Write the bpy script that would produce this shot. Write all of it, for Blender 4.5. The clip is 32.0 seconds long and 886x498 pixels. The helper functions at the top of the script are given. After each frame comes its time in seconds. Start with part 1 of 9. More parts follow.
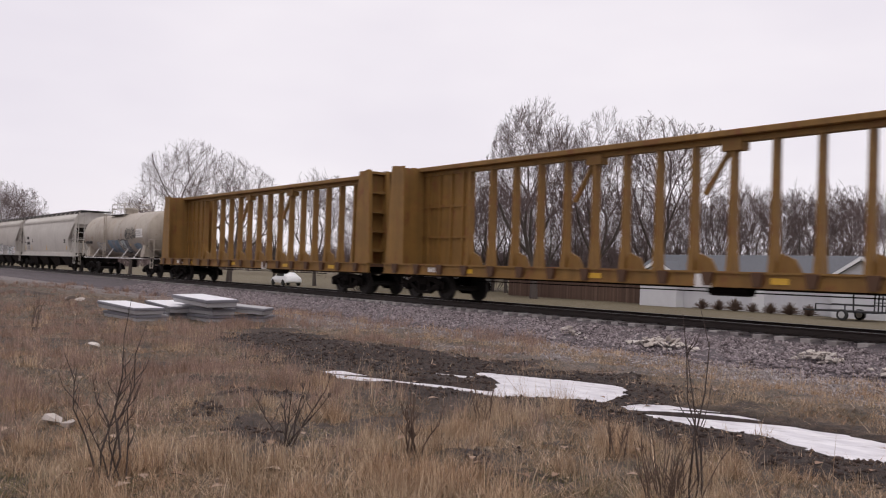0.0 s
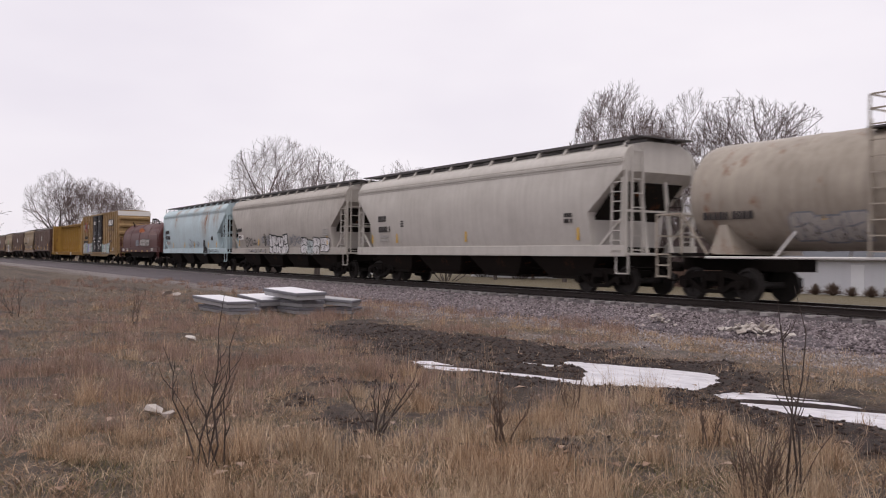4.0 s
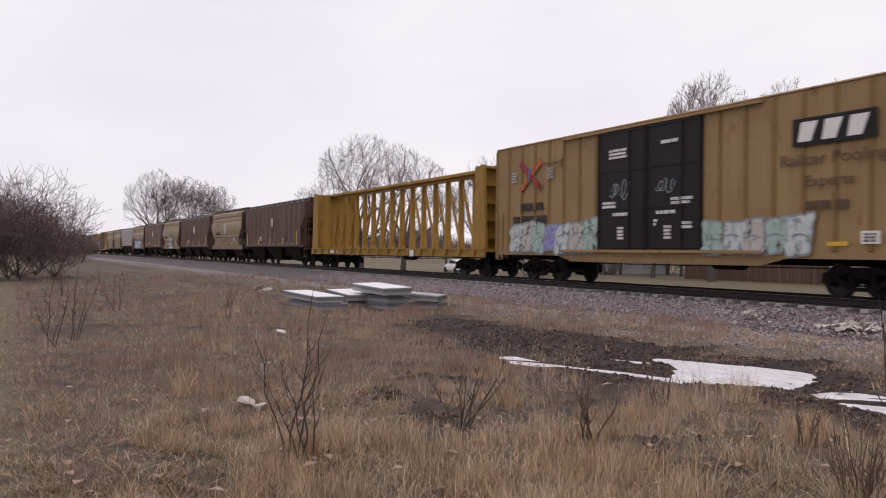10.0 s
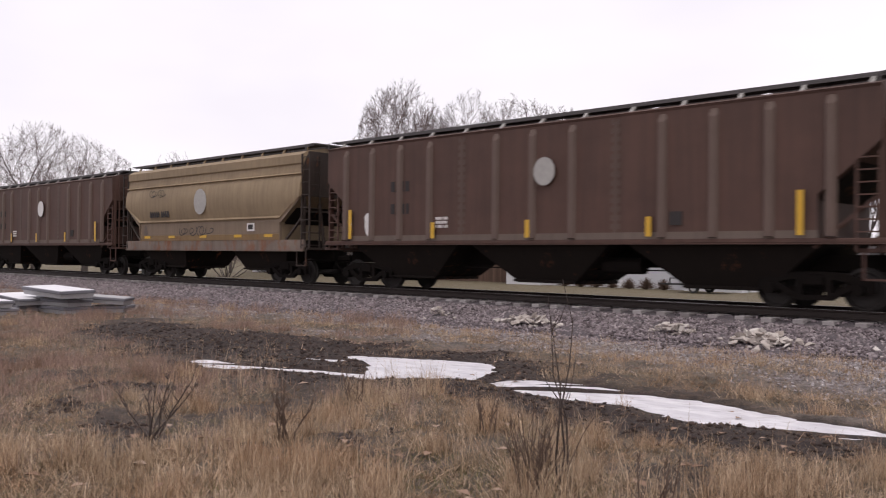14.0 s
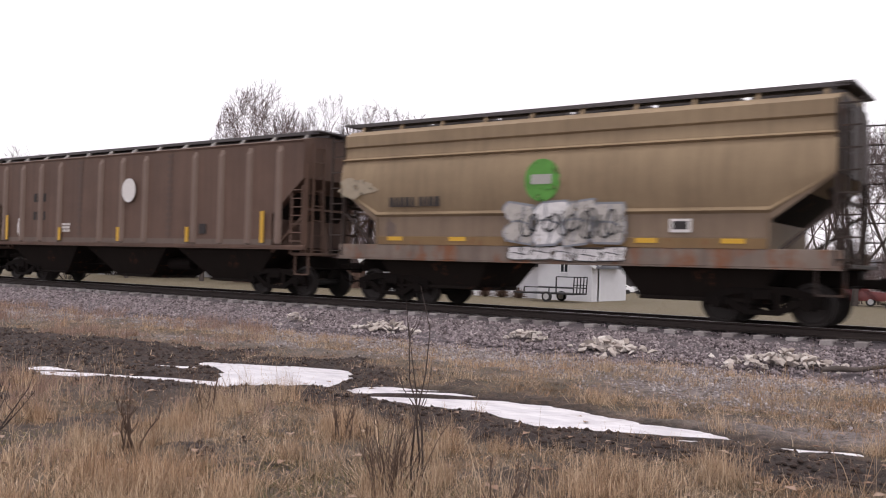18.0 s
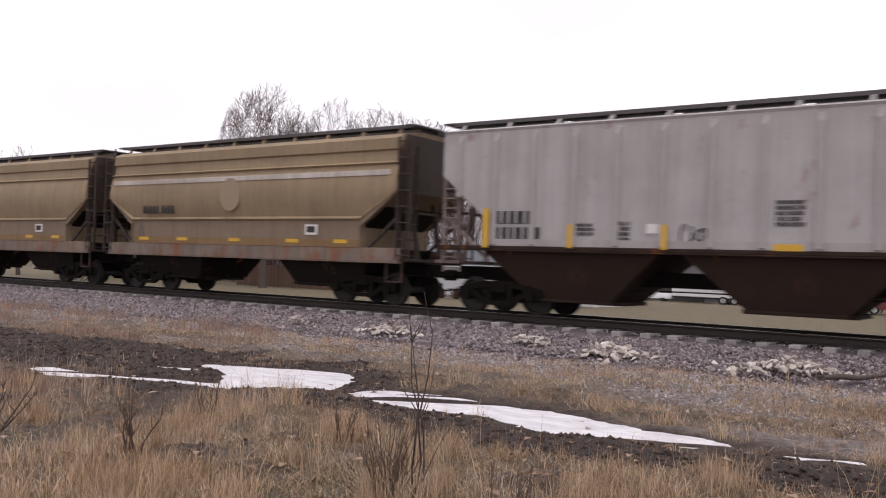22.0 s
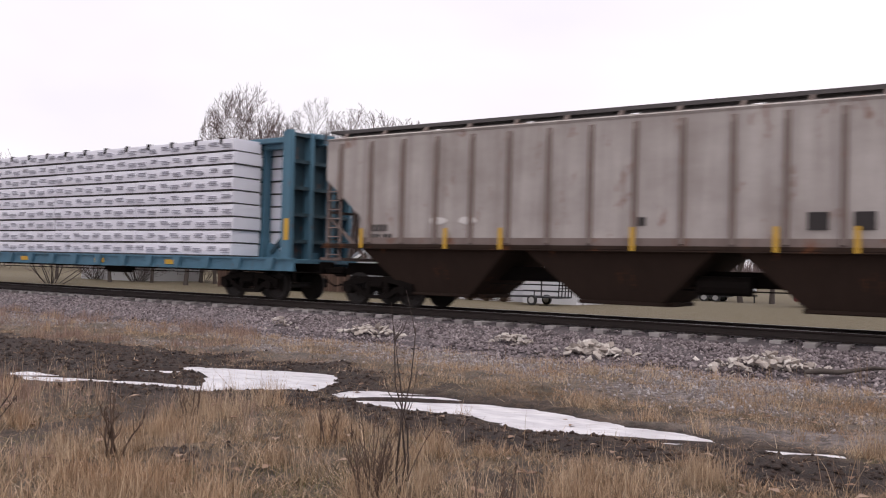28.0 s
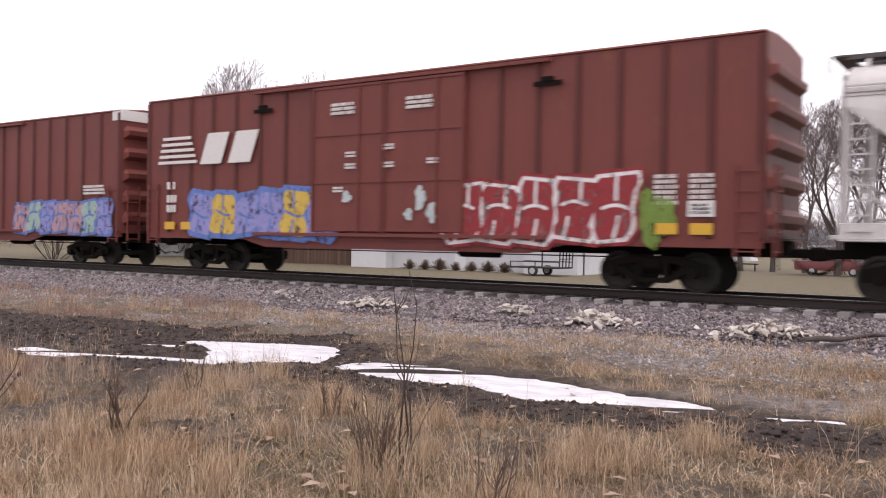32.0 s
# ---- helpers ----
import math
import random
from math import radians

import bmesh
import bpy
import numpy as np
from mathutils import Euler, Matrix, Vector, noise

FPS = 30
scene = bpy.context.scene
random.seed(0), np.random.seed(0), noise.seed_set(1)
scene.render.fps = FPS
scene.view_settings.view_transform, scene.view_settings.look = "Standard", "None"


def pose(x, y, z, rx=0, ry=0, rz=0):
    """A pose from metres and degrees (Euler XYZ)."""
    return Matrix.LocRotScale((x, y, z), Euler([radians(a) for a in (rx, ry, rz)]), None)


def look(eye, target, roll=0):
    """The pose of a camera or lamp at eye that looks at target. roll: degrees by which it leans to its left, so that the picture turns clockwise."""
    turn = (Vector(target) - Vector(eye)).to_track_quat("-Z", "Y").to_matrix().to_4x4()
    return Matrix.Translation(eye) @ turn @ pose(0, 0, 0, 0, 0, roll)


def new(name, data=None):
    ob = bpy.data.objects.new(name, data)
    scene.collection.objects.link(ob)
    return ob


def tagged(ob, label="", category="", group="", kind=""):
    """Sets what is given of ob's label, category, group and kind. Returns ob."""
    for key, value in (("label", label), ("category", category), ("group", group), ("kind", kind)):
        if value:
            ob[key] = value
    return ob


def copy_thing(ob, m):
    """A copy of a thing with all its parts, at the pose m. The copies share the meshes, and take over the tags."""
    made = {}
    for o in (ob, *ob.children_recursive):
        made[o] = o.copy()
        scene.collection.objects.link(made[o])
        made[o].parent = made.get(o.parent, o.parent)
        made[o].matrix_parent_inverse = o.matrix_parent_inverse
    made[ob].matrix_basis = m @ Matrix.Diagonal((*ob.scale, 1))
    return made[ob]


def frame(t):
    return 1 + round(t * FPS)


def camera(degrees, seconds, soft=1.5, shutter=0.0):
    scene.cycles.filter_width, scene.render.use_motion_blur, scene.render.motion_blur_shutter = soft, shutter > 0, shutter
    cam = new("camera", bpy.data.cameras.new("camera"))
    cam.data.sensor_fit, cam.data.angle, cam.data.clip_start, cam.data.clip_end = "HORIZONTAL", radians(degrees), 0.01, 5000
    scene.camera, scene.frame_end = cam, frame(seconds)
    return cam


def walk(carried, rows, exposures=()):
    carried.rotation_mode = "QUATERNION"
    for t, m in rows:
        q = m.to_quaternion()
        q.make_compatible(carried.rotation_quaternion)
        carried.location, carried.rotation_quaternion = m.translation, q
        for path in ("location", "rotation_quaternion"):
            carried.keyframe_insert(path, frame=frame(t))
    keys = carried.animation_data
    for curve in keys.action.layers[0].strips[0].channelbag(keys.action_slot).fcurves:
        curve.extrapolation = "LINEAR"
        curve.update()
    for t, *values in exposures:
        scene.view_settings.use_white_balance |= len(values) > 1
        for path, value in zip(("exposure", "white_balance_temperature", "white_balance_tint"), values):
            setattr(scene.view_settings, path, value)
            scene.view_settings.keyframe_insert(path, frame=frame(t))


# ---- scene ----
cam = camera(53.45, 32.0, soft=1.1, shutter=0.3)

RAIL = 0.62          # top of rail above the meadow
TRACK_Y = 19.0       # centre of the track
EYE = (0.0, 0.0, 1.655)

# seconds, yaw, pitch, roll of the hand-held camera
PAN = (
    (0, 52.93, 1.35, -1.84),
    (0.5, 54.28, 1.59, -1.51),
    (1, 55.68, 1.83, -1.42),
    (1.5, 56.71, 1.77, -1.18),
    (2, 57.05, 1.50, -1.18),
    (2.5, 57.26, 1.15, -1.00),
    (3, 57.37, 0.91, -1.12),
    (3.5, 57.81, 0.68, -0.89),
    (5.5, 60.80, 0.53, -0.64),
    (6, 61.72, 0.50, -0.58),
    (6.5, 62.59, 0.32, -0.42),
    (7, 63.44, 0.16, -0.31),
    (7.5, 64.14, 0.24, -0.55),
    (8, 64.44, 0.27, -0.48),
    (8.5, 64.69, 0.32, -0.59),
    (9, 64.63, 0.25, -0.87),
    (9.5, 64.39, 0.23, -0.58),
    (10, 64.00, 0.21, -0.57),
    (10.5, 62.32, 0.34, -0.66),
    (11, 59.34, 0.42, -0.66),
    (11.5, 57.19, 0.49, -0.38),
    (12, 55.27, 0.51, -0.41),
    (12.5, 53.07, 0.54, -0.48),
    (13, 50.61, 0.61, -0.29),
    (13.5, 47.63, 0.48, -0.34),
    (15.5, 36.17, 0.93, -1.52),
    (16, 34.90, 1.19, -1.83),
    (16.5, 34.73, 1.17, -1.95),
    (17, 34.73, 1.09, -1.89),
    (17.5, 34.93, 1.05, -1.84),
    (18, 35.26, 0.98, -1.60),
    (18.5, 35.40, 0.86, -1.60),
    (19, 35.45, 0.76, -1.55),
    (19.5, 35.37, 0.74, -1.71),
    (20, 35.36, 0.80, -1.63),
    (20.5, 35.41, 0.76, -1.72),
    (21, 35.54, 0.85, -1.88),
    (21.5, 35.56, 1.10, -1.91),
    (22, 35.46, 1.25, -2.11),
    (22.5, 35.36, 1.32, -2.19),
    (23, 35.03, 1.33, -2.00),
    (23.5, 34.28, 1.11, -1.70),
    (24, 33.49, 0.77, -1.59),
    (24.5, 32.98, 0.64, -1.42),
    (25, 32.75, 0.85, -1.39),
    (25.5, 33.03, 1.03, -1.18),
    (27.5, 34.12, 1.34, -1.49),
    (28, 34.31, 1.25, -1.52),
    (28.5, 34.51, 1.07, -1.36),
    (29, 34.86, 0.89, -1.24),
    (29.5, 35.40, 0.70, -1.17),
    (30, 35.71, 0.55, -1.18),
    (30.5, 35.68, 0.25, -1.44),
    (31, 35.54, -0.18, -1.57),
    (31.5, 35.25, -0.41, -1.52),
    (32, 34.35, -0.60, -0.93),
)
walk(cam, [(t, pose(*EYE, 90 + pitch, roll, yaw)) for t, yaw, pitch, roll in PAN],
     exposures=[(0.0, -0.06), (3.5, -0.02), (13.0, 0.0), (15.5, 0.38), (20.0, 0.36), (22.0, 0.24), (24.0, 0.32), (25.5, 0.34), (28.0, 0.16), (29.0, -0.02), (30.0, -0.04), (31.0, 0.2), (32.0, 0.6)])
# ---------------------------------------------------------------- light
world = bpy.data.worlds.new("overcast_sky")
scene.world = world
world.use_nodes = True
wn, wl = world.node_tree.nodes, world.node_tree.links
wn.clear()
sky = wn.new("ShaderNodeTexSky")
sky.sky_type, sky.sun_disc = "NISHITA", False
sky.sun_elevation, sky.sun_rotation = radians(66), radians(123)
sky_dim = wn.new("ShaderNodeMix")
sky_dim.data_type, sky_dim.blend_type = "RGBA", "MULTIPLY"
sky_dim.inputs["Factor"].default_value = 1.0
sky_dim.inputs["B"].default_value = (0.1, 0.1, 0.1, 1)
co = wn.new("ShaderNodeTexCoord")
mp = wn.new("ShaderNodeMapping")
mp.inputs["Scale"].default_value = (1.2, 1.2, 3.5)
nz = wn.new("ShaderNodeTexNoise")
nz.inputs["Scale"].default_value, nz.inputs["Detail"].default_value = 1.4, 4
cr = wn.new("ShaderNodeValToRGB")
cr.color_ramp.elements[0].position, cr.color_ramp.elements[1].position = 0.3, 0.72
cr.color_ramp.elements[0].color = (0.81, 0.752, 0.832, 1)
cr.color_ramp.elements[1].color = (0.995, 0.936, 0.975, 1)
mixs = wn.new("ShaderNodeMix")
mixs.data_type = "RGBA"
mixs.inputs["Factor"].default_value = 0.93
bg = wn.new("ShaderNodeBackground")
bg.inputs["Strength"].default_value = 1.05
wo = wn.new("ShaderNodeOutputWorld")
wl.new(sky.outputs["Color"], sky_dim.inputs["A"])
wl.new(co.outputs["Generated"], mp.inputs["Vector"])
wl.new(mp.outputs["Vector"], nz.inputs["Vector"])
wl.new(nz.outputs["Fac"], cr.inputs["Fac"])
wl.new(sky_dim.outputs["Result"], mixs.inputs["A"])
wl.new(cr.outputs["Color"], mixs.inputs["B"])
wl.new(mixs.outputs["Result"], bg.inputs["Color"])
wl.new(bg.outputs["Background"], wo.inputs["Surface"])

sun = new("sun", bpy.data.lights.new("sun", "SUN"))
sun.data.energy, sun.data.angle, sun.data.color = 1.1, radians(25), (1.0, 0.96, 0.9)
sun.matrix_world = look((14, -9, 38), (0, 0, 0))


# ---------------------------------------------------------------- materials
def shader(name):
    m = bpy.data.materials.new(name)
    m.use_nodes = True
    return m, m.node_tree.nodes, m.node_tree.links, m.node_tree.nodes["Principled BSDF"]


def rgb(c):
    return (*c, 1) if len(c) == 3 else c


def mix_rgb(n, l, fac, a, b, mode="MIX"):
    x = n.new("ShaderNodeMix")
    x.data_type, x.blend_type = "RGBA", mode
    for key, v in (("Factor", fac), ("A", a), ("B", b)):
        if hasattr(v, "links"):
            l.new(v, x.inputs[key])
        else:
            x.inputs[key].default_value = rgb(v) if key != "Factor" else v
    return x.outputs["Result"]


def noise_fac(n, l, vec, scale, detail=4, lo=0.4, hi=0.6, rough=0.6):
    t = n.new("ShaderNodeTexNoise")
    t.inputs["Scale"].default_value, t.inputs["Detail"].default_value = scale, detail
    t.inputs["Roughness"].default_value = rough
    l.new(vec, t.inputs["Vector"])
    r = n.new("ShaderNodeMapRange")
    r.inputs["From Min"].default_value, r.inputs["From Max"].default_value = lo, hi
    l.new(t.outputs["Fac"], r.inputs["Value"])
    return r.outputs["Result"]


def scaled(n, l, vec, s):
    m = n.new("ShaderNodeMapping")
    m.inputs["Scale"].default_value = s
    l.new(vec, m.inputs["Vector"])
    return m.outputs["Vector"]


def times_fac(n, l, a, k):
    m = n.new("ShaderNodeMath")
    m.operation = "MULTIPLY"
    l.new(a, m.inputs[0])
    m.inputs[1].default_value = k
    return m.outputs[0]


def bump(n, l, b, height, strength, dist=0.01):
    u = n.new("ShaderNodeBump")
    u.inputs["Strength"].default_value, u.inputs["Distance"].default_value = strength, dist
    l.new(height, u.inputs["Height"])
    l.new(u.outputs["Normal"], b.inputs["Normal"])


def paint(name, col, dirt=(0.09, 0.07, 0.055), grime=0.5, rust=0.0, rough=0.62, rust_col=(0.19, 0.07, 0.03), runs=(), spec=0.3):
    """Weathered car paint: broad grime, vertical run-off streaks, fine dust and flakes of rust."""
    m, n, l, b = shader(name)
    col, dirt = [x * 0.70 for x in col], [x * 0.60 for x in dirt]
    tc = n.new("ShaderNodeTexCoord").outputs["Object"]
    broad = noise_fac(n, l, scaled(n, l, tc, (0.5, 0.5, 0.8)), 1.0, 5, 0.35, 0.75)
    streak = noise_fac(n, l, scaled(n, l, tc, (5.0, 5.0, 0.28)), 1.0, 5, 0.42, 0.78)
    fine = noise_fac(n, l, tc, 26, 4, 0.3, 0.75)
    c = mix_rgb(n, l, times_fac(n, l, broad, grime * 0.75), col, dirt)
    c = mix_rgb(n, l, times_fac(n, l, streak, grime * 0.7), c, dirt)
    c = mix_rgb(n, l, times_fac(n, l, fine, 0.22), c, [x * 0.6 for x in col])
    if rust:
        spots = noise_fac(n, l, scaled(n, l, tc, (1.6, 1.6, 0.8)), 1.3, 8, 0.60 - 0.14 * rust, 0.70 - 0.1 * rust, 0.72)
        c = mix_rgb(n, l, times_fac(n, l, spots, 0.85), c, rust_col)
    if runs:
        # rust that has run down from leaks at certain stations along the side
        axes = n.new("ShaderNodeSeparateXYZ")
        l.new(tc, axes.inputs[0])
        trail = noise_fac(n, l, scaled(n, l, tc, (3.4, 1.0, 0.22)), 1.0, 6, 0.34, 0.66, 0.6)
        blot = noise_fac(n, l, scaled(n, l, tc, (1.5, 1.0, 1.1)), 1.2, 6, 0.30, 0.62, 0.65)
        for x, half, low in runs:
            d = n.new("ShaderNodeMath")
            d.operation = "SUBTRACT"
            l.new(axes.outputs["X"], d.inputs[0])
            d.inputs[1].default_value = x
            a = n.new("ShaderNodeMath")
            a.operation = "ABSOLUTE"
            l.new(d.outputs[0], a.inputs[0])
            near = n.new("ShaderNodeMapRange")
            near.interpolation_type = "SMOOTHSTEP"
            near.inputs["From Min"].default_value, near.inputs["From Max"].default_value = half, 0.0
            l.new(a.outputs[0], near.inputs["Value"])
            down = n.new("ShaderNodeMapRange")
            down.interpolation_type = "SMOOTHSTEP"
            down.inputs["From Min"].default_value, down.inputs["From Max"].default_value = low, low + 1.8
            l.new(axes.outputs["Z"], down.inputs["Value"])
            f = near.outputs["Result"]
            for other in (down.outputs["Result"], trail, blot):
                m2 = n.new("ShaderNodeMath")
                m2.operation = "MULTIPLY"
                l.new(f, m2.inputs[0])
                l.new(other, m2.inputs[1])
                f = m2.outputs[0]
            c = mix_rgb(n, l, times_fac(n, l, f, 1.7), c, rust_col)
    l.new(c, b.inputs["Base Color"])
    b.inputs["Roughness"].default_value = rough
    b.inputs["Specular IOR Level"].default_value = spec
    bump(n, l, b, fine, 0.15, 0.004)
    return m


def plain(name, col, rough=0.7, metal=0.0, vary=0.35, scale=9.0, relief=0.2):
    m, n, l, b = shader(name)
    tc = n.new("ShaderNodeTexCoord").outputs["Object"]
    f1 = noise_fac(n, l, tc, scale, 5, 0.3, 0.7)
    f2 = noise_fac(n, l, tc, scale * 7, 3, 0.3, 0.7)
    c = mix_rgb(n, l, times_fac(n, l, f1, vary), col, [x * 0.45 for x in col])
    c = mix_rgb(n, l, times_fac(n, l, f2, vary * 0.6), c, [min(1, x * 1.35) for x in col])
    l.new(c, b.inputs["Base Color"])
    b.inputs["Roughness"].default_value, b.inputs["Metallic"].default_value = rough, metal
    bump(n, l, b, f2, relief, 0.006)
    return m


def island(name, stops, rough=0.85, by_object=False):
    """Pieces of one kind in several tones, chosen piece by piece."""
    m, n, l, b = shader(name)
    r = n.new("ShaderNodeValToRGB")
    r.color_ramp.interpolation = "LINEAR"
    els = r.color_ramp.elements
    while len(els) < len(stops):
        els.new(0.5)
    for i, c in enumerate(stops):
        els[i].position, els[i].color = i / (len(stops) - 1), rgb(c)
    src = n.new("ShaderNodeObjectInfo").outputs["Random"] if by_object else n.new("ShaderNodeNewGeometry").outputs["Random Per Island"]
    l.new(src, r.inputs["Fac"])
    tc = n.new("ShaderNodeTexCoord").outputs["Object"]
    f = noise_fac(n, l, tc, 14, 4, 0.3, 0.7)
    c = mix_rgb(n, l, times_fac(n, l, f, 0.35), r.outputs["Color"], [x * 0.5 for x in stops[0]])
    l.new(c, b.inputs["Base Color"])
    b.inputs["Roughness"].default_value = rough
    return m


# ---------------------------------------------------------------- geometry
class Geo:
    """Vertices and faces of one part."""

    def __init__(self):
        self.v, self.f = [], []

    def add(self, verts, faces):
        k = len(self.v)
        self.v += [tuple(p) for p in verts]
        self.f += [tuple(i + k for i in f) for f in faces]
        return self

    def box(self, x0, x1, y0, y1, z0, z1, c=0.0):
        if x0 > x1: x0, x1 = x1, x0
        if y0 > y1: y0, y1 = y1, y0
        if z0 > z1: z0, z1 = z1, z0
        if c <= 0:
            return self.add([(x, y, z) for x in (x0, x1) for y in (y0, y1) for z in (z0, z1)],
                            [(0, 1, 3, 2), (4, 6, 7, 5), (0, 4, 5, 1), (2, 3, 7, 6), (0, 2, 6, 4), (1, 5, 7, 3)])
        bm = bmesh.new()
        bmesh.ops.create_cube(bm, size=1.0, matrix=Matrix.LocRotScale(((x0 + x1) / 2, (y0 + y1) / 2, (z0 + z1) / 2), None, (x1 - x0, y1 - y0, z1 - z0)))
        bmesh.ops.bevel(bm, geom=bm.edges[:], offset=min(c, (x1 - x0) * 0.4, (y1 - y0) * 0.4, (z1 - z0) * 0.4), segments=1, affect="EDGES")
        bm.verts.index_update()
        self.add([v.co[:] for v in bm.verts], [[v.index for v in f.verts] for f in bm.faces])
        bm.free()
        return self

    def beam(self, a, b, w, h=None, up=(0, 0, 1)):
        """A square bar from a to b."""
        h = w if h is None else h
        a, b = Vector(a), Vector(b)
        d = (b - a).normalized()
        s = d.cross(Vector(up))
        if s.length < 1e-3:
            s = d.cross(Vector((0, 1, 0)))
        s.normalize()
        u = s.cross(d)
        o = [s * sx * w / 2 + u * sz * h / 2 for sx, sz in ((-1, -1), (1, -1), (1, 1), (-1, 1))]
        return self.add([a + q for q in o] + [b + q for q in o], [(3, 2, 1, 0), (4, 5, 6, 7), (0, 1, 5, 4), (1, 2, 6, 5), (2, 3, 7, 6), (3, 0, 4, 7)])

    def tube(self, pts, radii, n=8, caps=True):
        pts = [Vector(p) for p in pts]
        if not isinstance(radii, (list, tuple)):
            radii = [radii] * len(pts)
        rings = []
        d0 = (pts[1] - pts[0]).normalized()
        s = d0.orthogonal().normalized()
        for i, p in enumerate(pts):
            d = (pts[min(i + 1, len(pts) - 1)] - pts[max(i - 1, 0)]).normalized()
            s = (s - d * s.dot(d))
            s = s.normalized() if s.length > 1e-4 else d.orthogonal().normalized()
            u = d.cross(s)
            rings.append([p + (s * math.cos(2 * math.pi * k / n) + u * math.sin(2 * math.pi * k / n)) * radii[i] for k in range(n)])
        return self.loft(rings, True, caps)

    def loft(self, rings, closed=True, caps=True):
        n = len(rings[0])
        fs = []
        for i in range(len(rings) - 1):
            for k in range(n if closed else n - 1):
                j = (k + 1) % n
                fs.append((i * n + k, i * n + j, (i + 1) * n + j, (i + 1) * n + k))
        if caps:
            fs += [tuple(range(n))[::-1], tuple(range((len(rings) - 1) * n, len(rings) * n))]
        return self.add([p for r in rings for p in r], fs)

    def prism(self, outline, y0, y1):
        """An outline of (x, z) pushed through from y0 to y1."""
        n = len(outline)
        return self.add([(x, y0, z) for x, z in outline] + [(x, y1, z) for x, z in outline],
                        [tuple(range(n)), tuple(range(n, 2 * n))[::-1]] + [((i + 1) % n, i, i + n, (i + 1) % n + n) for i in range(n)])

    def mesh(self, name, smooth=None):
        me = bpy.data.meshes.new(name)
        me.from_pydata(self.v, [], self.f)
        bm = bmesh.new()
        bm.from_mesh(me)
        bmesh.ops.recalc_face_normals(bm, faces=bm.faces[:])
        bm.to_mesh(me)
        bm.free()
        if smooth:
            me.polygons.foreach_set("use_smooth", [True] * len(me.polygons))
            me.set_sharp_from_angle(angle=radians(smooth))
        return me


def part(name, geo, material, parent=None, label="", smooth=None, at=None):
    """One mesh object under a thing or a part; geo may be a ready mesh that several parts share."""
    me = geo if isinstance(geo, bpy.types.Mesh) else geo.mesh(name, smooth)
    if material and not me.materials:
        me.materials.append(material)
    ob = new(name, me)
    ob.parent = parent
    if at is not None:
        ob.matrix_basis = at
    if label:
        tagged(ob, label)
    return ob


def thing(name, label, category, group="", kind="", at=None):
    ob = new(name)
    ob.empty_display_size = 0.2
    if at is not None:
        ob.matrix_basis = at
    return tagged(ob, label, category, group, kind)


def fast_mesh(name, verts, faces, material, nvert=3):
    """A large mesh from arrays: faces all with the same number of corners."""
    me = bpy.data.meshes.new(name)
    nf = len(faces)
    me.vertices.add(len(verts))
    me.vertices.foreach_set("co", np.asarray(verts, np.float32).ravel())
    me.loops.add(nf * nvert)
    me.loops.foreach_set("vertex_index", np.asarray(faces, np.int32).ravel())
    me.polygons.add(nf)
    me.polygons.foreach_set("loop_start", np.arange(0, nf * nvert, nvert, dtype=np.int32))
    me.update(calc_edges=True)
    me.materials.append(material)
    return me


# paints of the rolling stock
YELLOW = paint("aged_yellow_paint", (0.38, 0.205, 0.055), (0.11, 0.065, 0.032), 0.6, 0.5)
YELLOW_BRIGHT = paint("yellow_paint", (0.50, 0.29, 0.055), (0.16, 0.085, 0.03), 0.65, 0.45)
BUFF = paint("buff_yellow_paint", (0.46, 0.30, 0.14), (0.15, 0.095, 0.05), 0.45, 0.12)
BUFF_RUSTY = paint("rusting_buff_yellow_paint", (0.74, 0.52, 0.235), (0.22, 0.125, 0.06), 0.45, 0.18, rust_col=(0.11, 0.045, 0.025), runs=((-5.6, 0.7, 0.9), (-2.6, 1.0, 0.0), (4.4, 0.6, 0.2), (1.9, 0.4, 0.6)))
BROWN = paint("mineral_brown_paint", (0.20, 0.122, 0.09), (0.085, 0.054, 0.044), 0.6, 0.0)
GOLD = paint("gold_tan_paint", (0.44, 0.325, 0.20), (0.17, 0.112, 0.075), 0.55, 0.0)
# Tone of the gold cars' ends: shade on the end face put into the colour.
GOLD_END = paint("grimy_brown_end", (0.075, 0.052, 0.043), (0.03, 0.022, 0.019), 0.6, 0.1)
GOLD_LOW = paint("dusty_grey_lower_panel", (0.34, 0.25, 0.175), (0.15, 0.10, 0.075), 0.6, 0.0)
GOLD_LINE = paint("ochre_sill_line", (0.34, 0.215, 0.10), (0.15, 0.095, 0.06), 0.5, 0.2)
SCUFF = paint("scuffed_white_stripe", (0.85, 0.78, 0.74), (0.42, 0.30, 0.2), 0.9, 0.0)
DUST = paint("dusty_ledge", (0.23, 0.175, 0.145), (0.13, 0.095, 0.08), 0.5, 0.0)
GOLD_SILL = paint("rust_stained_sill", (0.34, 0.27, 0.225), (0.10, 0.065, 0.05), 0.8, 0.8, rust_col=(0.20, 0.075, 0.03))
GREY = paint("light_grey_paint", (0.64, 0.60, 0.60), (0.20, 0.15, 0.13), 0.4, 0.05)
GREY_DIRTY = paint("dirty_grey_paint", (0.72, 0.66, 0.63), (0.24, 0.17, 0.145), 0.7, 0.15)
WHITE_GREY = paint("warm_white_paint", (0.70, 0.645, 0.59), (0.24, 0.19, 0.145), 0.45, 0.0)
PALE_GREY = paint("pale_warm_grey_paint", (0.80, 0.75, 0.695), (0.28, 0.23, 0.185), 0.35, 0.0)
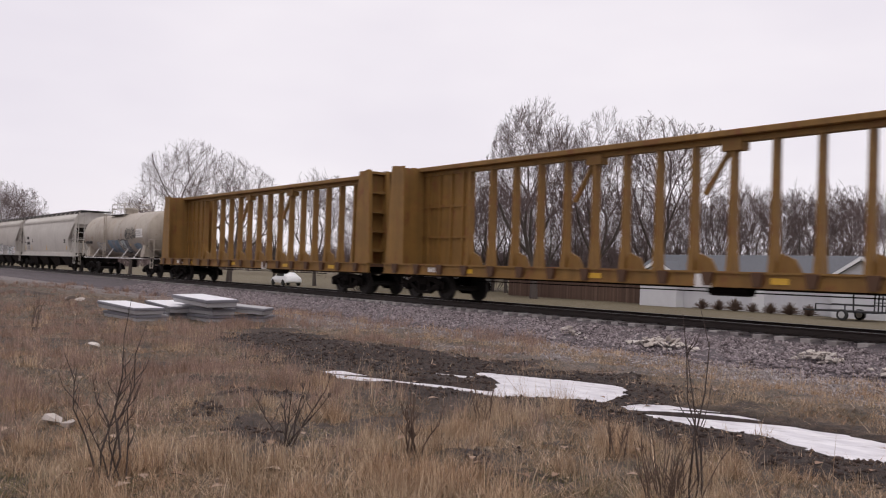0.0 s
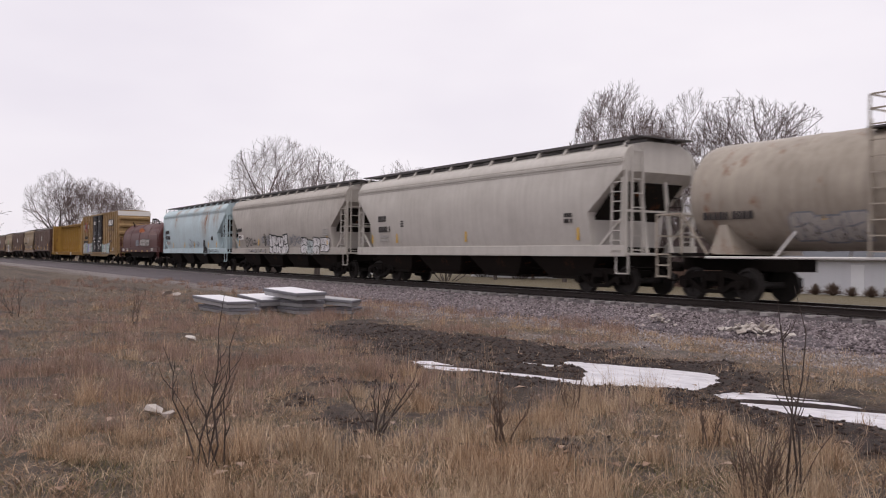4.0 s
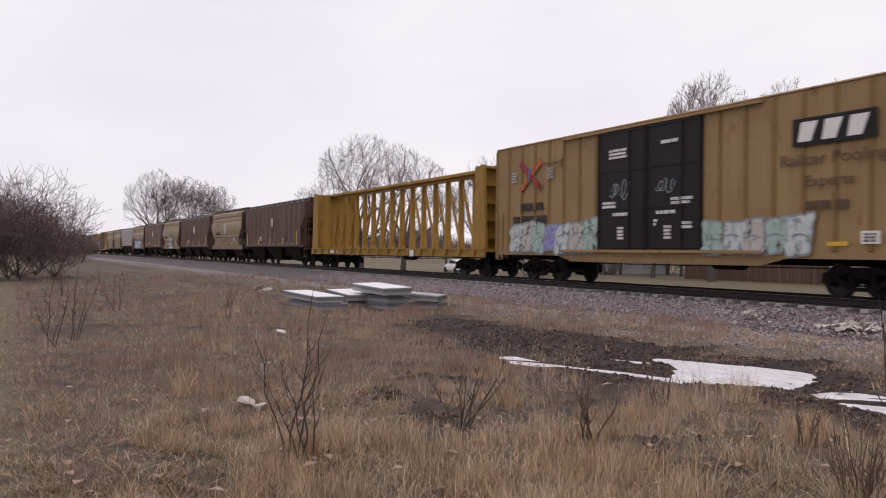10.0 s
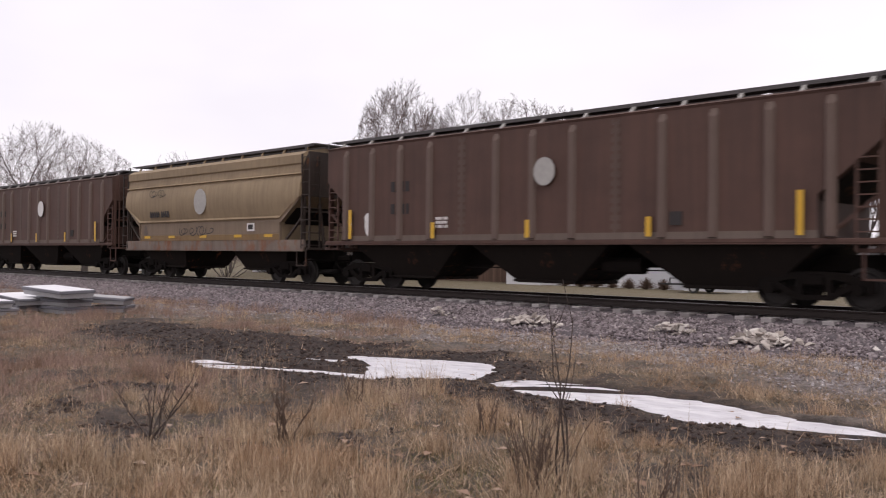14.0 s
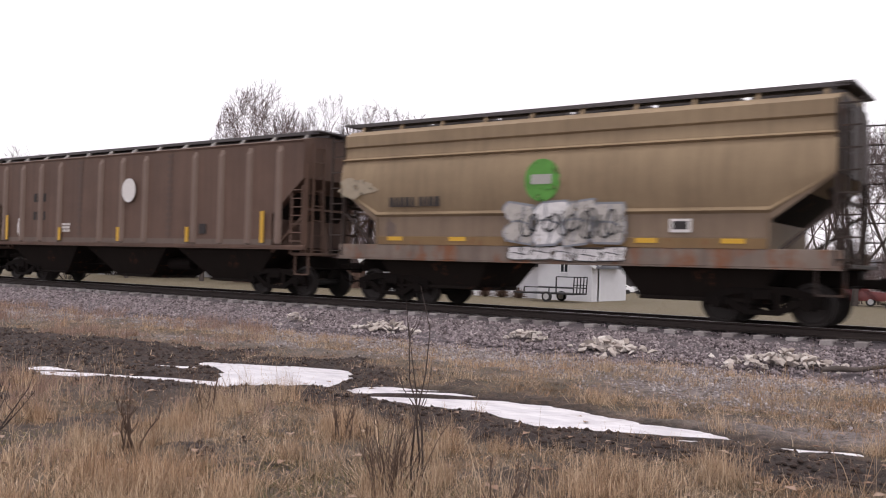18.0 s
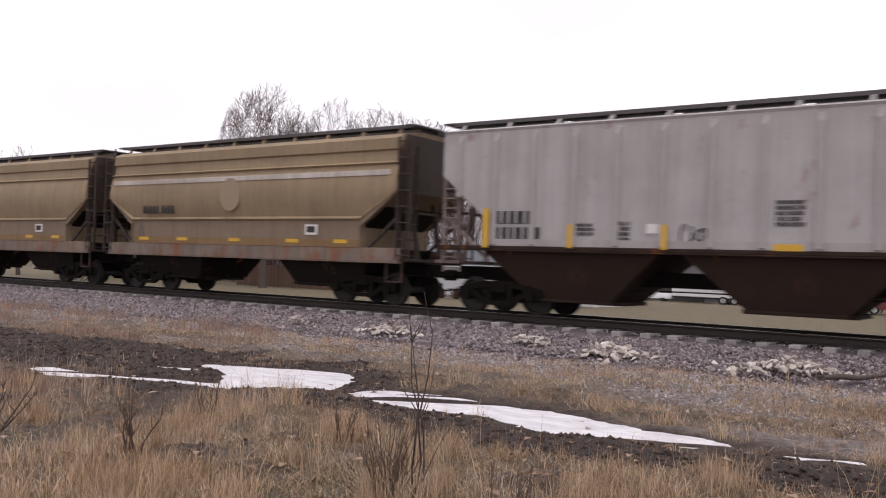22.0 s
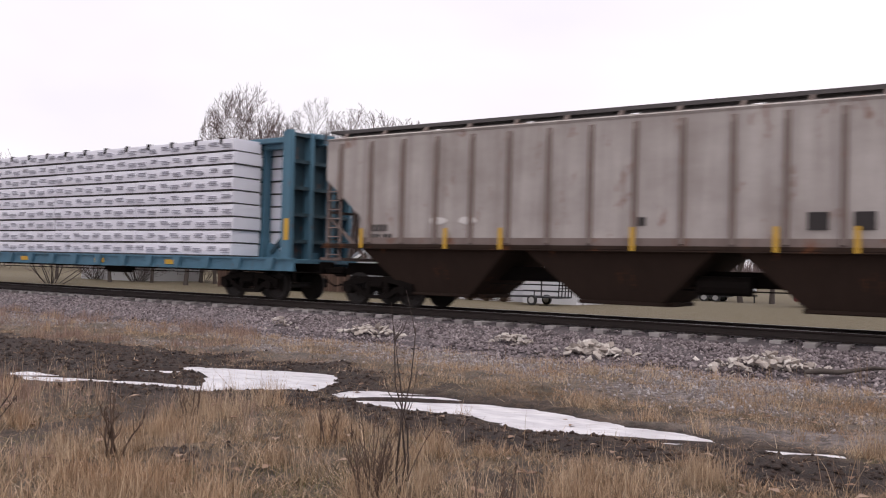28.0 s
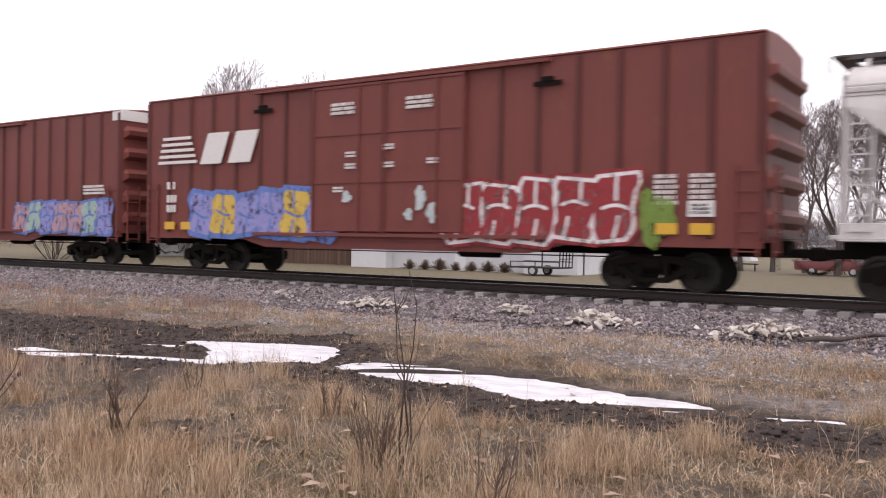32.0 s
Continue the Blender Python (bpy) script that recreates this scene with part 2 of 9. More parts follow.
WHITE_RUST = paint("white_paint_with_rust", (0.90, 0.85, 0.84), (0.26, 0.2, 0.16), 0.35, 0.0, rust_col=(0.20, 0.105, 0.062), runs=((-2.6, 1.9, -0.6), (-1.4, 1.7, 0.2), (-2.9, 2.6, 2.6), (3.6, 0.8, 2.8)))
PALE_BLUE = paint("pale_blue_paint", (0.76, 0.92, 0.98), (0.26, 0.24, 0.2), 0.35, 0.0, rust_col=(0.26, 0.125, 0.06), runs=((-3.7, 0.9, 2.5), (-1.6, 0.8, 3.2), (0.9, 1.1, 3.1), (3.7, 1.3, 1.7), (5.9, 1.1, 2.2)))
TANK = paint("cream_tank_paint", (0.62, 0.54, 0.45), (0.17, 0.135, 0.105), 0.55, 0.15, rough=0.5)
OXIDE = paint("oxide_red_paint", (0.125, 0.032, 0.029), (0.055, 0.026, 0.024), 0.4, 0.1, rough=0.5)
BOX_RED = paint("boxcar_red_paint", (0.26, 0.070, 0.058), (0.12, 0.05, 0.045), 0.35, 0.05, rough=0.55)
BLUE = paint("teal_blue_paint", (0.135, 0.30, 0.42), (0.09, 0.12, 0.14), 0.45, 0.1)
BLUE_GRIMY = paint("grimy_teal_paint", (0.06, 0.12, 0.16), (0.03, 0.04, 0.045), 0.6, 0.2)
# Soot and grime under the cars, deepened in colour for the shade there.
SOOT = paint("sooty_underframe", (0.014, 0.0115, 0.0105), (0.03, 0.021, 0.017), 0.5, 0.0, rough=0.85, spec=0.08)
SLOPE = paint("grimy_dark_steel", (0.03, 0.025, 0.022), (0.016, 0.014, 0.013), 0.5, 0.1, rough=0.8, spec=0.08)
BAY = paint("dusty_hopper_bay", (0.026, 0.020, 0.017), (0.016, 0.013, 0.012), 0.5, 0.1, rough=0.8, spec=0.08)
WHEEL = plain("worn_wheel_steel", (0.028, 0.023, 0.021), 0.7, 0.2, 0.4, 12)
DECK_RUST = paint("rusty_sill", (0.15, 0.075, 0.04), (0.06, 0.04, 0.03), 0.5, 0.6)
BLACK = paint("black_door_paint", (0.022, 0.019, 0.023), (0.05, 0.04, 0.038), 0.35, 0.0, rough=0.5, spec=0.15)
GRATE = plain("galvanised_grating", (0.10, 0.09, 0.09), 0.6, 0.5, 0.4, 20)
STENCIL = plain("white_stencil", (0.70, 0.67, 0.65), 0.7, 0, 0.25, 20)
FAINT_DISC = plain("faded_disc", (0.30, 0.225, 0.155), 0.7, 0, 0.3, 7)
PALE_DISC = plain("worn_pale_disc", (0.40, 0.38, 0.36), 0.7, 0, 0.35, 7)
STENCIL_DARK = plain("dark_stencil", (0.045, 0.04, 0.04), 0.7, 0, 0.25, 20)
REFLECT = plain("yellow_reflector_tape", (0.62, 0.36, 0.03), 0.4, 0, 0.2, 20)
TARP = plain("black_tarpaulin", (0.012, 0.012, 0.017), 0.33, 0.0, 0.3, 3, 0.5)
WRAP = plain("white_lumber_wrap", (0.80, 0.79, 0.87), 0.5, 0.0, 0.1, 4, 0.3)
WRAP_PRINT = plain("faded_grey_print", (0.30, 0.30, 0.36), 0.5, 0.0, 0.4, 4, 0.3)
TARP.node_tree.nodes["Principled BSDF"].inputs["Specular IOR Level"].default_value = 0.4
STENCIL_DARK.node_tree.nodes["Principled BSDF"].inputs["Specular IOR Level"].default_value = 0.2
# Dark tone that stands in for the shadow between tiers of lumber.
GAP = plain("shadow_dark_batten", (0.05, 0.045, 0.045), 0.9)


BROWN_INK = plain("brown_lettering_paint", (0.10, 0.05, 0.03), 0.7, 0, 0.3, 20)
SEAM = paint("dark_riveted_seam", (0.17, 0.112, 0.09), (0.07, 0.05, 0.042), 0.5)
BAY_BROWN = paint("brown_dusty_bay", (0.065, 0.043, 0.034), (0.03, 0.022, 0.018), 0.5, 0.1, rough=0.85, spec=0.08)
FLAT_YELLOW = paint("rusting_flatcar_yellow", (0.52, 0.32, 0.11), (0.16, 0.08, 0.035), 0.75, 0.6, rust_col=(0.13, 0.05, 0.025))
BROWN_DEEP = paint("deep_brown_paint", (0.15, 0.080, 0.062), (0.06, 0.038, 0.032), 0.6, 0.0)
# Darker ribs hold grime plus their shadow lines in the colour; browns hold dust.
RIBS = {
    "deep_brown_paint": paint("dusty_deep_brown_rib", (0.21, 0.145, 0.12), (0.09, 0.06, 0.05), 0.5),
    "mineral_brown_paint": paint("dusty_brown_rib", (0.30, 0.215, 0.175), (0.12, 0.08, 0.065), 0.45),
    "light_grey_paint": paint("grimy_grey_rib", (0.60, 0.56, 0.55), (0.25, 0.19, 0.17), 0.5),
    "dirty_grey_paint": paint("rusty_grey_rib", (0.34, 0.27, 0.245), (0.12, 0.075, 0.06), 0.6, 0.3),
    "buff_yellow_paint": paint("grimy_buff_rib", (0.33, 0.195, 0.07), (0.10, 0.06, 0.03), 0.5, 0.2),
    "rusting_buff_yellow_paint": paint("rusty_buff_rib", (0.40, 0.25, 0.09), (0.10, 0.05, 0.025), 0.5, 0.6),
    "boxcar_red_paint": paint("dark_red_rib", (0.15, 0.042, 0.036), (0.07, 0.034, 0.03), 0.4),
}


def worn_spray(name, col, worn=(0.36, 0.46), most=1.0):
    """Thin sprayed coat, worn through in places to the paint beneath."""
    m, n, l, b = shader(name)
    tc = n.new("ShaderNodeTexCoord").outputs["Object"]
    f = noise_fac(n, l, tc, 5.0, 4, 0.35, 0.7)
    l.new(mix_rgb(n, l, times_fac(n, l, f, 0.45), col, [x * 0.55 for x in col]), b.inputs["Base Color"])
    b.inputs["Roughness"].default_value = 0.7
    hole = noise_fac(n, l, scaled(n, l, tc, (2.6, 1.0, 1.5)), 2.2, 7, worn[0], worn[1], 0.7)
    l.new(times_fac(n, l, hole, most), b.inputs["Alpha"])
    return m


SPRAY = {k: worn_spray("spray_" + k, c) for k, c in dict(
    red=(0.27, 0.025, 0.03), white=(0.72, 0.7, 0.7), black=(0.02, 0.02, 0.022), blue=(0.12, 0.2, 0.5), violet=(0.28, 0.27, 0.55),
    yellow=(0.62, 0.42, 0.08), green=(0.16, 0.24, 0.04), mint=(0.34, 0.45, 0.40), pink=(0.45, 0.27, 0.30), grey=(0.25, 0.26, 0.29),
    orange=(0.48, 0.12, 0.02), pale=(0.5, 0.55, 0.55), steel=(0.20, 0.27, 0.34), haze=(0.46, 0.43, 0.40), brightgreen=(0.10, 0.30, 0.05)).items()}
RUST_FLAKE = worn_spray("flaking_rust", (0.10, 0.042, 0.02), (0.40, 0.62), 0.85)
# ---------------------------------------------------------------- rolling stock
CARS, WHEELSETS, LOADS, SHARED = [], [], [], {}


def shared(key, make, smooth=None):
    if key not in SHARED:
        SHARED[key] = make().mesh(key, smooth)
    return SHARED[key]


def shift(x, y=0.0, z=0.0):
    return Matrix.Translation((x, y, z))


def wheelset_geo():
    g = Geo()
    g.tube([(0, -1.1, 0), (0, 1.1, 0)], 0.085, 10)
    for s in (-1, 1):
        prof = [(0.62, 0.10), (0.66, 0.30), (0.665, 0.37), (0.66, 0.452), (0.69, 0.455), (0.70, 0.42), (0.79, 0.415), (0.80, 0.37), (0.745, 0.33), (0.74, 0.12), (0.80, 0.10)]
        rings = [[(r * math.cos(a), s * y, r * math.sin(a)) for a in [2 * math.pi * k / 24 for k in range(24)]] for y, r in prof]
        g.loft(rings, True, True)
        for k in range(3):
            a = k * 2.094
            g.box(0.19 * math.cos(a) - 0.03, 0.19 * math.cos(a) + 0.03, s * 0.73, s * 0.765, 0.19 * math.sin(a) - 0.03, 0.19 * math.sin(a) + 0.03)
    return g


def side_frame_geo():
    g = Geo()
    for s in (-1, 1):
        o = [(s * 1.16, 0.36), (s * 1.16, 0.60), (s * 0.55, 0.76), (0, 0.78), (0, 0.66), (s * 0.34, 0.63), (s * 0.72, 0.56), (s * 0.72, 0.38)]
        g.prism(o, -0.06, 0.06)
        o = [(0, 0.20), (s * 0.36, 0.20), (s * 0.80, 0.46), (s * 0.68, 0.54), (s * 0.30, 0.30), (0, 0.30)]
        g.prism(o, -0.07, 0.07)
        g.prism([(s * 0.23, 0.26), (s * 0.36, 0.26), (s * 0.36, 0.70), (s * 0.23, 0.70)], -0.055, 0.055)
        g.tube([(s * 0.89, -0.16, 0.42), (s * 0.89, 0.05, 0.42)], 0.115, 10)
    for k in (-0.13, 0.0, 0.13):
        pts = [(k + 0.045 * math.cos(a * 1.1), -0.02 + 0.045 * math.sin(a * 1.1), 0.30 + a * 0.0115) for a in range(26)]
        g.tube(pts, 0.014, 5)
    return g


def bolster_geo():
    g = Geo()
    g.box(-0.2, 0.2, -1.1, 1.1, 0.50, 0.72, 0.02)
    g.tube([(0, 0, 0.7), (0, 0, 0.9)], 0.2, 12)
    for s in (-1, 1):
        g.box(s * 0.45 - 0.05, s * 0.45 + 0.05, -0.95, 0.95, 0.36, 0.46)
        for y in (-0.72, 0.72):
            g.box(s * 0.42, s * 0.36, y - 0.07, y + 0.07, 0.30, 0.56)
    return g


def coupler_geo():
    g = Geo()
    g.box(-0.25, 0.42, -0.09, 0.09, 0.78, 0.96, 0.02)
    g.box(0.38, 0.66, -0.16, 0.14, 0.72, 1.0, 0.04)
    g.box(0.6, 0.74, -0.16, -0.04, 0.74, 0.98, 0.03)
    g.tube([(0.1, -0.25, 0.75), (0.3, -0.27, 0.55), (0.55, -0.28, 0.45), (0.75, -0.25, 0.5)], 0.022, 6)
    g.beam((0.02, -1.4, 0.82), (0.02, 1.4, 0.82), 0.03)
    g.beam((0.02, -1.38, 0.83), (0.05, -1.38, 0.55), 0.03)
    return g


def running_gear(car, length, centres, middle=True):
    """Two trucks with their wheels, and a coupler at each end."""
    for s in (-1, 1):
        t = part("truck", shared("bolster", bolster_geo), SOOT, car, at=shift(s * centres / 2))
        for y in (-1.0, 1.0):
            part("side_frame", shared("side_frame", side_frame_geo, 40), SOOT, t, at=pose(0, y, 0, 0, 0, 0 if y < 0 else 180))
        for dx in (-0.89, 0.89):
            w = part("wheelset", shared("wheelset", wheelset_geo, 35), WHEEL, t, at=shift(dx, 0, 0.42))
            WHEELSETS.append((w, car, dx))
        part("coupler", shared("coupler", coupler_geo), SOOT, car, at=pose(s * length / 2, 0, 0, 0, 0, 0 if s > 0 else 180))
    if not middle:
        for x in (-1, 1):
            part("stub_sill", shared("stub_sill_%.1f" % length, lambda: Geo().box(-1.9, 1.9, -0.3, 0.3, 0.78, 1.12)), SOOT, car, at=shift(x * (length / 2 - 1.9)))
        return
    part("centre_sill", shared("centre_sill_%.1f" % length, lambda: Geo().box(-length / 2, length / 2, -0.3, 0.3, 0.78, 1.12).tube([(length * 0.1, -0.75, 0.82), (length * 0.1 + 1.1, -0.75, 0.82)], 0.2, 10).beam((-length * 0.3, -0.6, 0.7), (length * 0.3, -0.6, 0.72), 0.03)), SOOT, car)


def ladder_geo(z0, z1, w, n):
    g = Geo()
    for s in (-1, 1):
        g.beam((s * w / 2, 0, z0), (s * w / 2, 0, z1), 0.05, 0.05)
    for i in range(n):
        z = z0 + 0.12 + (z1 - z0 - 0.24) * i / (n - 1)
        g.beam((-w / 2, -0.03, z), (w / 2, -0.03, z), 0.03, 0.03)
    return g


def bars(parent, x, z, width, height, rows, material, y, name="stencil", gap=0.45, seed=1):
    """Rows of small lettering as plain bars on a side: each row is one comb of narrow bars."""
    rnd = random.Random(seed)
    h = height / (rows + (rows - 1) * gap)
    for i in range(rows):
        zz = z + height / 2 - h - i * h * (1 + gap)
        k, end, teeth = x - width / 2, x + width / 2 * rnd.uniform(0.86, 1.0), []
        while k < end - 0.2 * h:
            w = min(h * rnd.uniform(0.32, 0.55), end - k)
            teeth.append((k, k + w))
            k += w + h * (0.26 if rnd.random() < 0.82 else 0.7)
        out = [(teeth[0][0], zz), (teeth[-1][1], zz)]
        for j, (a, b) in enumerate(reversed(teeth)):
            out += [(b, zz + h), (a, zz + h)] + ([(a, zz + h * 0.04), (teeth[-2 - j][1], zz + h * 0.04)] if j < len(teeth) - 1 else [])
        ob = part(name, Geo().prism(out, y - 0.004, y + 0.02), material, parent)
    return ob


def words(parent, text, x, z, width, height, y, material):
    """Readable lettering on a side, in the built-in font."""
    curve = bpy.data.curves.new("lettering", "FONT")
    curve.body, curve.extrude = text, 0.004
    ob = bpy.data.objects.new("lettering", curve)
    me = bpy.data.meshes.new_from_object(ob)
    bpy.data.objects.remove(ob)
    xs, zs = [v.co.x for v in me.vertices], [v.co.y for v in me.vertices]
    kx, kz = width / (max(xs) - min(xs)), height / (max(zs) - min(zs))
    for v in me.vertices:
        v.co = ((v.co.x - min(xs)) * kx + x, y - v.co.z, (v.co.y - min(zs)) * kz + z)
    return part("lettering", me, material, parent)


def stroke(g, pts, w, y0, y1):
    """A fat brush stroke on a car side, with rounded ends; y1 may be a function of height."""
    pts = [Vector((p[0], p[1])) for p in pts]
    left, right = [], []
    for i, p in enumerate(pts):
        d = (pts[min(i + 1, len(pts) - 1)] - pts[max(i - 1, 0)]).normalized()
        q = Vector((-d.y, d.x)) * w / 2
        left.append(p + q)
        right.append(p - q)
    d0, d1 = (pts[1] - pts[0]).normalized(), (pts[-1] - pts[-2]).normalized()
    out = left + [pts[-1] + d1 * w * 0.45] + right[::-1] + [pts[0] - d0 * w * 0.45]
    n = len(left)
    vs = [(p.x, (y1(p.y) + y0) if callable(y1) else y0, p.y) for p in out]
    fs = []
    m = len(out)
    for i in range(n - 1):
        fs.append((i, i + 1, m - 2 - (i + 1), m - 2 - i))
    fs += [(n - 1, n, n + 1), (m - 1, 0, m - 2)]
    g.add(vs, fs)


def graffiti(parent, x0, x1, z0, z1, y, letters, fills, rim, seed, fat=0.2, halo=None, lean=0.12):
    """Sprayed work, thin coats over the paint: swelling bodies with a rim and slits, or, where the line is thin, a quick looping tag."""
    rnd = random.Random(seed)
    w, h = (x1 - x0) / letters, z1 - z0
    depth = (lambda z, k: y(z) - 0.010 - 0.004 * k) if callable(y) else (lambda z, k: y - 0.010 - 0.004 * k)
    if fat <= 0.12:
        for i in range(letters):
            cx, pts, turn = x0 + w * (i + 0.5), [], rnd.choice((-1, 1))
            amp, ph, loops = rnd.uniform(0.32, 0.48), rnd.uniform(0, 6.28), rnd.uniform(1.2, 2.1)
            for q in range(22):
                u = q / 21
                a = ph + turn * u * loops * 6.283
                pts.append((cx + w * (0.55 * (u - 0.5) * turn + 0.30 * math.cos(a)) + lean * h * math.sin(a) * 0.5, z0 + h * (0.5 + amp * math.sin(a) * (0.75 + 0.25 * math.sin(3 * u + ph)))))
            g = Geo()
            stroke(g, pts, max(0.03, fat * h * 0.75), depth(0, 0) if not callable(y) else -0.010 - 0.0006 * i, y)
            part("graffiti", g, fills[i % len(fills)], parent)
        return

    def edge(side):
        """Half widths at five heights, bulging and pinching."""
        return [side * w * v for v in (rnd.uniform(0.42, 0.66), rnd.uniform(0.36, 0.60), rnd.uniform(0.34, 0.52), rnd.uniform(0.38, 0.62), rnd.uniform(0.40, 0.72))]

    for i in range(letters):
        left, right = edge(-1), edge(1)
        cx, slope = x0 + w * (i + 0.5), rnd.uniform(-0.10, 0.10) * h
        low, high = z0 + h * rnd.uniform(0.0, 0.12), z1 - h * rnd.uniform(0.0, 0.16)

        def body(grow, k):
            g, n = Geo(), 13
            rows = []
            for q in range(n):
                u = q / (n - 1)
                soft = 1.0 - 0.30 * max(0.0, abs(2 * u - 1) - 0.72) / 0.28
                z = low - grow + (high - low + 2 * grow) * u
                shift_x = lean * h * (u - 0.5)
                a = cx + shift_x + (np.interp(u, (0, 0.25, 0.5, 0.75, 1), left) - grow) * soft
                b = cx + shift_x + (np.interp(u, (0, 0.25, 0.5, 0.75, 1), right) + grow) * soft
                row = []
                for v in (0, 0.25, 0.5, 0.75, 1):
                    zz = z + slope * (v - 0.5)
                    row.append((a + (b - a) * v, depth(zz, k + 0.25 * (i % 3)), zz))
                rows.append(row)
            return g.loft(rows, False, False)

        rim_w = fat * h * 0.36
        if halo:
            part("graffiti", body(rim_w * 1.9, 0), halo, parent)
        base = part("graffiti", body(rim_w, 1), rim, parent)
        part("fill", body(0.0, 2), fills[i % len(fills)], base)
        for k in range(3):
            g = Geo()
            if k < 2:
                u0, u1 = ((0.62, 1.02), (-0.02, 0.36))[k]
                px = cx + w * rnd.uniform(-0.2, 0.2)
                line = [(px + lean * h * (u - 0.5) + w * 0.05 * math.sin(5 * u), low + (high - low) * u) for u in np.linspace(u0, u1, 5)]
            else:
                pz = low + (high - low) * rnd.uniform(0.4, 0.6)
                line = [(cx + w * v, pz + h * 0.08 * math.sin(4 * v + seed)) for v in np.linspace(-0.32, 0.30, 5)]
            stroke(g, line, rim_w * 0.9, -0.024 if callable(y) else y - 0.024, y)
            part("slit", g, rim, base)


def blob(parent, name, x, z, w, h, y, material, seed, wob=0.25, n=28, label=""):
    """A patch of paint or rust with a ragged outline."""
    rnd = random.Random(seed)
    ph = [rnd.uniform(0, 6.28) for _ in range(4)]
    out = []
    for k in range(n):
        a = 2 * math.pi * k / n
        r = 1 + wob * (math.sin(3 * a + ph[0]) * 0.5 + math.sin(5 * a + ph[1]) * 0.35 + math.sin(9 * a + ph[2]) * 0.3)
        out.append((x + w / 2 * r * math.cos(a), z + h / 2 * r * math.sin(a)))
    return part(name, Geo().prism(out, y - 0.006, y + 0.003), material, parent, label)


def begin(name, label, category, centre, group=""):
    car = thing(name, label, category, group, at=pose(centre, TRACK_Y, RAIL))
    CARS.append((car, centre))
    return car


def tank_side(z):
    return -math.sqrt(max(0.01, 1.425 ** 2 - (z - 2.72) ** 2))


def flow_side(z):
    return -float(np.interp(z, (1.15, 1.42, 1.7, 2.2, 2.8, 3.3, 3.7), (1.47, 1.47, 1.485, 1.565, 1.602, 1.585, 1.505)))


def coil_side(z):
    return -1.45 if z < 2.1 else -1.45 * max(0.1, math.cos(math.asin(min(0.98, (z - 2.1) / 1.645)))) ** 0.72


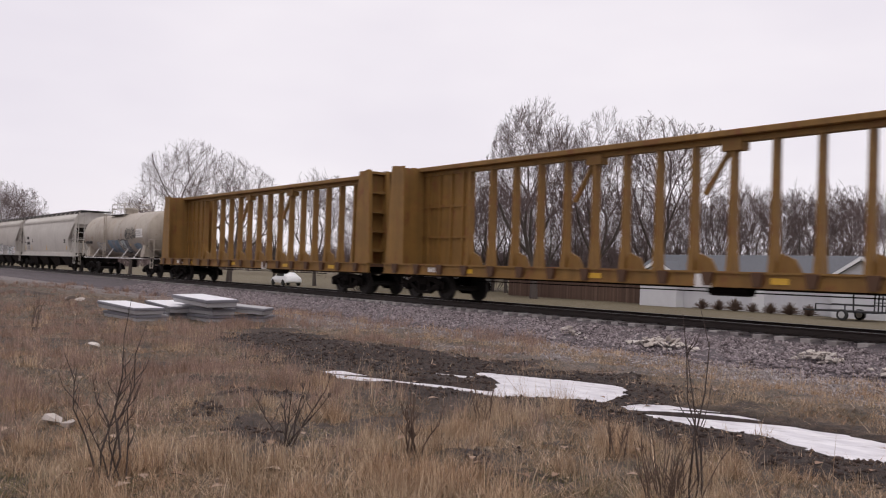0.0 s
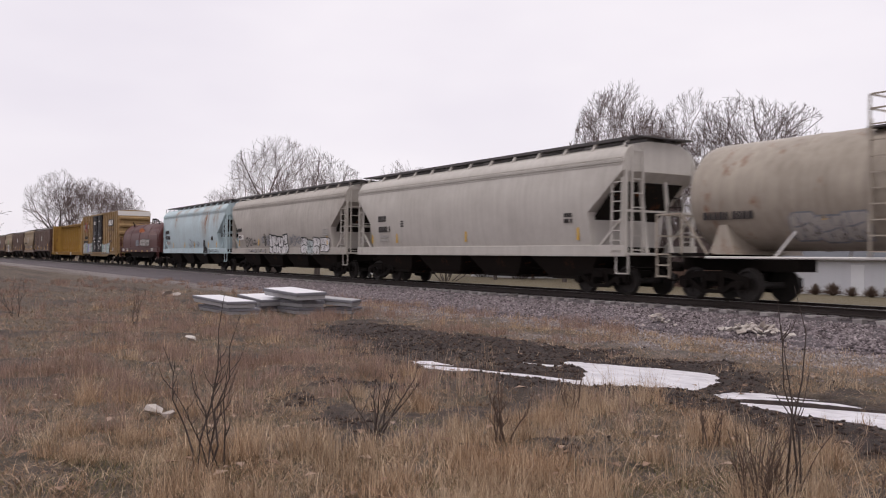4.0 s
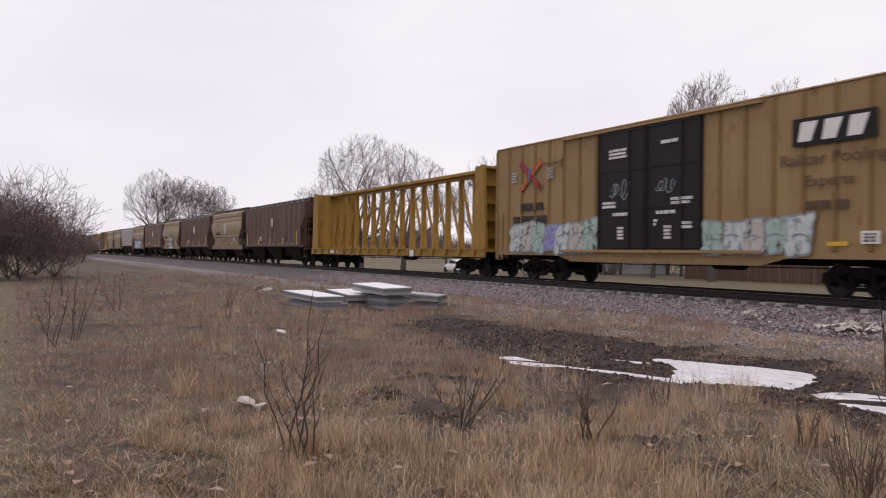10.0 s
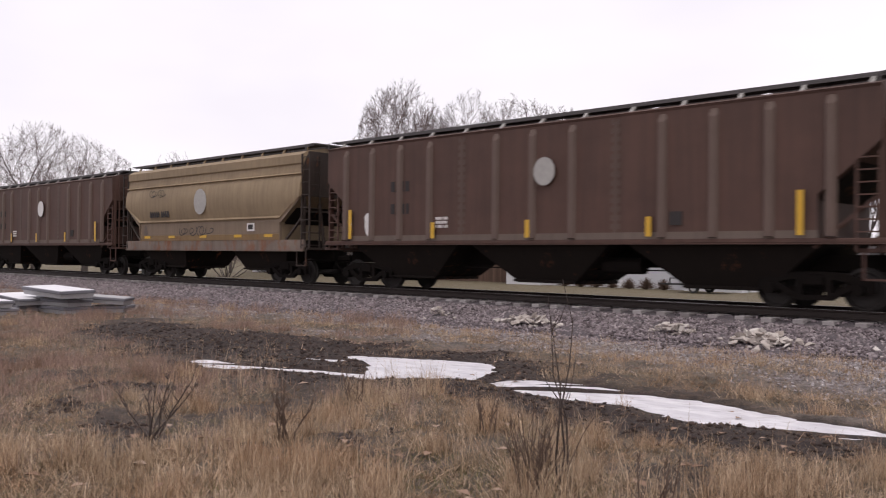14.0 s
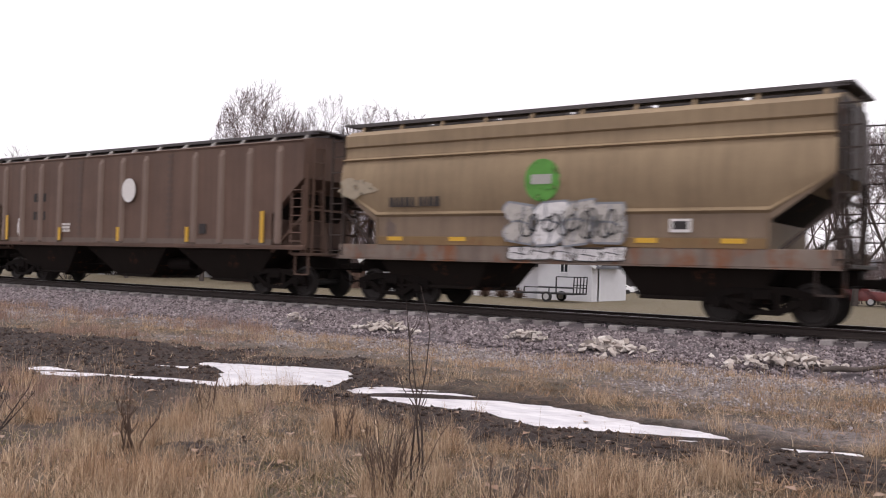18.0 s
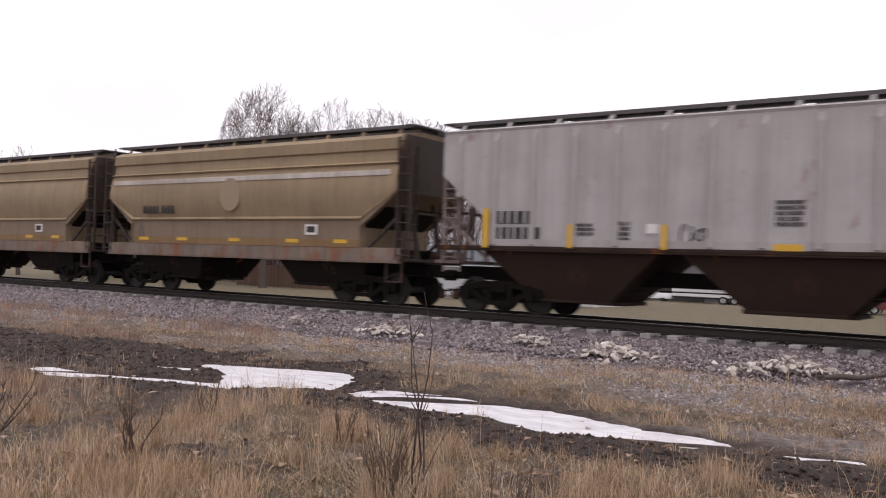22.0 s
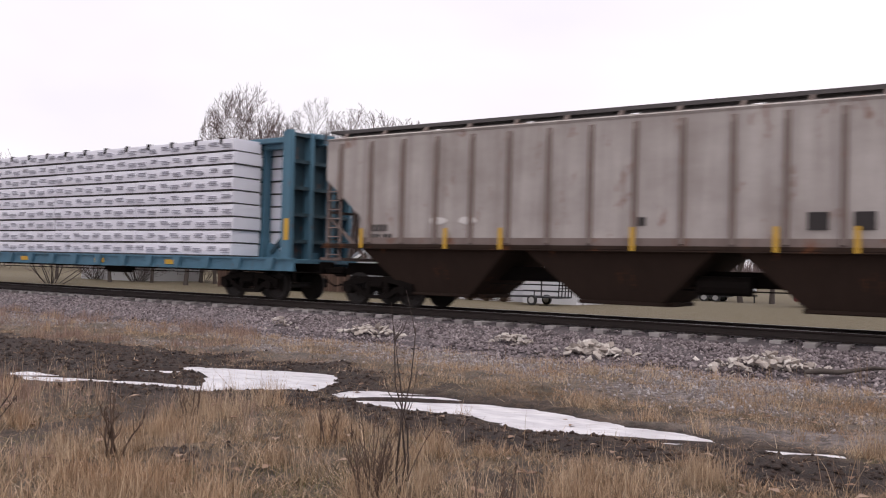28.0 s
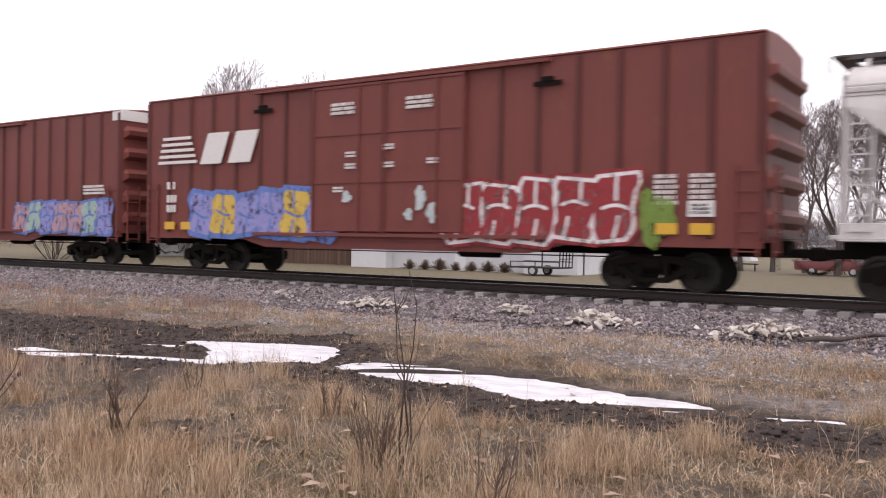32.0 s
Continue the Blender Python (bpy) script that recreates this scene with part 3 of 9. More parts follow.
# ---- covered hoppers
def hopper(centre, length, label, colour, style, low=1.40, bays=3, deep=0.42, group="covered hoppers of the train"):
    """style 'ribbed': flat sides with posts; 'flow': bulging smooth sides."""
    car = begin("covered_hopper", label, "freight car", centre, group)
    half = length / 2 - 0.72
    if style == "ribbed":
        eave, cut_x, cut_z, end_z = 4.30, 1.2, 2.3, 3.3
        widths = [(low, 1.5), (2.0, 1.5), (3.0, 1.5), (4.1, 1.5), (4.30, 1.5)]
        roof = [(1.5, 4.30), (1.53, 4.36), (1.1, 4.47), (0.5, 4.53)]
    elif style == "gold":
        eave, low, cut_x, cut_z, end_z = 4.02, 1.5, 1.2, 2.12, 2.95
        widths = [(1.5, 1.42), (1.62, 1.46), (2.20, 1.46), (2.26, 1.53), (2.33, 1.46), (2.7, 1.55), (3.1, 1.57), (3.5, 1.52), (3.66, 1.45), (3.70, 1.52), (3.75, 1.44), (4.02, 1.40)]
        roof = [(1.40, 4.02), (1.46, 4.06), (1.46, 4.34), (1.2, 4.48), (0.6, 4.60)]
    else:
        eave, low, cut_x, cut_z, end_z = 4.05, 1.42, 1.4, 2.45, 3.6
        widths = [(1.42, 1.40), (1.7, 1.47), (2.2, 1.55), (2.8, 1.59), (3.3, 1.57), (3.7, 1.49), (3.86, 1.46), (3.88, 1.50), (3.94, 1.50), (3.96, 1.44), (4.05, 1.42)]
        roof = [(1.38, 4.12), (1.25, 4.28), (0.95, 4.42), (0.5, 4.50)]

    def width(z):
        return np.interp(z, [a for a, _ in widths], [b for _, b in widths])

    def body():
        g, rings = Geo(), []
        stations = [(-half, end_z), (-half + cut_x, cut_z), (-half + cut_x + 0.01, low)]
        stations += [(x, low) for x in np.linspace(-half + cut_x + 1, half - cut_x - 1, 5)]
        stations += [(half - cut_x - 0.01, low), (half - cut_x, cut_z), (half, end_z)]
        for x, zl in stations:
            side = []
            for i, (z, _) in enumerate(widths):
                zz = max(z, min(zl + 0.003 * i, eave))
                side.append((width(zz), zz))
            side += roof
            rings.append([(x, -y, z) for y, z in side] + [(x, y, z) for y, z in reversed(side)])
        return g.loft(rings, True, True)

    part("body", shared("hopper_%s_%.2f_%.2f_%s" % (style, length, low, colour.name), body, 32), colour, car)
    if style == "ribbed":
        brown = colour in (BROWN, BROWN_DEEP)
        lead, pitch = (-0.27, 1.15) if brown else (-0.7, 0.98)
        n = int(round((2 * half - 2 * cut_x - 2 * lead + 0.2) / pitch))
        for side in (-1, 1):
            for i in range(n):
                x = -half + cut_x + lead + (2 * half - 2 * cut_x - 2 * lead) * i / (n - 1)
                if i % 4 == 0 and brown and abs(x) < half - cut_x - 0.1:
                    def seam():
                        g = Geo().box(-0.045, 0.045, -0.014, 0.004, low + 0.2, eave - 0.1)
                        for k in range(13):
                            zz = low + 0.28 + k * (eave - low - 0.45) / 12
                            g.box(-0.13, -0.045, -0.012, 0.004, zz, zz + 0.12).box(0.045, 0.13, -0.012, 0.004, zz, zz + 0.12)
                        return g
                    part("seam_strip", shared("hopper_seam_%.2f" % low, seam), SEAM, car, at=pose(x, side * 1.498, 0, 0, 0, 0 if side < 0 else 180))
                    continue
                z0 = round(low + 0.06, 2) if abs(x) < half - cut_x + (0.3 if brown else -0.1) else 2.75
                k = 0.55 if colour in (GREY, GREY_DIRTY) else 1.0
                part("rib", shared("hopper_rib_%.2f_%s" % (z0, colour.name), lambda: Geo().loft([[(-0.12 * k, 0, z0), (-0.075 * k, -0.085, z0 + 0.02), (0.075 * k, -0.085, z0 + 0.02), (0.12 * k, 0, z0)], [(-0.12 * k, 0, eave - 0.16), (-0.075 * k, -0.085, eave - 0.24), (0.075 * k, -0.085, eave - 0.24), (0.12 * k, 0, eave - 0.16)], [(-0.08, 0, eave - 0.06), (-0.04, -0.03, eave - 0.08), (0.04, -0.03, eave - 0.08), (0.08, 0, eave - 0.06)]])), RIBS[colour.name], car,
                     at=pose(x, side * 1.498, 0, 0, 0, 0 if side < 0 else 180))
        for side in (-1, 1):
            part("ledge", shared("hopper_ledge_%.2f_%.2f_%s" % (length, low, colour.name), lambda: Geo().box(-half + cut_x - 0.02, half - cut_x + 0.02, -0.014, 0.014, low + 0.04, low + 0.2)), DUST if colour in (BROWN, BROWN_DEEP) else RIBS[colour.name], car, at=shift(0, side * 1.502))
    if style == "flow":
        for side in (-1, 1):
            for z in (3.80, 3.87, 3.99):
                part("eave_moulding", shared("flow_moulding_%.2f_%s" % (length, colour.name), lambda: Geo().box(-half + 0.02, half - 0.02, -0.012, 0.012, -0.014, 0.014)), RIBS.get(colour.name, colour), car, at=shift(0, side * (float(width(z)) + 0.008), z))
            for k in range(1, 6):
                x = -half + 1.5 + (2 * half - 3.0) * k / 6
                part("weld_seam", shared("flow_weld_%s" % colour.name, lambda: Geo().loft([[(-0.02, -float(width(z)), z), (0, -float(width(z)) - 0.010, z), (0.02, -float(width(z)), z)] for z in np.linspace(1.5, 3.78, 9)], False, False)), colour, car, at=pose(x, 0, 0, 0, 0, 0 if side < 0 else 180))
    # side sills, running the whole length
    for side in (-1, 1):
        y = side * (1.40 if style != "ribbed" else 1.46)
        z0, z1 = (1.14, 1.5) if style == "gold" else ((low - 0.05, low + 0.04) if style == "ribbed" else (1.16, 1.46))
        part("side_sill", shared("sill_%s_%.2f_%.2f_%s" % (style, length, low, colour.name), lambda: Geo().box(-half - 0.1, half + 0.1, -0.06, 0.06, z0, z1, 0.012).box(-half - 0.1, half + 0.1, -0.10, 0.10, z0 - 0.03, z0)), GOLD_SILL if style == "gold" else (BAY_BROWN if colour in (GREY, GREY_DIRTY) else colour), car, at=shift(0, y))
    # hopper bays under the body
    span = (2 * half - 2 * cut_x + 0.6) / bays
    top_z = {"ribbed": low, "gold": 1.5, "flow": 1.42}[style]
    def bay():
        g = Geo()
        a, b = span * {"ribbed": 0.45, "gold": 0.36, "flow": 0.5}[style], span * {"ribbed": 0.2, "gold": 0.24, "flow": 0.27}[style]
        rings = [[(-a, -1.40, top_z), (a, -1.40, top_z), (a, 1.40, top_z), (-a, 1.40, top_z)], [(-a * 0.97, -1.36, top_z - 0.12), (a * 0.97, -1.36, top_z - 0.12), (a * 0.97, 1.36, top_z - 0.12), (-a * 0.97, 1.36, top_z - 0.12)],
                 [(-b, -0.95, deep), (b, -0.95, deep), (b, 0.95, deep), (-b, 0.95, deep)]]
        g.loft(rings)
        g.box(-b - 0.12, b + 0.12, -0.75, 0.75, deep - 0.09, deep, 0.01)
        g.beam((-b, -1.0, deep - 0.03), (b, -1.0, deep - 0.03), 0.06)
        return g
    # Bay tone is kept dark to stand in for shade under the body.
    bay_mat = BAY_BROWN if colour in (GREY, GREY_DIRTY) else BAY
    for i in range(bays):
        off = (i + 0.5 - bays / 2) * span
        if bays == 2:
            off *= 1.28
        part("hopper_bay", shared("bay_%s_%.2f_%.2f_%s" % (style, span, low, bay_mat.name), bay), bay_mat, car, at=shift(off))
    # roof walks on brackets, and hatch covers
    top = roof[-1][1]
    for side in (-1, 1):
        part("running_board", shared("walk_%.1f" % length, lambda: Geo().box(-half - 0.12, half + 0.12, -0.28, 0.28, -0.025, 0.025).box(-half - 0.12, half + 0.12, -0.29, -0.27, -0.06, 0.03)), GRATE, car, at=shift(0, side * 0.78, top + 0.10))
    for i in range(int(2 * half / 1.35) + 1):
        x = -half + 0.3 + i * (2 * half - 0.6) / int(2 * half / 1.35)
        for turn in (0, 180):
            part("walk_bracket", shared("walk_bracket_%s_%s" % (style, colour.name), lambda: Geo().beam((0, -1.30, roof[0][1] + 0.02), (0, -0.98, top + 0.09), 0.07, 0.06)), PALE_DISC if colour in (BROWN, BROWN_DEEP) else RIBS.get(colour.name, colour), car, at=pose(x, 0, 0, 0, 0, turn))
    for i in range(6):
        part("hatch_cover", shared("hatch_%.1f" % length, lambda: Geo().box(-half / 6.6, half / 6.6, -0.38, 0.38, 0, 0.14, 0.03).box(-0.04, 0.04, -0.45, 0.45, 0.1, 0.19)), GRATE, car, at=shift(-half + (i + 0.5) * half / 3, 0, top))
    for s in (-1, 1):
        rot = 0 if s > 0 else 180
        part("crossover_walk", shared("crossover", lambda: Geo().box(-0.22, 0.10, -1.1, 1.1, 0, 0.04).beam((-0.25, -1.2, 0), (-0.25, -1.2, -0.3), 0.04).beam((-0.25, 1.2, 0), (-0.25, 1.2, -0.3), 0.04)), GRATE, car, at=pose(s * (half + 0.1), 0, top + 0.09))
        if style == "gold":
            # Thin dark cover on the end, its brown standing in for shade.
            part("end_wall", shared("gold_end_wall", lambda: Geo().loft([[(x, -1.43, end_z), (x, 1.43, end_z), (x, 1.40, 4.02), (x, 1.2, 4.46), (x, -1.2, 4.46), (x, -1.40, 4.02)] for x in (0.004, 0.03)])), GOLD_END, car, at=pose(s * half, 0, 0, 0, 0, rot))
            for y in (-1, 1):
                part("edge_flange", shared("gold_flange_%d" % y, lambda: Geo().beam((-0.02, y * 1.5, end_z + 0.02), (-cut_x, y * 1.49, cut_z), 0.03, 0.12).beam((-cut_x, y * 1.48, cut_z), (-cut_x, y * 1.45, 1.5), 0.03, 0.10)), GOLD_LOW, car, at=pose(s * half, 0, 0, 0, 0, rot))
        # end frame: posts, platform, slope sheet and braces
        def end():
            g = Geo()
            for y in (-1.36, 1.36):
                g.beam((0, y, 1.2), (0, y, end_z + 0.4), 0.09, 0.09)
                g.beam((-1.3, y, 1.25), (-0.05, y, 2.3), 0.07, 0.07)
            for y in (-0.5, 0.5):
                g.beam((0, y, 1.2), (-0.35, y, end_z), 0.08, 0.1)
            g.beam((0.02, -1.36, 2.45), (0.02, 1.36, 2.45), 0.06, 0.06)
            g.box(-0.5, 0.25, -1.4, 1.4, 1.16, 1.24, 0.01)
            g.beam((0.15, -1.38, 1.24), (0.15, -1.38, 0.62), 0.04)
            g.beam((-0.35, -1.38, 1.24), (-0.35, -1.38, 0.62), 0.04)
            g.beam((-0.35, -1.38, 0.64), (0.15, -1.38, 0.64), 0.04)
            return g
        # Gold cars' end frames and ladders take the same shaded brown.
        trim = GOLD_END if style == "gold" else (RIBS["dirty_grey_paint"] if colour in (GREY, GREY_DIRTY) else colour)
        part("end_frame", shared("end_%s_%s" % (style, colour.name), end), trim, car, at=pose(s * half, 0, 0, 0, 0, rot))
        # Slope sheet coloured near black for the shade under the cut-away end.
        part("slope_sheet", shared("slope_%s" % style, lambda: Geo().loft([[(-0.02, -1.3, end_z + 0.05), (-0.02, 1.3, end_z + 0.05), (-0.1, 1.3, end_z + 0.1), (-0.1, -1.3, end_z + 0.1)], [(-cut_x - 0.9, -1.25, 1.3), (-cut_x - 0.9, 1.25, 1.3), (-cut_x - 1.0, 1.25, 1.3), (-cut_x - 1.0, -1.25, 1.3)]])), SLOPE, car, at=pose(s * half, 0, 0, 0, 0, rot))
        for y in (-1, 1):
            rise, out = (4.35, 0.2) if style == "gold" else (end_z - 0.2, -0.26)
            part("ladder", shared("hopper_ladder_%s" % colour.name, lambda: ladder_geo(1.2, rise, 0.42, 8)), trim, car, at=pose(s * (half + out), y * 1.45, 0, 0, 0, 0 if y < 0 else 180))
        part("end_ladder", shared("hopper_end_ladder_%s" % colour.name, lambda: ladder_geo(1.2, 4.3, 0.42, 8)), trim, car, at=pose(s * (half + 0.10), -1.0, 0, 0, 0, 90))
    part("brake_wheel", shared("brake_wheel", lambda: Geo().tube([(0.28 * math.cos(a), 0.28 * math.sin(a), 0) for a in np.linspace(0, 6.283, 17)], 0.02, 5).beam((-0.26, 0, 0), (0.26, 0, 0), 0.025).beam((0, -0.26, 0), (0, 0.26, 0), 0.025)), SOOT, car, at=pose(half + 0.12, 0.5, 2.6, 0, 90, 0))
    running_gear(car, length - 1.0, length - 4.3, style != "gold")
    return car, half


def reflectors(car, xs, z, y, h=0.45, w=0.1):
    for x in xs:
        part("reflector", shared("reflector_%.2f_%.2f" % (h, w), lambda: Geo().box(-w / 2, w / 2, -0.008, 0.008, 0, h)), REFLECT, car, at=shift(x, y, z))


def disc(car, x, z, r, y, material, name="painted_disc"):
    return part(name, Geo().prism([(x + r * math.cos(a), z + r * 1.08 * math.sin(a)) for a in np.linspace(0, 6.283, 29)[:-1]], y - 0.006, y + 0.004), material, car)


# ---- boxcars
def boxcar(centre, length, label, colour, end_colour, door, door_x, door_w, height, ribs, sill=1.08, corr=False, centres=12.4, leaves=2):
    car = begin("boxcar", label, "boxcar", centre, "boxcars of the train")
    half = length / 2 - 0.72
    y = 1.48

    def shell():
        g = Geo()
        side = [(y, sill), (y, height), (y + 0.04, height + 0.02), (y + 0.02, height + 0.06), (0.6, height + 0.15)]
        sec = [(-a, z) for a, z in side] + [(a, z) for a, z in reversed(side)]
        g.loft([[(x, a, z) for a, z in sec] for x in (-half, half)], True, True)
        return g
    part("body", shell(), colour, car)
    def rib(h):
        return lambda: Geo().loft([[(-0.075, 0, sill + 0.06), (-0.035, -0.065, sill + 0.08), (0.035, -0.065, sill + 0.08), (0.075, 0, sill + 0.06)], [(-0.075, 0, h - 0.02), (-0.035, -0.065, h - 0.05), (0.035, -0.065, h - 0.05), (0.075, 0, h - 0.02)]])
    for side in (-1, 1):
        for i in range(ribs + 1):
            x = -half + 0.04 + (2 * half - 0.08) * i / ribs
            if abs(x - door_x * (1 if side < 0 else -1)) < door_w / 2 + 0.05:
                continue
            part("rib", shared("box_rib_%s_%.2f" % (colour.name, height), rib(height)), RIBS[colour.name], car, at=pose(x, side * (y - 0.002), 0, 0, 0, 0 if side < 0 else 180))
        sx = door_x if side < 0 else -door_x
        def leaf():
            w = door_w / leaves / 2 - 0.02
            g = Geo().box(-w, w, -0.05, 0.05, sill + 0.12, height - 0.12, 0.012)
            return g
        for k in range(leaves):
            d = part("door", shared("door_%s_%.2f_%.2f_%d" % (door.name, door_w, height, corr), leaf), door, car, at=pose(sx + (k - (leaves - 1) / 2) * door_w / leaves, side * (y + 0.05), 0, 0, 0, 0 if side < 0 else 180))
            half_leaf = door_w / leaves / 2 - 0.02
            for z in () if corr else np.linspace(sill + 0.14, height - 0.2, 4):
                part("door_bar", shared("door_bar_%s_%.2f" % (door.name, half_leaf), lambda: Geo().box(-half_leaf, half_leaf, -0.075, -0.049, 0, 0.06)), door, d, at=shift(0, 0, z))
            for x in () if corr else (-half_leaf + 0.03, half_leaf - 0.03, 0.35 * half_leaf):
                part("lock_rod", shared("lock_rod_%s_%.2f" % (door.name, height), lambda: Geo().tube([(0, -0.09, sill + 0.1), (0, -0.09, height - 0.15)], 0.022, 6)), door, d, at=shift(x))
            for z in np.linspace(sill + 0.3, height - 0.3, 16) if corr else ():
                w = door_w / leaves / 2 - 0.07
                part("corrugation", shared("door_rib_%.2f" % w, lambda: Geo().loft([[(-w, -0.049, -0.09), (-w, -0.085, 0), (-w, -0.049, 0.09)], [(w, -0.049, -0.09), (w, -0.085, 0), (w, -0.049, 0.09)]])), door, d, at=shift(0, 0, z))
        for z, deep in ((sill + 0.045, 0.06), (height - 0.065, 0.05)):
            part("door_track", shared("track_%.2f_%s_%.2f" % (door_w, colour.name, deep), lambda: Geo().box(-door_w * 0.95, door_w * 0.95, -deep, deep, -0.045, 0.04)), DECK_RUST if corr else colour, car, at=shift(sx, side * (y + 0.09), z))
        part("side_sill", shared("box_sill_%.1f_%s" % (length, colour.name), lambda: Geo().box(-half, half, -0.05, 0.05, sill - 0.12, sill + 0.04).prism([(-half * 0.55, sill - 0.1), (half * 0.55, sill - 0.1), (half * 0.45, sill - 0.32), (-half * 0.45, sill - 0.32)], -0.03, 0.03)), colour, car, at=shift(0, side * (y - 0.03)))
    for s in (-1, 1):
        rot = 0 if s > 0 else 180
        part("end_wall", shared("box_end_%s_%.2f" % (end_colour.name, height), lambda: Geo().box(0, 0.03, -y, y, sill, height + 0.04)), end_colour, car, at=pose(s * half, 0, 0, 0, 0, rot))
        for i in range(5):
            z = sill + 0.5 + i * (height - sill - 1.15) / 4
            part("end_corrugation", shared("end_rib_%s" % end_colour.name, lambda: Geo().loft([[(0.03, q * 1.40, -0.22), (0.03 + 0.15 * e, q * 1.40, -0.10), (0.03 + 0.17 * e, q * 1.40, 0.05), (0.03, q * 1.40, 0.20)] for q, e in ((-1, 0.15), (-0.93, 1), (0.93, 1), (1, 0.15))])), end_colour, car, at=pose(s * half, 0, z, 0, 0, rot))
        part("ladder", shared("box_ladder_%s" % colour.name, lambda: ladder_geo(sill - 0.3, 2.6, 0.44, 5)), colour, car, at=pose(s * (half - 0.3), -y - 0.05, 0))
        part("end_ladder", shared("box_end_ladder_%s" % colour.name, lambda: ladder_geo(sill - 0.3, 2.6, 0.44, 5)), end_colour, car, at=pose(s * (half + 0.18), -1.1, 0, 0, 0, 90))
        part("end_platform", shared("box_platform", lambda: Geo().box(0, 0.3, -0.9, 0.9, 1.16, 1.2)), GRATE, car, at=pose(s * half, 0, 0, 0, 0, rot))
    running_gear(car, length - 1.0, centres)
    return car, half, -y


# ---- centre-beam flat cars
def centerbeam(centre, length, label, colour, sill_colour, posts, diagonal=False, panels=True, name="centerbeam_flatcar", top=4.74, wing=0.62):
    car = begin(name, label, "freight car", centre, "centre-beam flat cars")
    half = length / 2 - 0.55
    deck = 1.18
    part("deck", Geo().box(-half, half, -1.32, 1.32, deck - 0.12, deck, 0.01), sill_colour, car)
    for side in (-1, 1):
        part("side_sill", shared("cb_sill_%.1f_%s" % (length, colour.name), lambda: Geo().box(-half, half, -0.05, 0.05, 0.86, deck + 0.02, 0.01).box(-half, half, -0.10, 0.05, 0.84, 0.88).box(-half, half, -0.10, 0.05, deck - 0.02, deck + 0.03)), colour, car, at=shift(0, side * 1.33))
        for i in range(17):
            x = -half + 0.8 + i * (2 * half - 1.6) / 16
            part("stake_pocket", shared("pocket_%s" % sill_colour.name, lambda: Geo().prism([(-0.16, deck + 0.01), (0.16, deck + 0.01), (0.09, 0.87), (-0.09, 0.87)], -0.07, 0.06)), sill_colour, car, at=shift(x, side * 1.42))
    part("top_chord", Geo().box(-half + 0.1, half - 0.1, -0.33, 0.33, top - 0.16, top, 0.02).box(-half + 0.1, half - 0.1, -0.12, 0.12, top - 0.3, top - 0.15), colour, car)
    inner = half - 0.55
    panel = 2.7 if panels else 0.0
    xs = np.linspace(-inner + panel, inner - panel, posts)
    def post():
        g = Geo()
        g.loft([[(-0.10, -0.17, deck), (0.10, -0.17, deck), (0.10, 0.17, deck), (-0.10, 0.17, deck)], [(-0.065, -0.13, deck + 0.7), (0.065, -0.13, deck + 0.7), (0.065, 0.13, deck + 0.7), (-0.065, 0.13, deck + 0.7)], [(-0.055, -0.12, top - 0.2), (0.055, -0.12, top - 0.2), (0.055, 0.12, top - 0.2), (-0.055, 0.12, top - 0.2)]])
        return g
    for x in xs:
        p = part("post", shared("cb_post_%s" % colour.name, post), colour, car, at=shift(x))
    if diagonal:
        for i in range(len(xs) - 1):
            a, b = (xs[i], xs[i + 1])
            up = i < len(xs) / 2
            w = b - a
            part("brace", shared("cb_brace_%s_%d" % (colour.name, up), lambda: Geo().beam((0, 0, deck + 0.15 if up else top - 0.3), (w, 0, top - 0.3 if up else deck + 0.15), 0.10, 0.10)), colour, car, at=shift(a))
    else:
        for i in (5, 9):
            part("brace", shared("cb_arm_%s" % colour.name, lambda: Geo().beam((0, 0, top - 0.25), (-0.85, 0, 3.2), 0.12, 0.1).box(-0.3, 0.3, -0.16, 0.16, top - 0.5, top - 0.2)), colour, car, at=shift(xs[i]))
        for i in range(0, len(xs) - 1, 2):
            part("gusset", shared("cb_gusset_%s" % colour.name, lambda: Geo().prism([(0, deck), (0.75, deck), (0.55, deck + 0.35), (0.18, deck + 0.5)], -0.03, 0.03)), colour, car, at=shift(xs[i]))
    for s in (-1, 1):
        rot = 0 if s > 0 else 180
        reach = wing if s < 0 else (0.05 if colour is BLUE else 0.55)
        foot, inside_coat = (0.30, BLUE_GRIMY) if colour is BLUE else (0.50, colour)

        def head():
            g = Geo()
            return g.box(-0.04, 0.04, -1.3, 1.3, deck, top - 0.04, 0.01)
        head_at = pose(s * (half - 0.5), 0, 0, 0, 0, rot)
        bulk = part("bulkhead", shared("cb_head_%s_%.2f" % (colour.name, top), head), inside_coat, car, at=head_at)
        for y in (-1.25, -0.45, 0.45, 1.25):
            part("bulkhead_post", shared("cb_head_post_%s_%.2f" % (colour.name, top), lambda: Geo().loft([[(0.04, -0.07, deck), (foot, -0.07, deck), (foot, 0.07, deck), (0.04, 0.07, deck)], [(0.04, -0.07, top), (0.26, -0.07, top), (0.26, 0.07, top), (0.04, 0.07, top)]])), colour, bulk, at=shift(0, y))
        for z in np.linspace(deck + 0.5, top - 0.1, 5):
            part("crossbar", shared("cb_head_bar_%s" % colour.name, lambda: Geo().box(0.045, 0.24, -1.2, 1.2, -0.05, 0.05)), inside_coat, bulk, at=shift(0, 0, z))
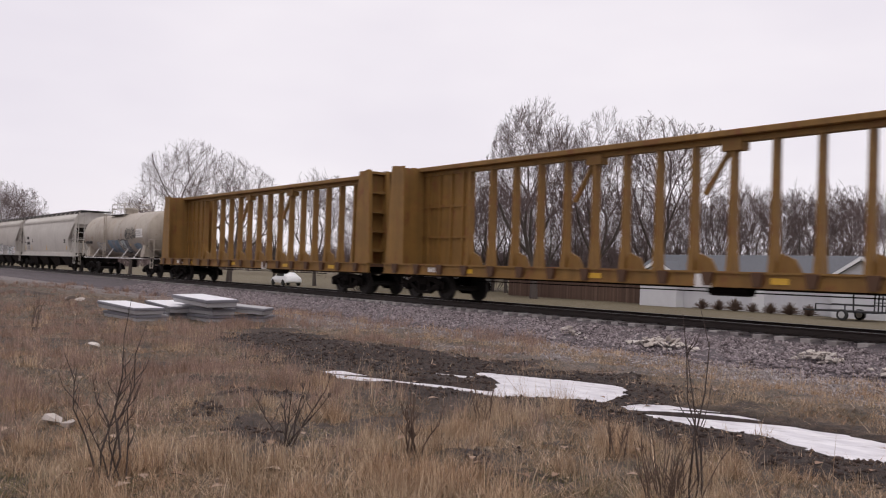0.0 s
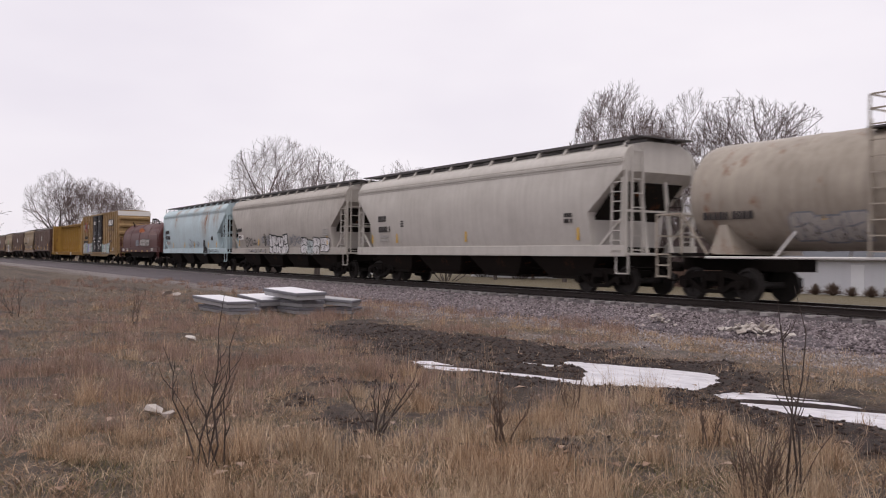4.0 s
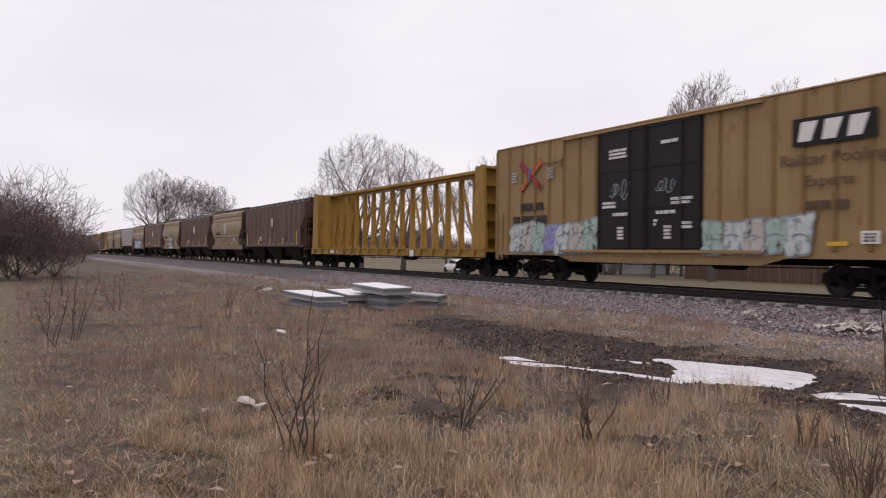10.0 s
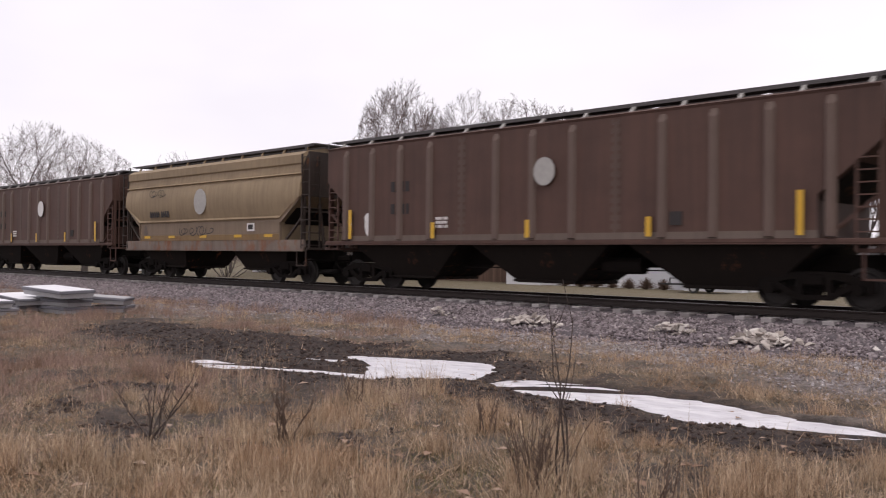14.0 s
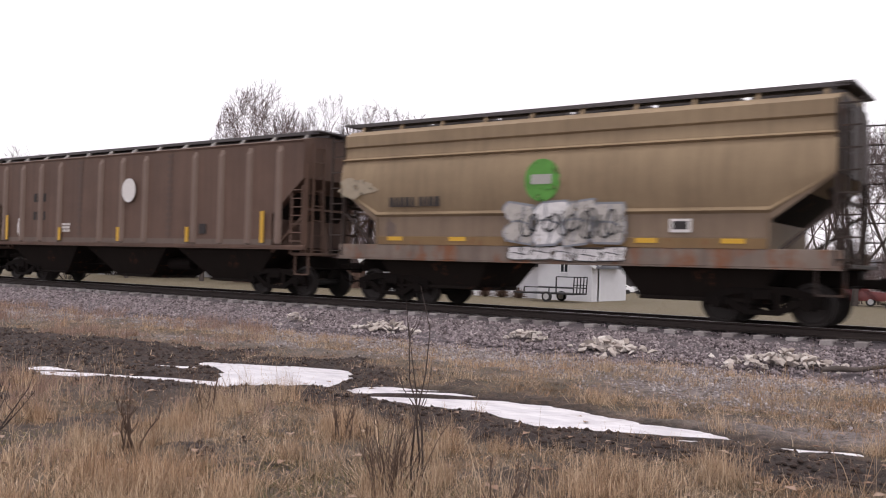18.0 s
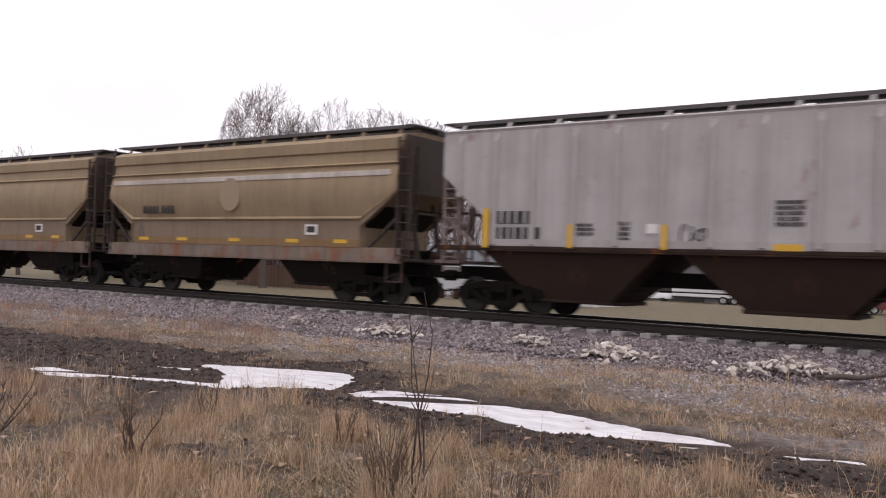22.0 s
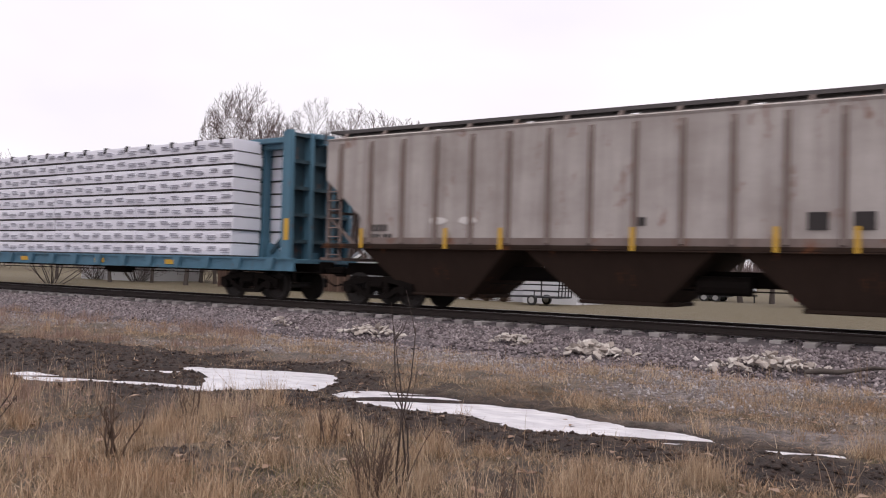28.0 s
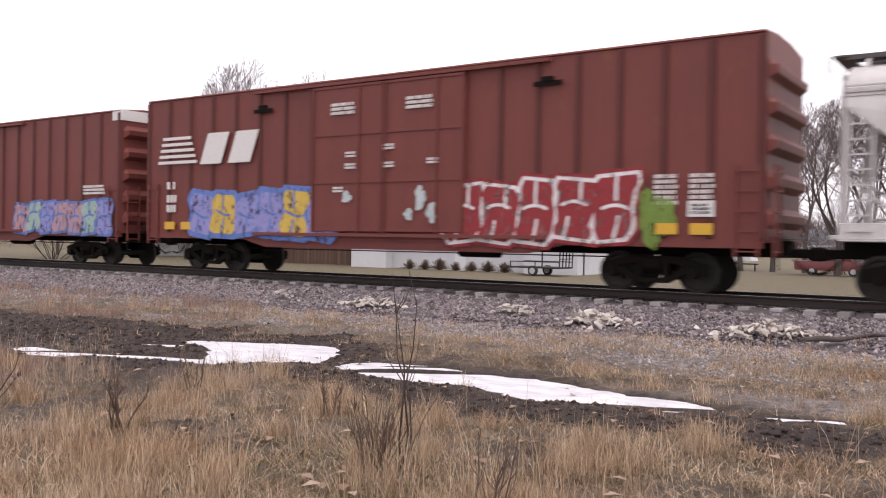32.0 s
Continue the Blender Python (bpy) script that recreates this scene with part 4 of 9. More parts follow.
        for y in (-1, 1):
            part("side_wing", shared("cb_wing_%s_%.2f_%.2f_%d" % (colour.name, top, reach, y), lambda: Geo().loft([[(-reach, y * 1.33, deck), (foot - 0.02, y * 1.33, deck), (foot - 0.02, y * 1.27, deck), (-reach, y * 1.27, deck)], [(-reach + 0.12 * (reach > 0.1), y * 1.33, top - 0.04), (0.26, y * 1.33, top - 0.04), (0.26, y * 1.27, top - 0.04), (-reach + 0.12 * (reach > 0.1), y * 1.27, top - 0.04)]])), colour, bulk)
        if panels:
            sheet = part("end_panel", shared("cb_panel_%s" % colour.name, lambda: Geo().box(-panel, 0, -0.05, 0.05, deck, top - 0.2)), colour, car, at=pose(s * (half - 0.55), 0, 0, 0, 0, rot))
            for k in range(4):
                part("panel_rib", shared("cb_panel_rib_%s" % colour.name, lambda: Geo().box(-0.06, 0.06, -0.14, 0.14, deck + 0.01, top - 0.21)), colour, sheet, at=shift(-panel * (k + 0.5) / 4))
            for z in (2.2, 3.3):
                part("panel_bar", shared("cb_panel_bar_%s" % colour.name, lambda: Geo().box(-panel + 0.01, -0.01, -0.1, 0.1, -0.04, 0.04)), colour, sheet, at=shift(0, 0, z))
    running_gear(car, length - 1.0, length - 5.2)
    return car, half


# ---- tank car
def tank_car(centre, length, label):
    car = begin("tank_car", label, "tank car", centre)
    half = length / 2 - 1.75
    r, zc = 1.42, 2.72
    def shell():
        rings = []
        for x, k in ((-half - 0.45, 0.05), (-half - 0.42, 0.35), (-half - 0.3, 0.68), (-half - 0.1, 0.92), (-half, 0.985), (-half + 0.2, 1), (-0.04, 1), (0, 0.992), (0.04, 1), (half - 0.2, 1), (half, 0.985), (half + 0.1, 0.92), (half + 0.3, 0.68), (half + 0.42, 0.35), (half + 0.45, 0.05)):
            rings.append([(x, r * k * math.cos(a), zc + r * k * math.sin(a)) for a in np.linspace(0, 2 * math.pi, 41)[:-1]])
        return Geo().loft(rings)
    tank = part("tank", shell(), TANK, car, smooth=40)
    for x in (-half * 0.55, 1.0, half * 0.62):
        part("weld_band", Geo().loft([[(x + d, (r + q) * math.cos(a), zc + (r + q) * math.sin(a)) for a in np.linspace(0, 2 * math.pi, 41)[:-1]] for d, q in ((-0.05, 0.0), (-0.04, 0.012), (0.04, 0.012), (0.05, 0.0))], True, False), TANK, tank)
    part("manway", Geo().tube([(-0.75, 0, zc + r - 0.08), (-0.75, 0, zc + r + 0.28)], 0.42, 20).tube([(-0.75, 0, zc + r + 0.28), (-0.75, 0, zc + r + 0.36), (-0.75, 0, zc + r + 0.42)], [0.46, 0.40, 0.2], 20).tube([(-0.1, 0.1, zc + r - 0.1), (-0.1, 0.1, zc + r + 0.25)], 0.12, 10), TANK, car)
    g = Geo()
    for x in (-2.2, 0.45):
        for y in (-0.85, 0.85):
            g.beam((x, y, zc + r - 0.4), (x, y, zc + r + 0.62), 0.04)
    for z in (0.3, 0.62):
        for y in (-0.85, 0.85):
            g.beam((-2.2, y, zc + r + z), (0.45, y, zc + r + z), 0.035)
        for x in (-2.2, 0.45):
            g.beam((x, -0.85, zc + r + z), (x, 0.85, zc + r + z), 0.035)
    part("safety_rail", g, TANK, car)
    part("roof_platform", Geo().box(-2.2, 0.45, -0.95, -0.4, zc + r - 0.14, zc + r - 0.1), GRATE, car)
    part("side_ladder", ladder_geo(1.15, 4.1, 0.45, 9), TANK, car, at=pose(-1.55, -r - 0.06, 0))
    hs = length / 2 - 0.55
    for s in (-1, 1):
        part("saddle", Geo().loft([[(s * (hs - 2.2) - 0.4, -1.35, 1.2), (s * (hs - 2.2) + 0.4, -1.35, 1.2), (s * (hs - 2.2) + 0.4, 1.35, 1.2), (s * (hs - 2.2) - 0.4, 1.35, 1.2)], [(s * (hs - 2.2) - 0.12, -1.3, 1.95), (s * (hs - 2.2) + 0.12, -1.3, 1.95), (s * (hs - 2.2) + 0.12, 1.3, 1.95), (s * (hs - 2.2) - 0.12, 1.3, 1.95)]]), TANK, car)
        part("end_platform", Geo().box(s * hs, s * (hs - 1.9), -1.4, 1.4, 1.16, 1.24), SOOT, car)
        g = Geo()
        for y in (-1.4, 1.4):
            g.beam((s * hs, y, 1.2), (s * hs, y, 2.3), 0.045)
            g.beam((s * (hs - 0.9), y, 1.2), (s * (hs - 0.9), y, 2.3), 0.045)
            g.beam((s * hs, y, 2.28), (s * (hs - 0.9), y, 2.28), 0.045)
            g.beam((s * (hs - 0.9), y, 2.28), (s * (hs - 1.8), y, 1.2), 0.045)
        for z in (1.7, 2.28):
            g.beam((s * hs, -1.4, z), (s * hs, 1.4, z), 0.045)
        for z in (0.6, 0.9, 1.2):
            g.beam((s * (hs - 0.05), -1.42, z), (s * (hs - 0.5), -1.42, z), 0.04)
        g.beam((s * (hs - 0.05), -1.42, 0.55), (s * (hs - 0.05), -1.42, 1.2), 0.04)
        g.beam((s * (hs - 0.5), -1.42, 0.55), (s * (hs - 0.5), -1.42, 1.2), 0.04)
        part("end_railing", g, TANK, car)
    for side in (-1, 1):
        part("handrail", Geo().tube([(-hs + 1.8, side * 1.47, 1.12), (hs - 1.8, side * 1.47, 1.12)], 0.032, 6), STENCIL, car)
        for x in (-4.2, -1.0, 2.2, 4.6):
            part("rail_strut", Geo().beam((x, side * 1.47, 1.12), (x + 0.35, side * 1.15, 1.75), 0.05), STENCIL, car)
    part("bottom_outlet", Geo().tube([(0.3, 0, 1.4), (0.3, 0, 0.55)], 0.16, 10).box(-0.1, 0.7, -0.3, 0.3, 1.05, 1.25), SOOT, car)
    running_gear(car, length - 1.0, length - 4.4, False)
    return car


# ---- covered coil car
def coil_car(centre, length, label):
    car = begin("coil_car", label, "coil car", centre)
    half = length / 2 - 0.6
    part("side_sill", Geo().prism([(-half, 1.6), (half, 1.6), (half, 1.22), (-half, 1.22)], -1.42, 1.42), OXIDE, car)
    part("belly", Geo().prism([(half - 2.6, 1.22), (half - 3.4, 0.8), (-half + 3.4, 0.8), (-half + 2.6, 1.22)], -1.15, 1.15), SOOT, car)
    part("sill_cap", Geo().box(-half, half, -1.5, 1.5, 1.58, 1.66, 0.01), OXIDE, car)
    def hood():
        sec = [(1.40, 1.56), (1.42, 2.1)] + [(1.42 * math.cos(a) ** 0.72 if math.cos(a) > 0 else 0, 2.1 + 1.62 * math.sin(a)) for a in np.linspace(0.12, 1.5708, 10)]
        ring = [(-y, z) for y, z in sec] + [(y, z) for y, z in reversed(sec[:-1])]
        return Geo().loft([[(x, y * k, 1.56 + (z - 1.56) * (0.9 + 0.1 * k)) for y, z in ring] for x, k in ((-half + 0.5, 0.93), (-half + 0.62, 1), (-0.03, 1), (0, 0.985), (0.03, 1), (half - 0.62, 1), (half - 0.5, 0.93))])
    h = part("hood", hood(), OXIDE, car, smooth=30)
    for x in (-half + 0.9, -half * 0.45, 0, half * 0.45, half - 0.9):
        g = Geo()
        pts = [(x, -1.445, 1.6)] + [(x, -(1.445 * math.cos(a) ** 0.72), 2.1 + 1.645 * math.sin(a)) for a in np.linspace(0.12, 1.5, 9)]
        g.tube(pts, 0.014, 5)
        part("hood_band", g, OXIDE, h)
    for x in (-0.35, 0.35):
        part("lifting_bracket", Geo().tube([(x - 0.3, -0.12, 3.68), (x - 0.28, -0.12, 4.05), (x, -0.12, 4.15), (x + 0.28, -0.12, 4.05), (x + 0.3, -0.12, 3.68)], 0.06, 6), SOOT, car)
    for x in (-half * 0.62, half * 0.62):
        part("guide_post", Geo().beam((x, -0.75, 3.5), (x, -0.95, 3.95), 0.12, 0.08).beam((x, 0.75, 3.5), (x, 0.95, 3.95), 0.12, 0.08), SOOT, car)
    part("roof_rail", Geo().beam((-half * 0.66, -0.72, 3.78), (half * 0.66, -0.72, 3.78), 0.05).beam((-half * 0.66, -0.72, 3.78), (-half * 0.62, -0.95, 3.2), 0.05), OXIDE, car)
    for s in (-1, 1):
        part("end_railing", Geo().beam((s * half, -1.4, 1.5), (s * half, -1.4, 2.6), 0.05).beam((s * half, 1.4, 1.5), (s * half, 1.4, 2.6), 0.05).beam((s * half, -1.4, 2.58), (s * half, 1.4, 2.58), 0.05).beam((s * half, -1.4, 2.0), (s * half, 1.4, 2.0), 0.05), OXIDE, car)
        part("ladder", ladder_geo(0.7, 2.6, 0.44, 5), OXIDE, car, at=pose(s * (half - 0.3), -1.5, 0))
    bars(car, -half + 1.2, 1.42, 1.05, 0.24, 1, STENCIL, -1.425)
    bars(car, -half + 2.8, 1.43, 0.8, 0.2, 2, STENCIL, -1.425)
    bars(car, half - 2.6, 1.43, 0.7, 0.2, 2, STENCIL, -1.425)
    for x in (-4.6, -2.9, -1.2, 1.2, 3.1):
        part("reflector", Geo().box(x - 0.25, x + 0.25, -1.428, -1.41, 1.25, 1.35), REFLECT, car)
    running_gear(car, length - 1.0, length - 4.4)
    return car, half


# ---- bulkhead flat car with a tarped load
def bulkhead_flat(centre, length, label):
    car = begin("bulkhead_flatcar", label, "freight car", centre)
    half = length / 2 - 0.6
    part("deck", Geo().box(-half, half, -1.35, 1.35, 1.02, 1.14, 0.01), DECK_RUST, car)
    for side in (-1, 1):
        part("side_sill", shared("flat_sill", lambda: Geo().box(-half, half, -0.05, 0.05, 0.76, 1.16, 0.01).box(-half, half, -0.1, 0.08, 1.12, 1.17).box(-half, half, -0.1, 0.05, 0.74, 0.78)), FLAT_YELLOW, car, at=shift(0, side * 1.36))
        for i in range(15):
            part("stake_pocket", shared("flat_pocket", lambda: Geo().box(-0.1, 0.1, -0.07, 0.07, 0.8, 1.28)), DECK_RUST, car, at=shift(-half + 1.4 + i * (2 * half - 2.8) / 14, side * 1.44))
    for s in (-1, 1):
        rot = 0 if s > 0 else 180
        def head():
            return Geo().box(-0.08, 0.02, -1.23, 1.23, 1.1, 4.62, 0.01)
        bulk = part("bulkhead", shared("flat_head", head), FLAT_YELLOW, car, at=pose(s * (half - 0.75), 0, 0, 0, 0, rot))
        for y in (-1.28, 1.28):
            part("side_plate", shared("flat_side_plate", lambda: Geo().prism([(-0.1, 1.1), (0.72, 1.1), (0.72, 1.5), (0.34, 4.66), (-0.1, 4.66)], -0.05, 0.05)), FLAT_YELLOW, bulk, at=shift(0, y))
        for y in (-0.45, 0.45):
            part("bulkhead_post", shared("flat_post", lambda: Geo().prism([(0.02, 1.1), (0.6, 1.1), (0.28, 4.62), (0.02, 4.62)], -0.05, 0.05)), FLAT_YELLOW, bulk, at=shift(0, y))
        for z in (1.9, 2.8, 3.7, 4.58):
            part("crossbar", shared("flat_bar", lambda: Geo().box(0.022, 0.2, -1.22, 1.22, -0.04, 0.04)), FLAT_YELLOW, bulk, at=shift(0, 0, z))
        part("reflector", Geo().box(s * (half - 0.45) - 0.15, s * (half - 0.45) + 0.15, -1.345, -1.325, 1.75, 2.05), REFLECT, car)
    bars(car, 2.0, 0.97, 1.1, 0.2, 1, STENCIL, -1.415)
    bars(car, -2.5, 0.97, 0.9, 0.2, 1, STENCIL, -1.415)
    bars(car, 5.6, 0.95, 0.5, 0.3, 3, STENCIL, -1.415)
    running_gear(car, length - 1.0, length - 4.8)
    # the load under its tarpaulin: a lumpy ridge that tapers to its ends
    load = thing("tarped_load", "black tarpaulin lashed over a long lumpy load on a flat car", "cargo", at=pose(centre, TRACK_Y, RAIL + 1.14))
    lh = half - 1.25
    rings = []
    for i in range(181):
        x = -lh + 2 * lh * i / 180
        e = min(1.0, (lh - abs(x)) / 1.9)
        sag = (x / 2.35 + 0.5) % 1.0 - 0.5
        h = (0.30 + 1.38 * e ** 0.55) * (1 - 0.07 * math.exp(-(sag * 2.35 / 0.22) ** 2)) + 0.06 * math.sin(x * 0.55 + 1)
        ring = []
        for k in range(25):
            a = math.pi * k / 24
            wv = 1 + 0.05 * noise.noise((x * 0.9 + k * 0.16, k * 0.22, 3)) + 0.04 * noise.noise((x * 2.4 - k * 0.42, k * 0.3, 8)) + 0.018 * noise.noise((x * 6.0 + k * 0.5, k * 0.8, 5))
            yy = 1.27 * math.copysign(abs(math.cos(a)) ** 0.5, math.cos(a)) * (0.80 + 0.20 * e)
            zz = h * (math.sin(a) ** 0.55)
            ring.append((x, yy * wv, max(0.0, zz * wv)))
        rings.append(ring)
    part("tarpaulin", Geo().loft(rings, True, True), TARP, load, smooth=35)
    for i in range(-3, 4):
        x = i * 2.35
        part("lashing", Geo().tube([(x, -1.36, 0.0), (x, -1.33, 0.9), (x, -1.05, 1.62), (x, 0, 1.80), (x, 1.05, 1.62), (x, 1.36, 0.0)], 0.015, 5), SOOT, load)
    LOADS.append((load, centre, pose(0, TRACK_Y, RAIL + 1.14)))
    return car, half
# ---------------------------------------------------------------- the train, from the head down
def along(t):
    """Metres that the train has run at t seconds, from its place at 16 s."""
    u = t - 16.0
    return 13.0024 * u + 0.25539 * u * u / 16.0


JOINTS = (200.4, 176.5, 152.94, 135.7, 117.15, 99.3, 82.3, 66.4, 45.74, 21.0, 2.9, -10.97, -28.83, -42.5, -60.33, -74.03, -91.86, -105.5, -119.0, -135.5, -157.1, -174.8, -198.6, -215.9, -236.0, -256.1)


def slot(k):
    """Centre and coupled length of the k-th car, counted from one."""
    a, b = JOINTS[k - 1], JOINTS[k]
    return (a + b) / 2, a - b


def slide(car, dx, names=("stencil", "graffiti", "emblem", "painted_disc", "paint_patch", "placard", "reflector")):
    """Sets the markings of a car farther along its side."""
    for ob in car.children:
        if ob.name.split(".")[0] in names:
            ob.matrix_basis = shift(dx) @ ob.matrix_basis


def train():
    for k in (1, 2):
        c, n = slot(k)
        car, half = centerbeam(c, n, "empty yellow centre-beam flat car with rusty stake sill", YELLOW, DECK_RUST, 15)
        bars(car, -half + 3.2, 1.02, 0.9, 0.16, 1, STENCIL, -1.395)
        part("placard", Geo().box(2.3, 2.75, -1.45, -1.42, 0.82, 1.14), STENCIL, car)
        for x in (-6.5, -1.0, 4.5, 8.5):
            part("reflector", Geo().box(x - 0.22, x + 0.22, -1.396, -1.37, 0.94, 1.08), REFLECT, car)
    c, n = slot(3)
    car = tank_car(c, n, "cream tank car streaked with grime and sprayed lettering")
    part("placard", Geo().box(4.75, 5.85, -1.436, -1.38, 2.42, 2.95), STENCIL, car)
    bars(car, 5.3, 2.68, 0.95, 0.34, 3, PALE_DISC, -1.438)
    graffiti(car, 2.5, 4.65, 2.3, 3.1, tank_side, 4, [SPRAY["black"]], SPRAY["grey"], 5, 0.12)
    graffiti(car, -1.3, 0.95, 1.5, 2.28, tank_side, 3, [SPRAY["steel"], SPRAY["grey"]], SPRAY["steel"], 8, 0.16)
    graffiti(car, 0.95, 2.95, 1.45, 2.36, tank_side, 3, [SPRAY["haze"], SPRAY["pale"], SPRAY["grey"]], SPRAY["black"], 9, 0.16)
    graffiti(car, 3.9, 5.3, 1.7, 2.08, tank_side, 3, [SPRAY["steel"]], SPRAY["grey"], 10, 0.2)
    graffiti(car, -4.0, -1.95, 1.5, 2.18, tank_side, 3, [SPRAY["haze"]], SPRAY["grey"], 12, 0.16)
    bars(car, -5.55, 2.2, 1.85, 0.24, 1, STENCIL_DARK, -1.345)
    for x, z in ((6.0, 1.75), (-3.0, 2.0), (-0.1, 2.05), (3.1, 1.95)):
        part("reflector", Geo().box(x - 0.07, x + 0.07, tank_side(z) - 0.03, tank_side(z) + 0.04, z, z + 0.5), REFLECT, car)
    c, n = slot(4)
    car, half = hopper(c, n, "pale warm grey covered hopper with smooth bulging sides", PALE_GREY, "flow", bays=4, deep=0.5)
    bars(car, -6.0, 2.65, 0.75, 0.25, 1, STENCIL_DARK, -1.600)
    bars(car, -5.85, 2.20, 1.05, 0.24, 1, STENCIL_DARK, -1.575, seed=3)
    bars(car, -5.9, 1.82, 0.8, 0.26, 2, PALE_DISC, -1.53, seed=4)
    bars(car, -4.3, 2.4, 0.2, 0.24, 3, STENCIL_DARK, -1.59, seed=5)
    bars(car, half - 2.3, 2.3, 0.4, 0.3, 2, STENCIL_DARK, -1.58)
    reflectors(car, (-4.85, 0.4, half - 1.9, -half + 1.5), 1.62, -1.51, 0.42, 0.1)
    c, n = slot(5)
    car, half = hopper(c, n, "grey covered hopper with black and white graffiti along its sill", WHITE_GREY, "flow", bays=4, deep=0.5)
    graffiti(car, -1.5, 1.2, 1.15, 2.15, flow_side, 4, [SPRAY["white"]], SPRAY["black"], 11, 0.2)
    graffiti(car, 3.0, 5.4, 1.12, 1.95, flow_side, 3, [SPRAY["white"], SPRAY["pale"]], SPRAY["black"], 14, 0.2)
    graffiti(car, 5.5, 6.5, 1.25, 2.0, flow_side, 1, [SPRAY["white"]], SPRAY["black"], 15, 0.14)
    graffiti(car, -5.6, -3.6, 1.5, 2.15, flow_side, 3, [SPRAY["black"]], SPRAY["black"], 17, 0.12)
    graffiti(car, -2.75, -1.6, 1.5, 2.3, flow_side, 3, [SPRAY["grey"], SPRAY["black"]], SPRAY["black"], 18, 0.12)
    graffiti(car, -5.2, -2.0, 1.18, 1.42, flow_side, 8, [SPRAY["grey"], SPRAY["black"]], SPRAY["black"], 19, 0.12)
    graffiti(car, 1.4, 3.0, 1.5, 2.2, flow_side, 3, [SPRAY["grey"]], SPRAY["black"], 20, 0.12)
    part("number_panel", Geo().box(-6.72, -5.9, -1.58, -1.52, 1.98, 2.25), STENCIL, car)
    bars(car, -6.3, 2.12, 0.66, 0.16, 1, STENCIL_DARK, -1.583)
    bars(car, -6.35, 2.55, 0.8, 0.2, 1, STENCIL_DARK, -1.595)
    bars(car, 6.2, 2.2, 0.7, 0.3, 3, PALE_DISC, -1.572)
    reflectors(car, (-half + 1.5, half - 1.9, -3.3), 1.6, -1.51, 0.5, 0.09)
    c, n = slot(6)
    car, half = hopper(c, n, "pale blue covered hopper with rust runs from its roof", PALE_BLUE, "flow", bays=4, deep=0.5)
    bars(car, -5.95, 2.72, 1.0, 0.27, 1, STENCIL_DARK, -1.602)
    bars(car, -5.88, 2.30, 1.1, 0.27, 1, STENCIL_DARK, -1.585, seed=2)
    bars(car, -5.9, 1.9, 0.9, 0.22, 2, PALE_DISC, -1.54, seed=6)
    blob(car, "graffiti", 3.55, 1.28, 1.0, 0.62, -1.485, SPRAY["black"], 21, 0.12)
    blob(car, "graffiti", 3.38, 1.75, 0.42, 0.75, -1.52, SPRAY["black"], 22, 0.15)
    graffiti(car, 4.2, 6.6, 1.17, 1.42, flow_side, 6, [SPRAY["black"]], SPRAY["grey"], 23, 0.12)
    graffiti(car, -0.3, 1.2, 1.5, 2.15, flow_side, 2, [SPRAY["grey"]], SPRAY["pale"], 24, 0.09)
    graffiti(car, 1.5, 2.15, 1.6, 2.0, flow_side, 2, [SPRAY["grey"]], SPRAY["pale"], 25, 0.1)
    part("data_plate", Geo().box(5.1, 5.4, -1.57, -1.53, 2.0, 2.25), STENCIL_DARK, car)
    reflectors(car, (-4.7, -1.5, 1.0, 4.28, half - 1.7), 1.52, -1.50, 0.48, 0.09)
    c, n = slot(7)
    car, half = coil_car(c, n, "oxide red coil car with a long rounded hood")
    blob(car, "graffiti", 0.4, 3.02, 1.9, 0.5, -1.27, SPRAY["orange"], 31, 0.12)
    graffiti(car, 0.55, 3.95, 1.72, 2.3, coil_side, 5, [SPRAY["haze"]], SPRAY["black"], 33, 0.2)
    blob(car, "graffiti", 4.6, 2.75, 2.6, 0.5, -1.36, worn_spray("thin_pale_wash", (0.24, 0.15, 0.14)), 35, 0.35)
    graffiti(car, -1.0, 0.05, 1.75, 2.25, coil_side, 2, [SPRAY["grey"]], SPRAY["grey"], 34, 0.14)
    c, n = slot(8)
    car, half, y = boxcar(c, n, "buff yellow boxcar with black double doors and graffiti below", BUFF, BUFF, BLACK, -0.19, 4.86, 5.12, 20, centres=14.2)
    part("logo_panel", Geo().box(5.45, 7.85, y - 0.085, y - 0.07, 3.74, 4.42), BLACK, car)
    for k in range(3):
        part("logo_shape", Geo().prism([(5.62 + k * 0.72, 3.84), (6.02 + k * 0.72, 3.84), (6.22 + k * 0.72, 4.32), (5.72 + k * 0.72, 4.32)], y - 0.095, y - 0.085), STENCIL, car)
    part("end_cap", Geo().box(half - 0.1, half + 0.06, y - 0.01, -y + 0.01, 4.72, 5.16), STENCIL, car)
    words(car, "Railcar Pooling", 5.07, 3.17, 3.1, 0.38, y - 0.072, BROWN_INK)
    words(car, "Experts", 5.85, 2.64, 1.4, 0.36, y - 0.072, BROWN_INK)
    bars(car, 6.5, 2.27, 1.3, 0.22, 1, BROWN_INK, y - 0.07)
    part("emblem", Geo().beam((-7.7, y - 0.075, 3.42), (-6.2, y - 0.075, 4.46), 0.02, 0.2), SPRAY["orange"], car)
    part("emblem", Geo().beam((-6.2, y - 0.08, 3.42), (-7.7, y - 0.08, 4.46), 0.02, 0.2), SPRAY["red"], car)
    part("emblem", Geo().beam((-6.95, y - 0.086, 3.7), (-6.95, y - 0.086, 4.2), 0.02, 0.12), SPRAY["blue"], car)
    for x in (-8.15, -5.6):
        bars(car, x, 3.95, 0.4, 0.4, 4, PALE_DISC, y - 0.07)
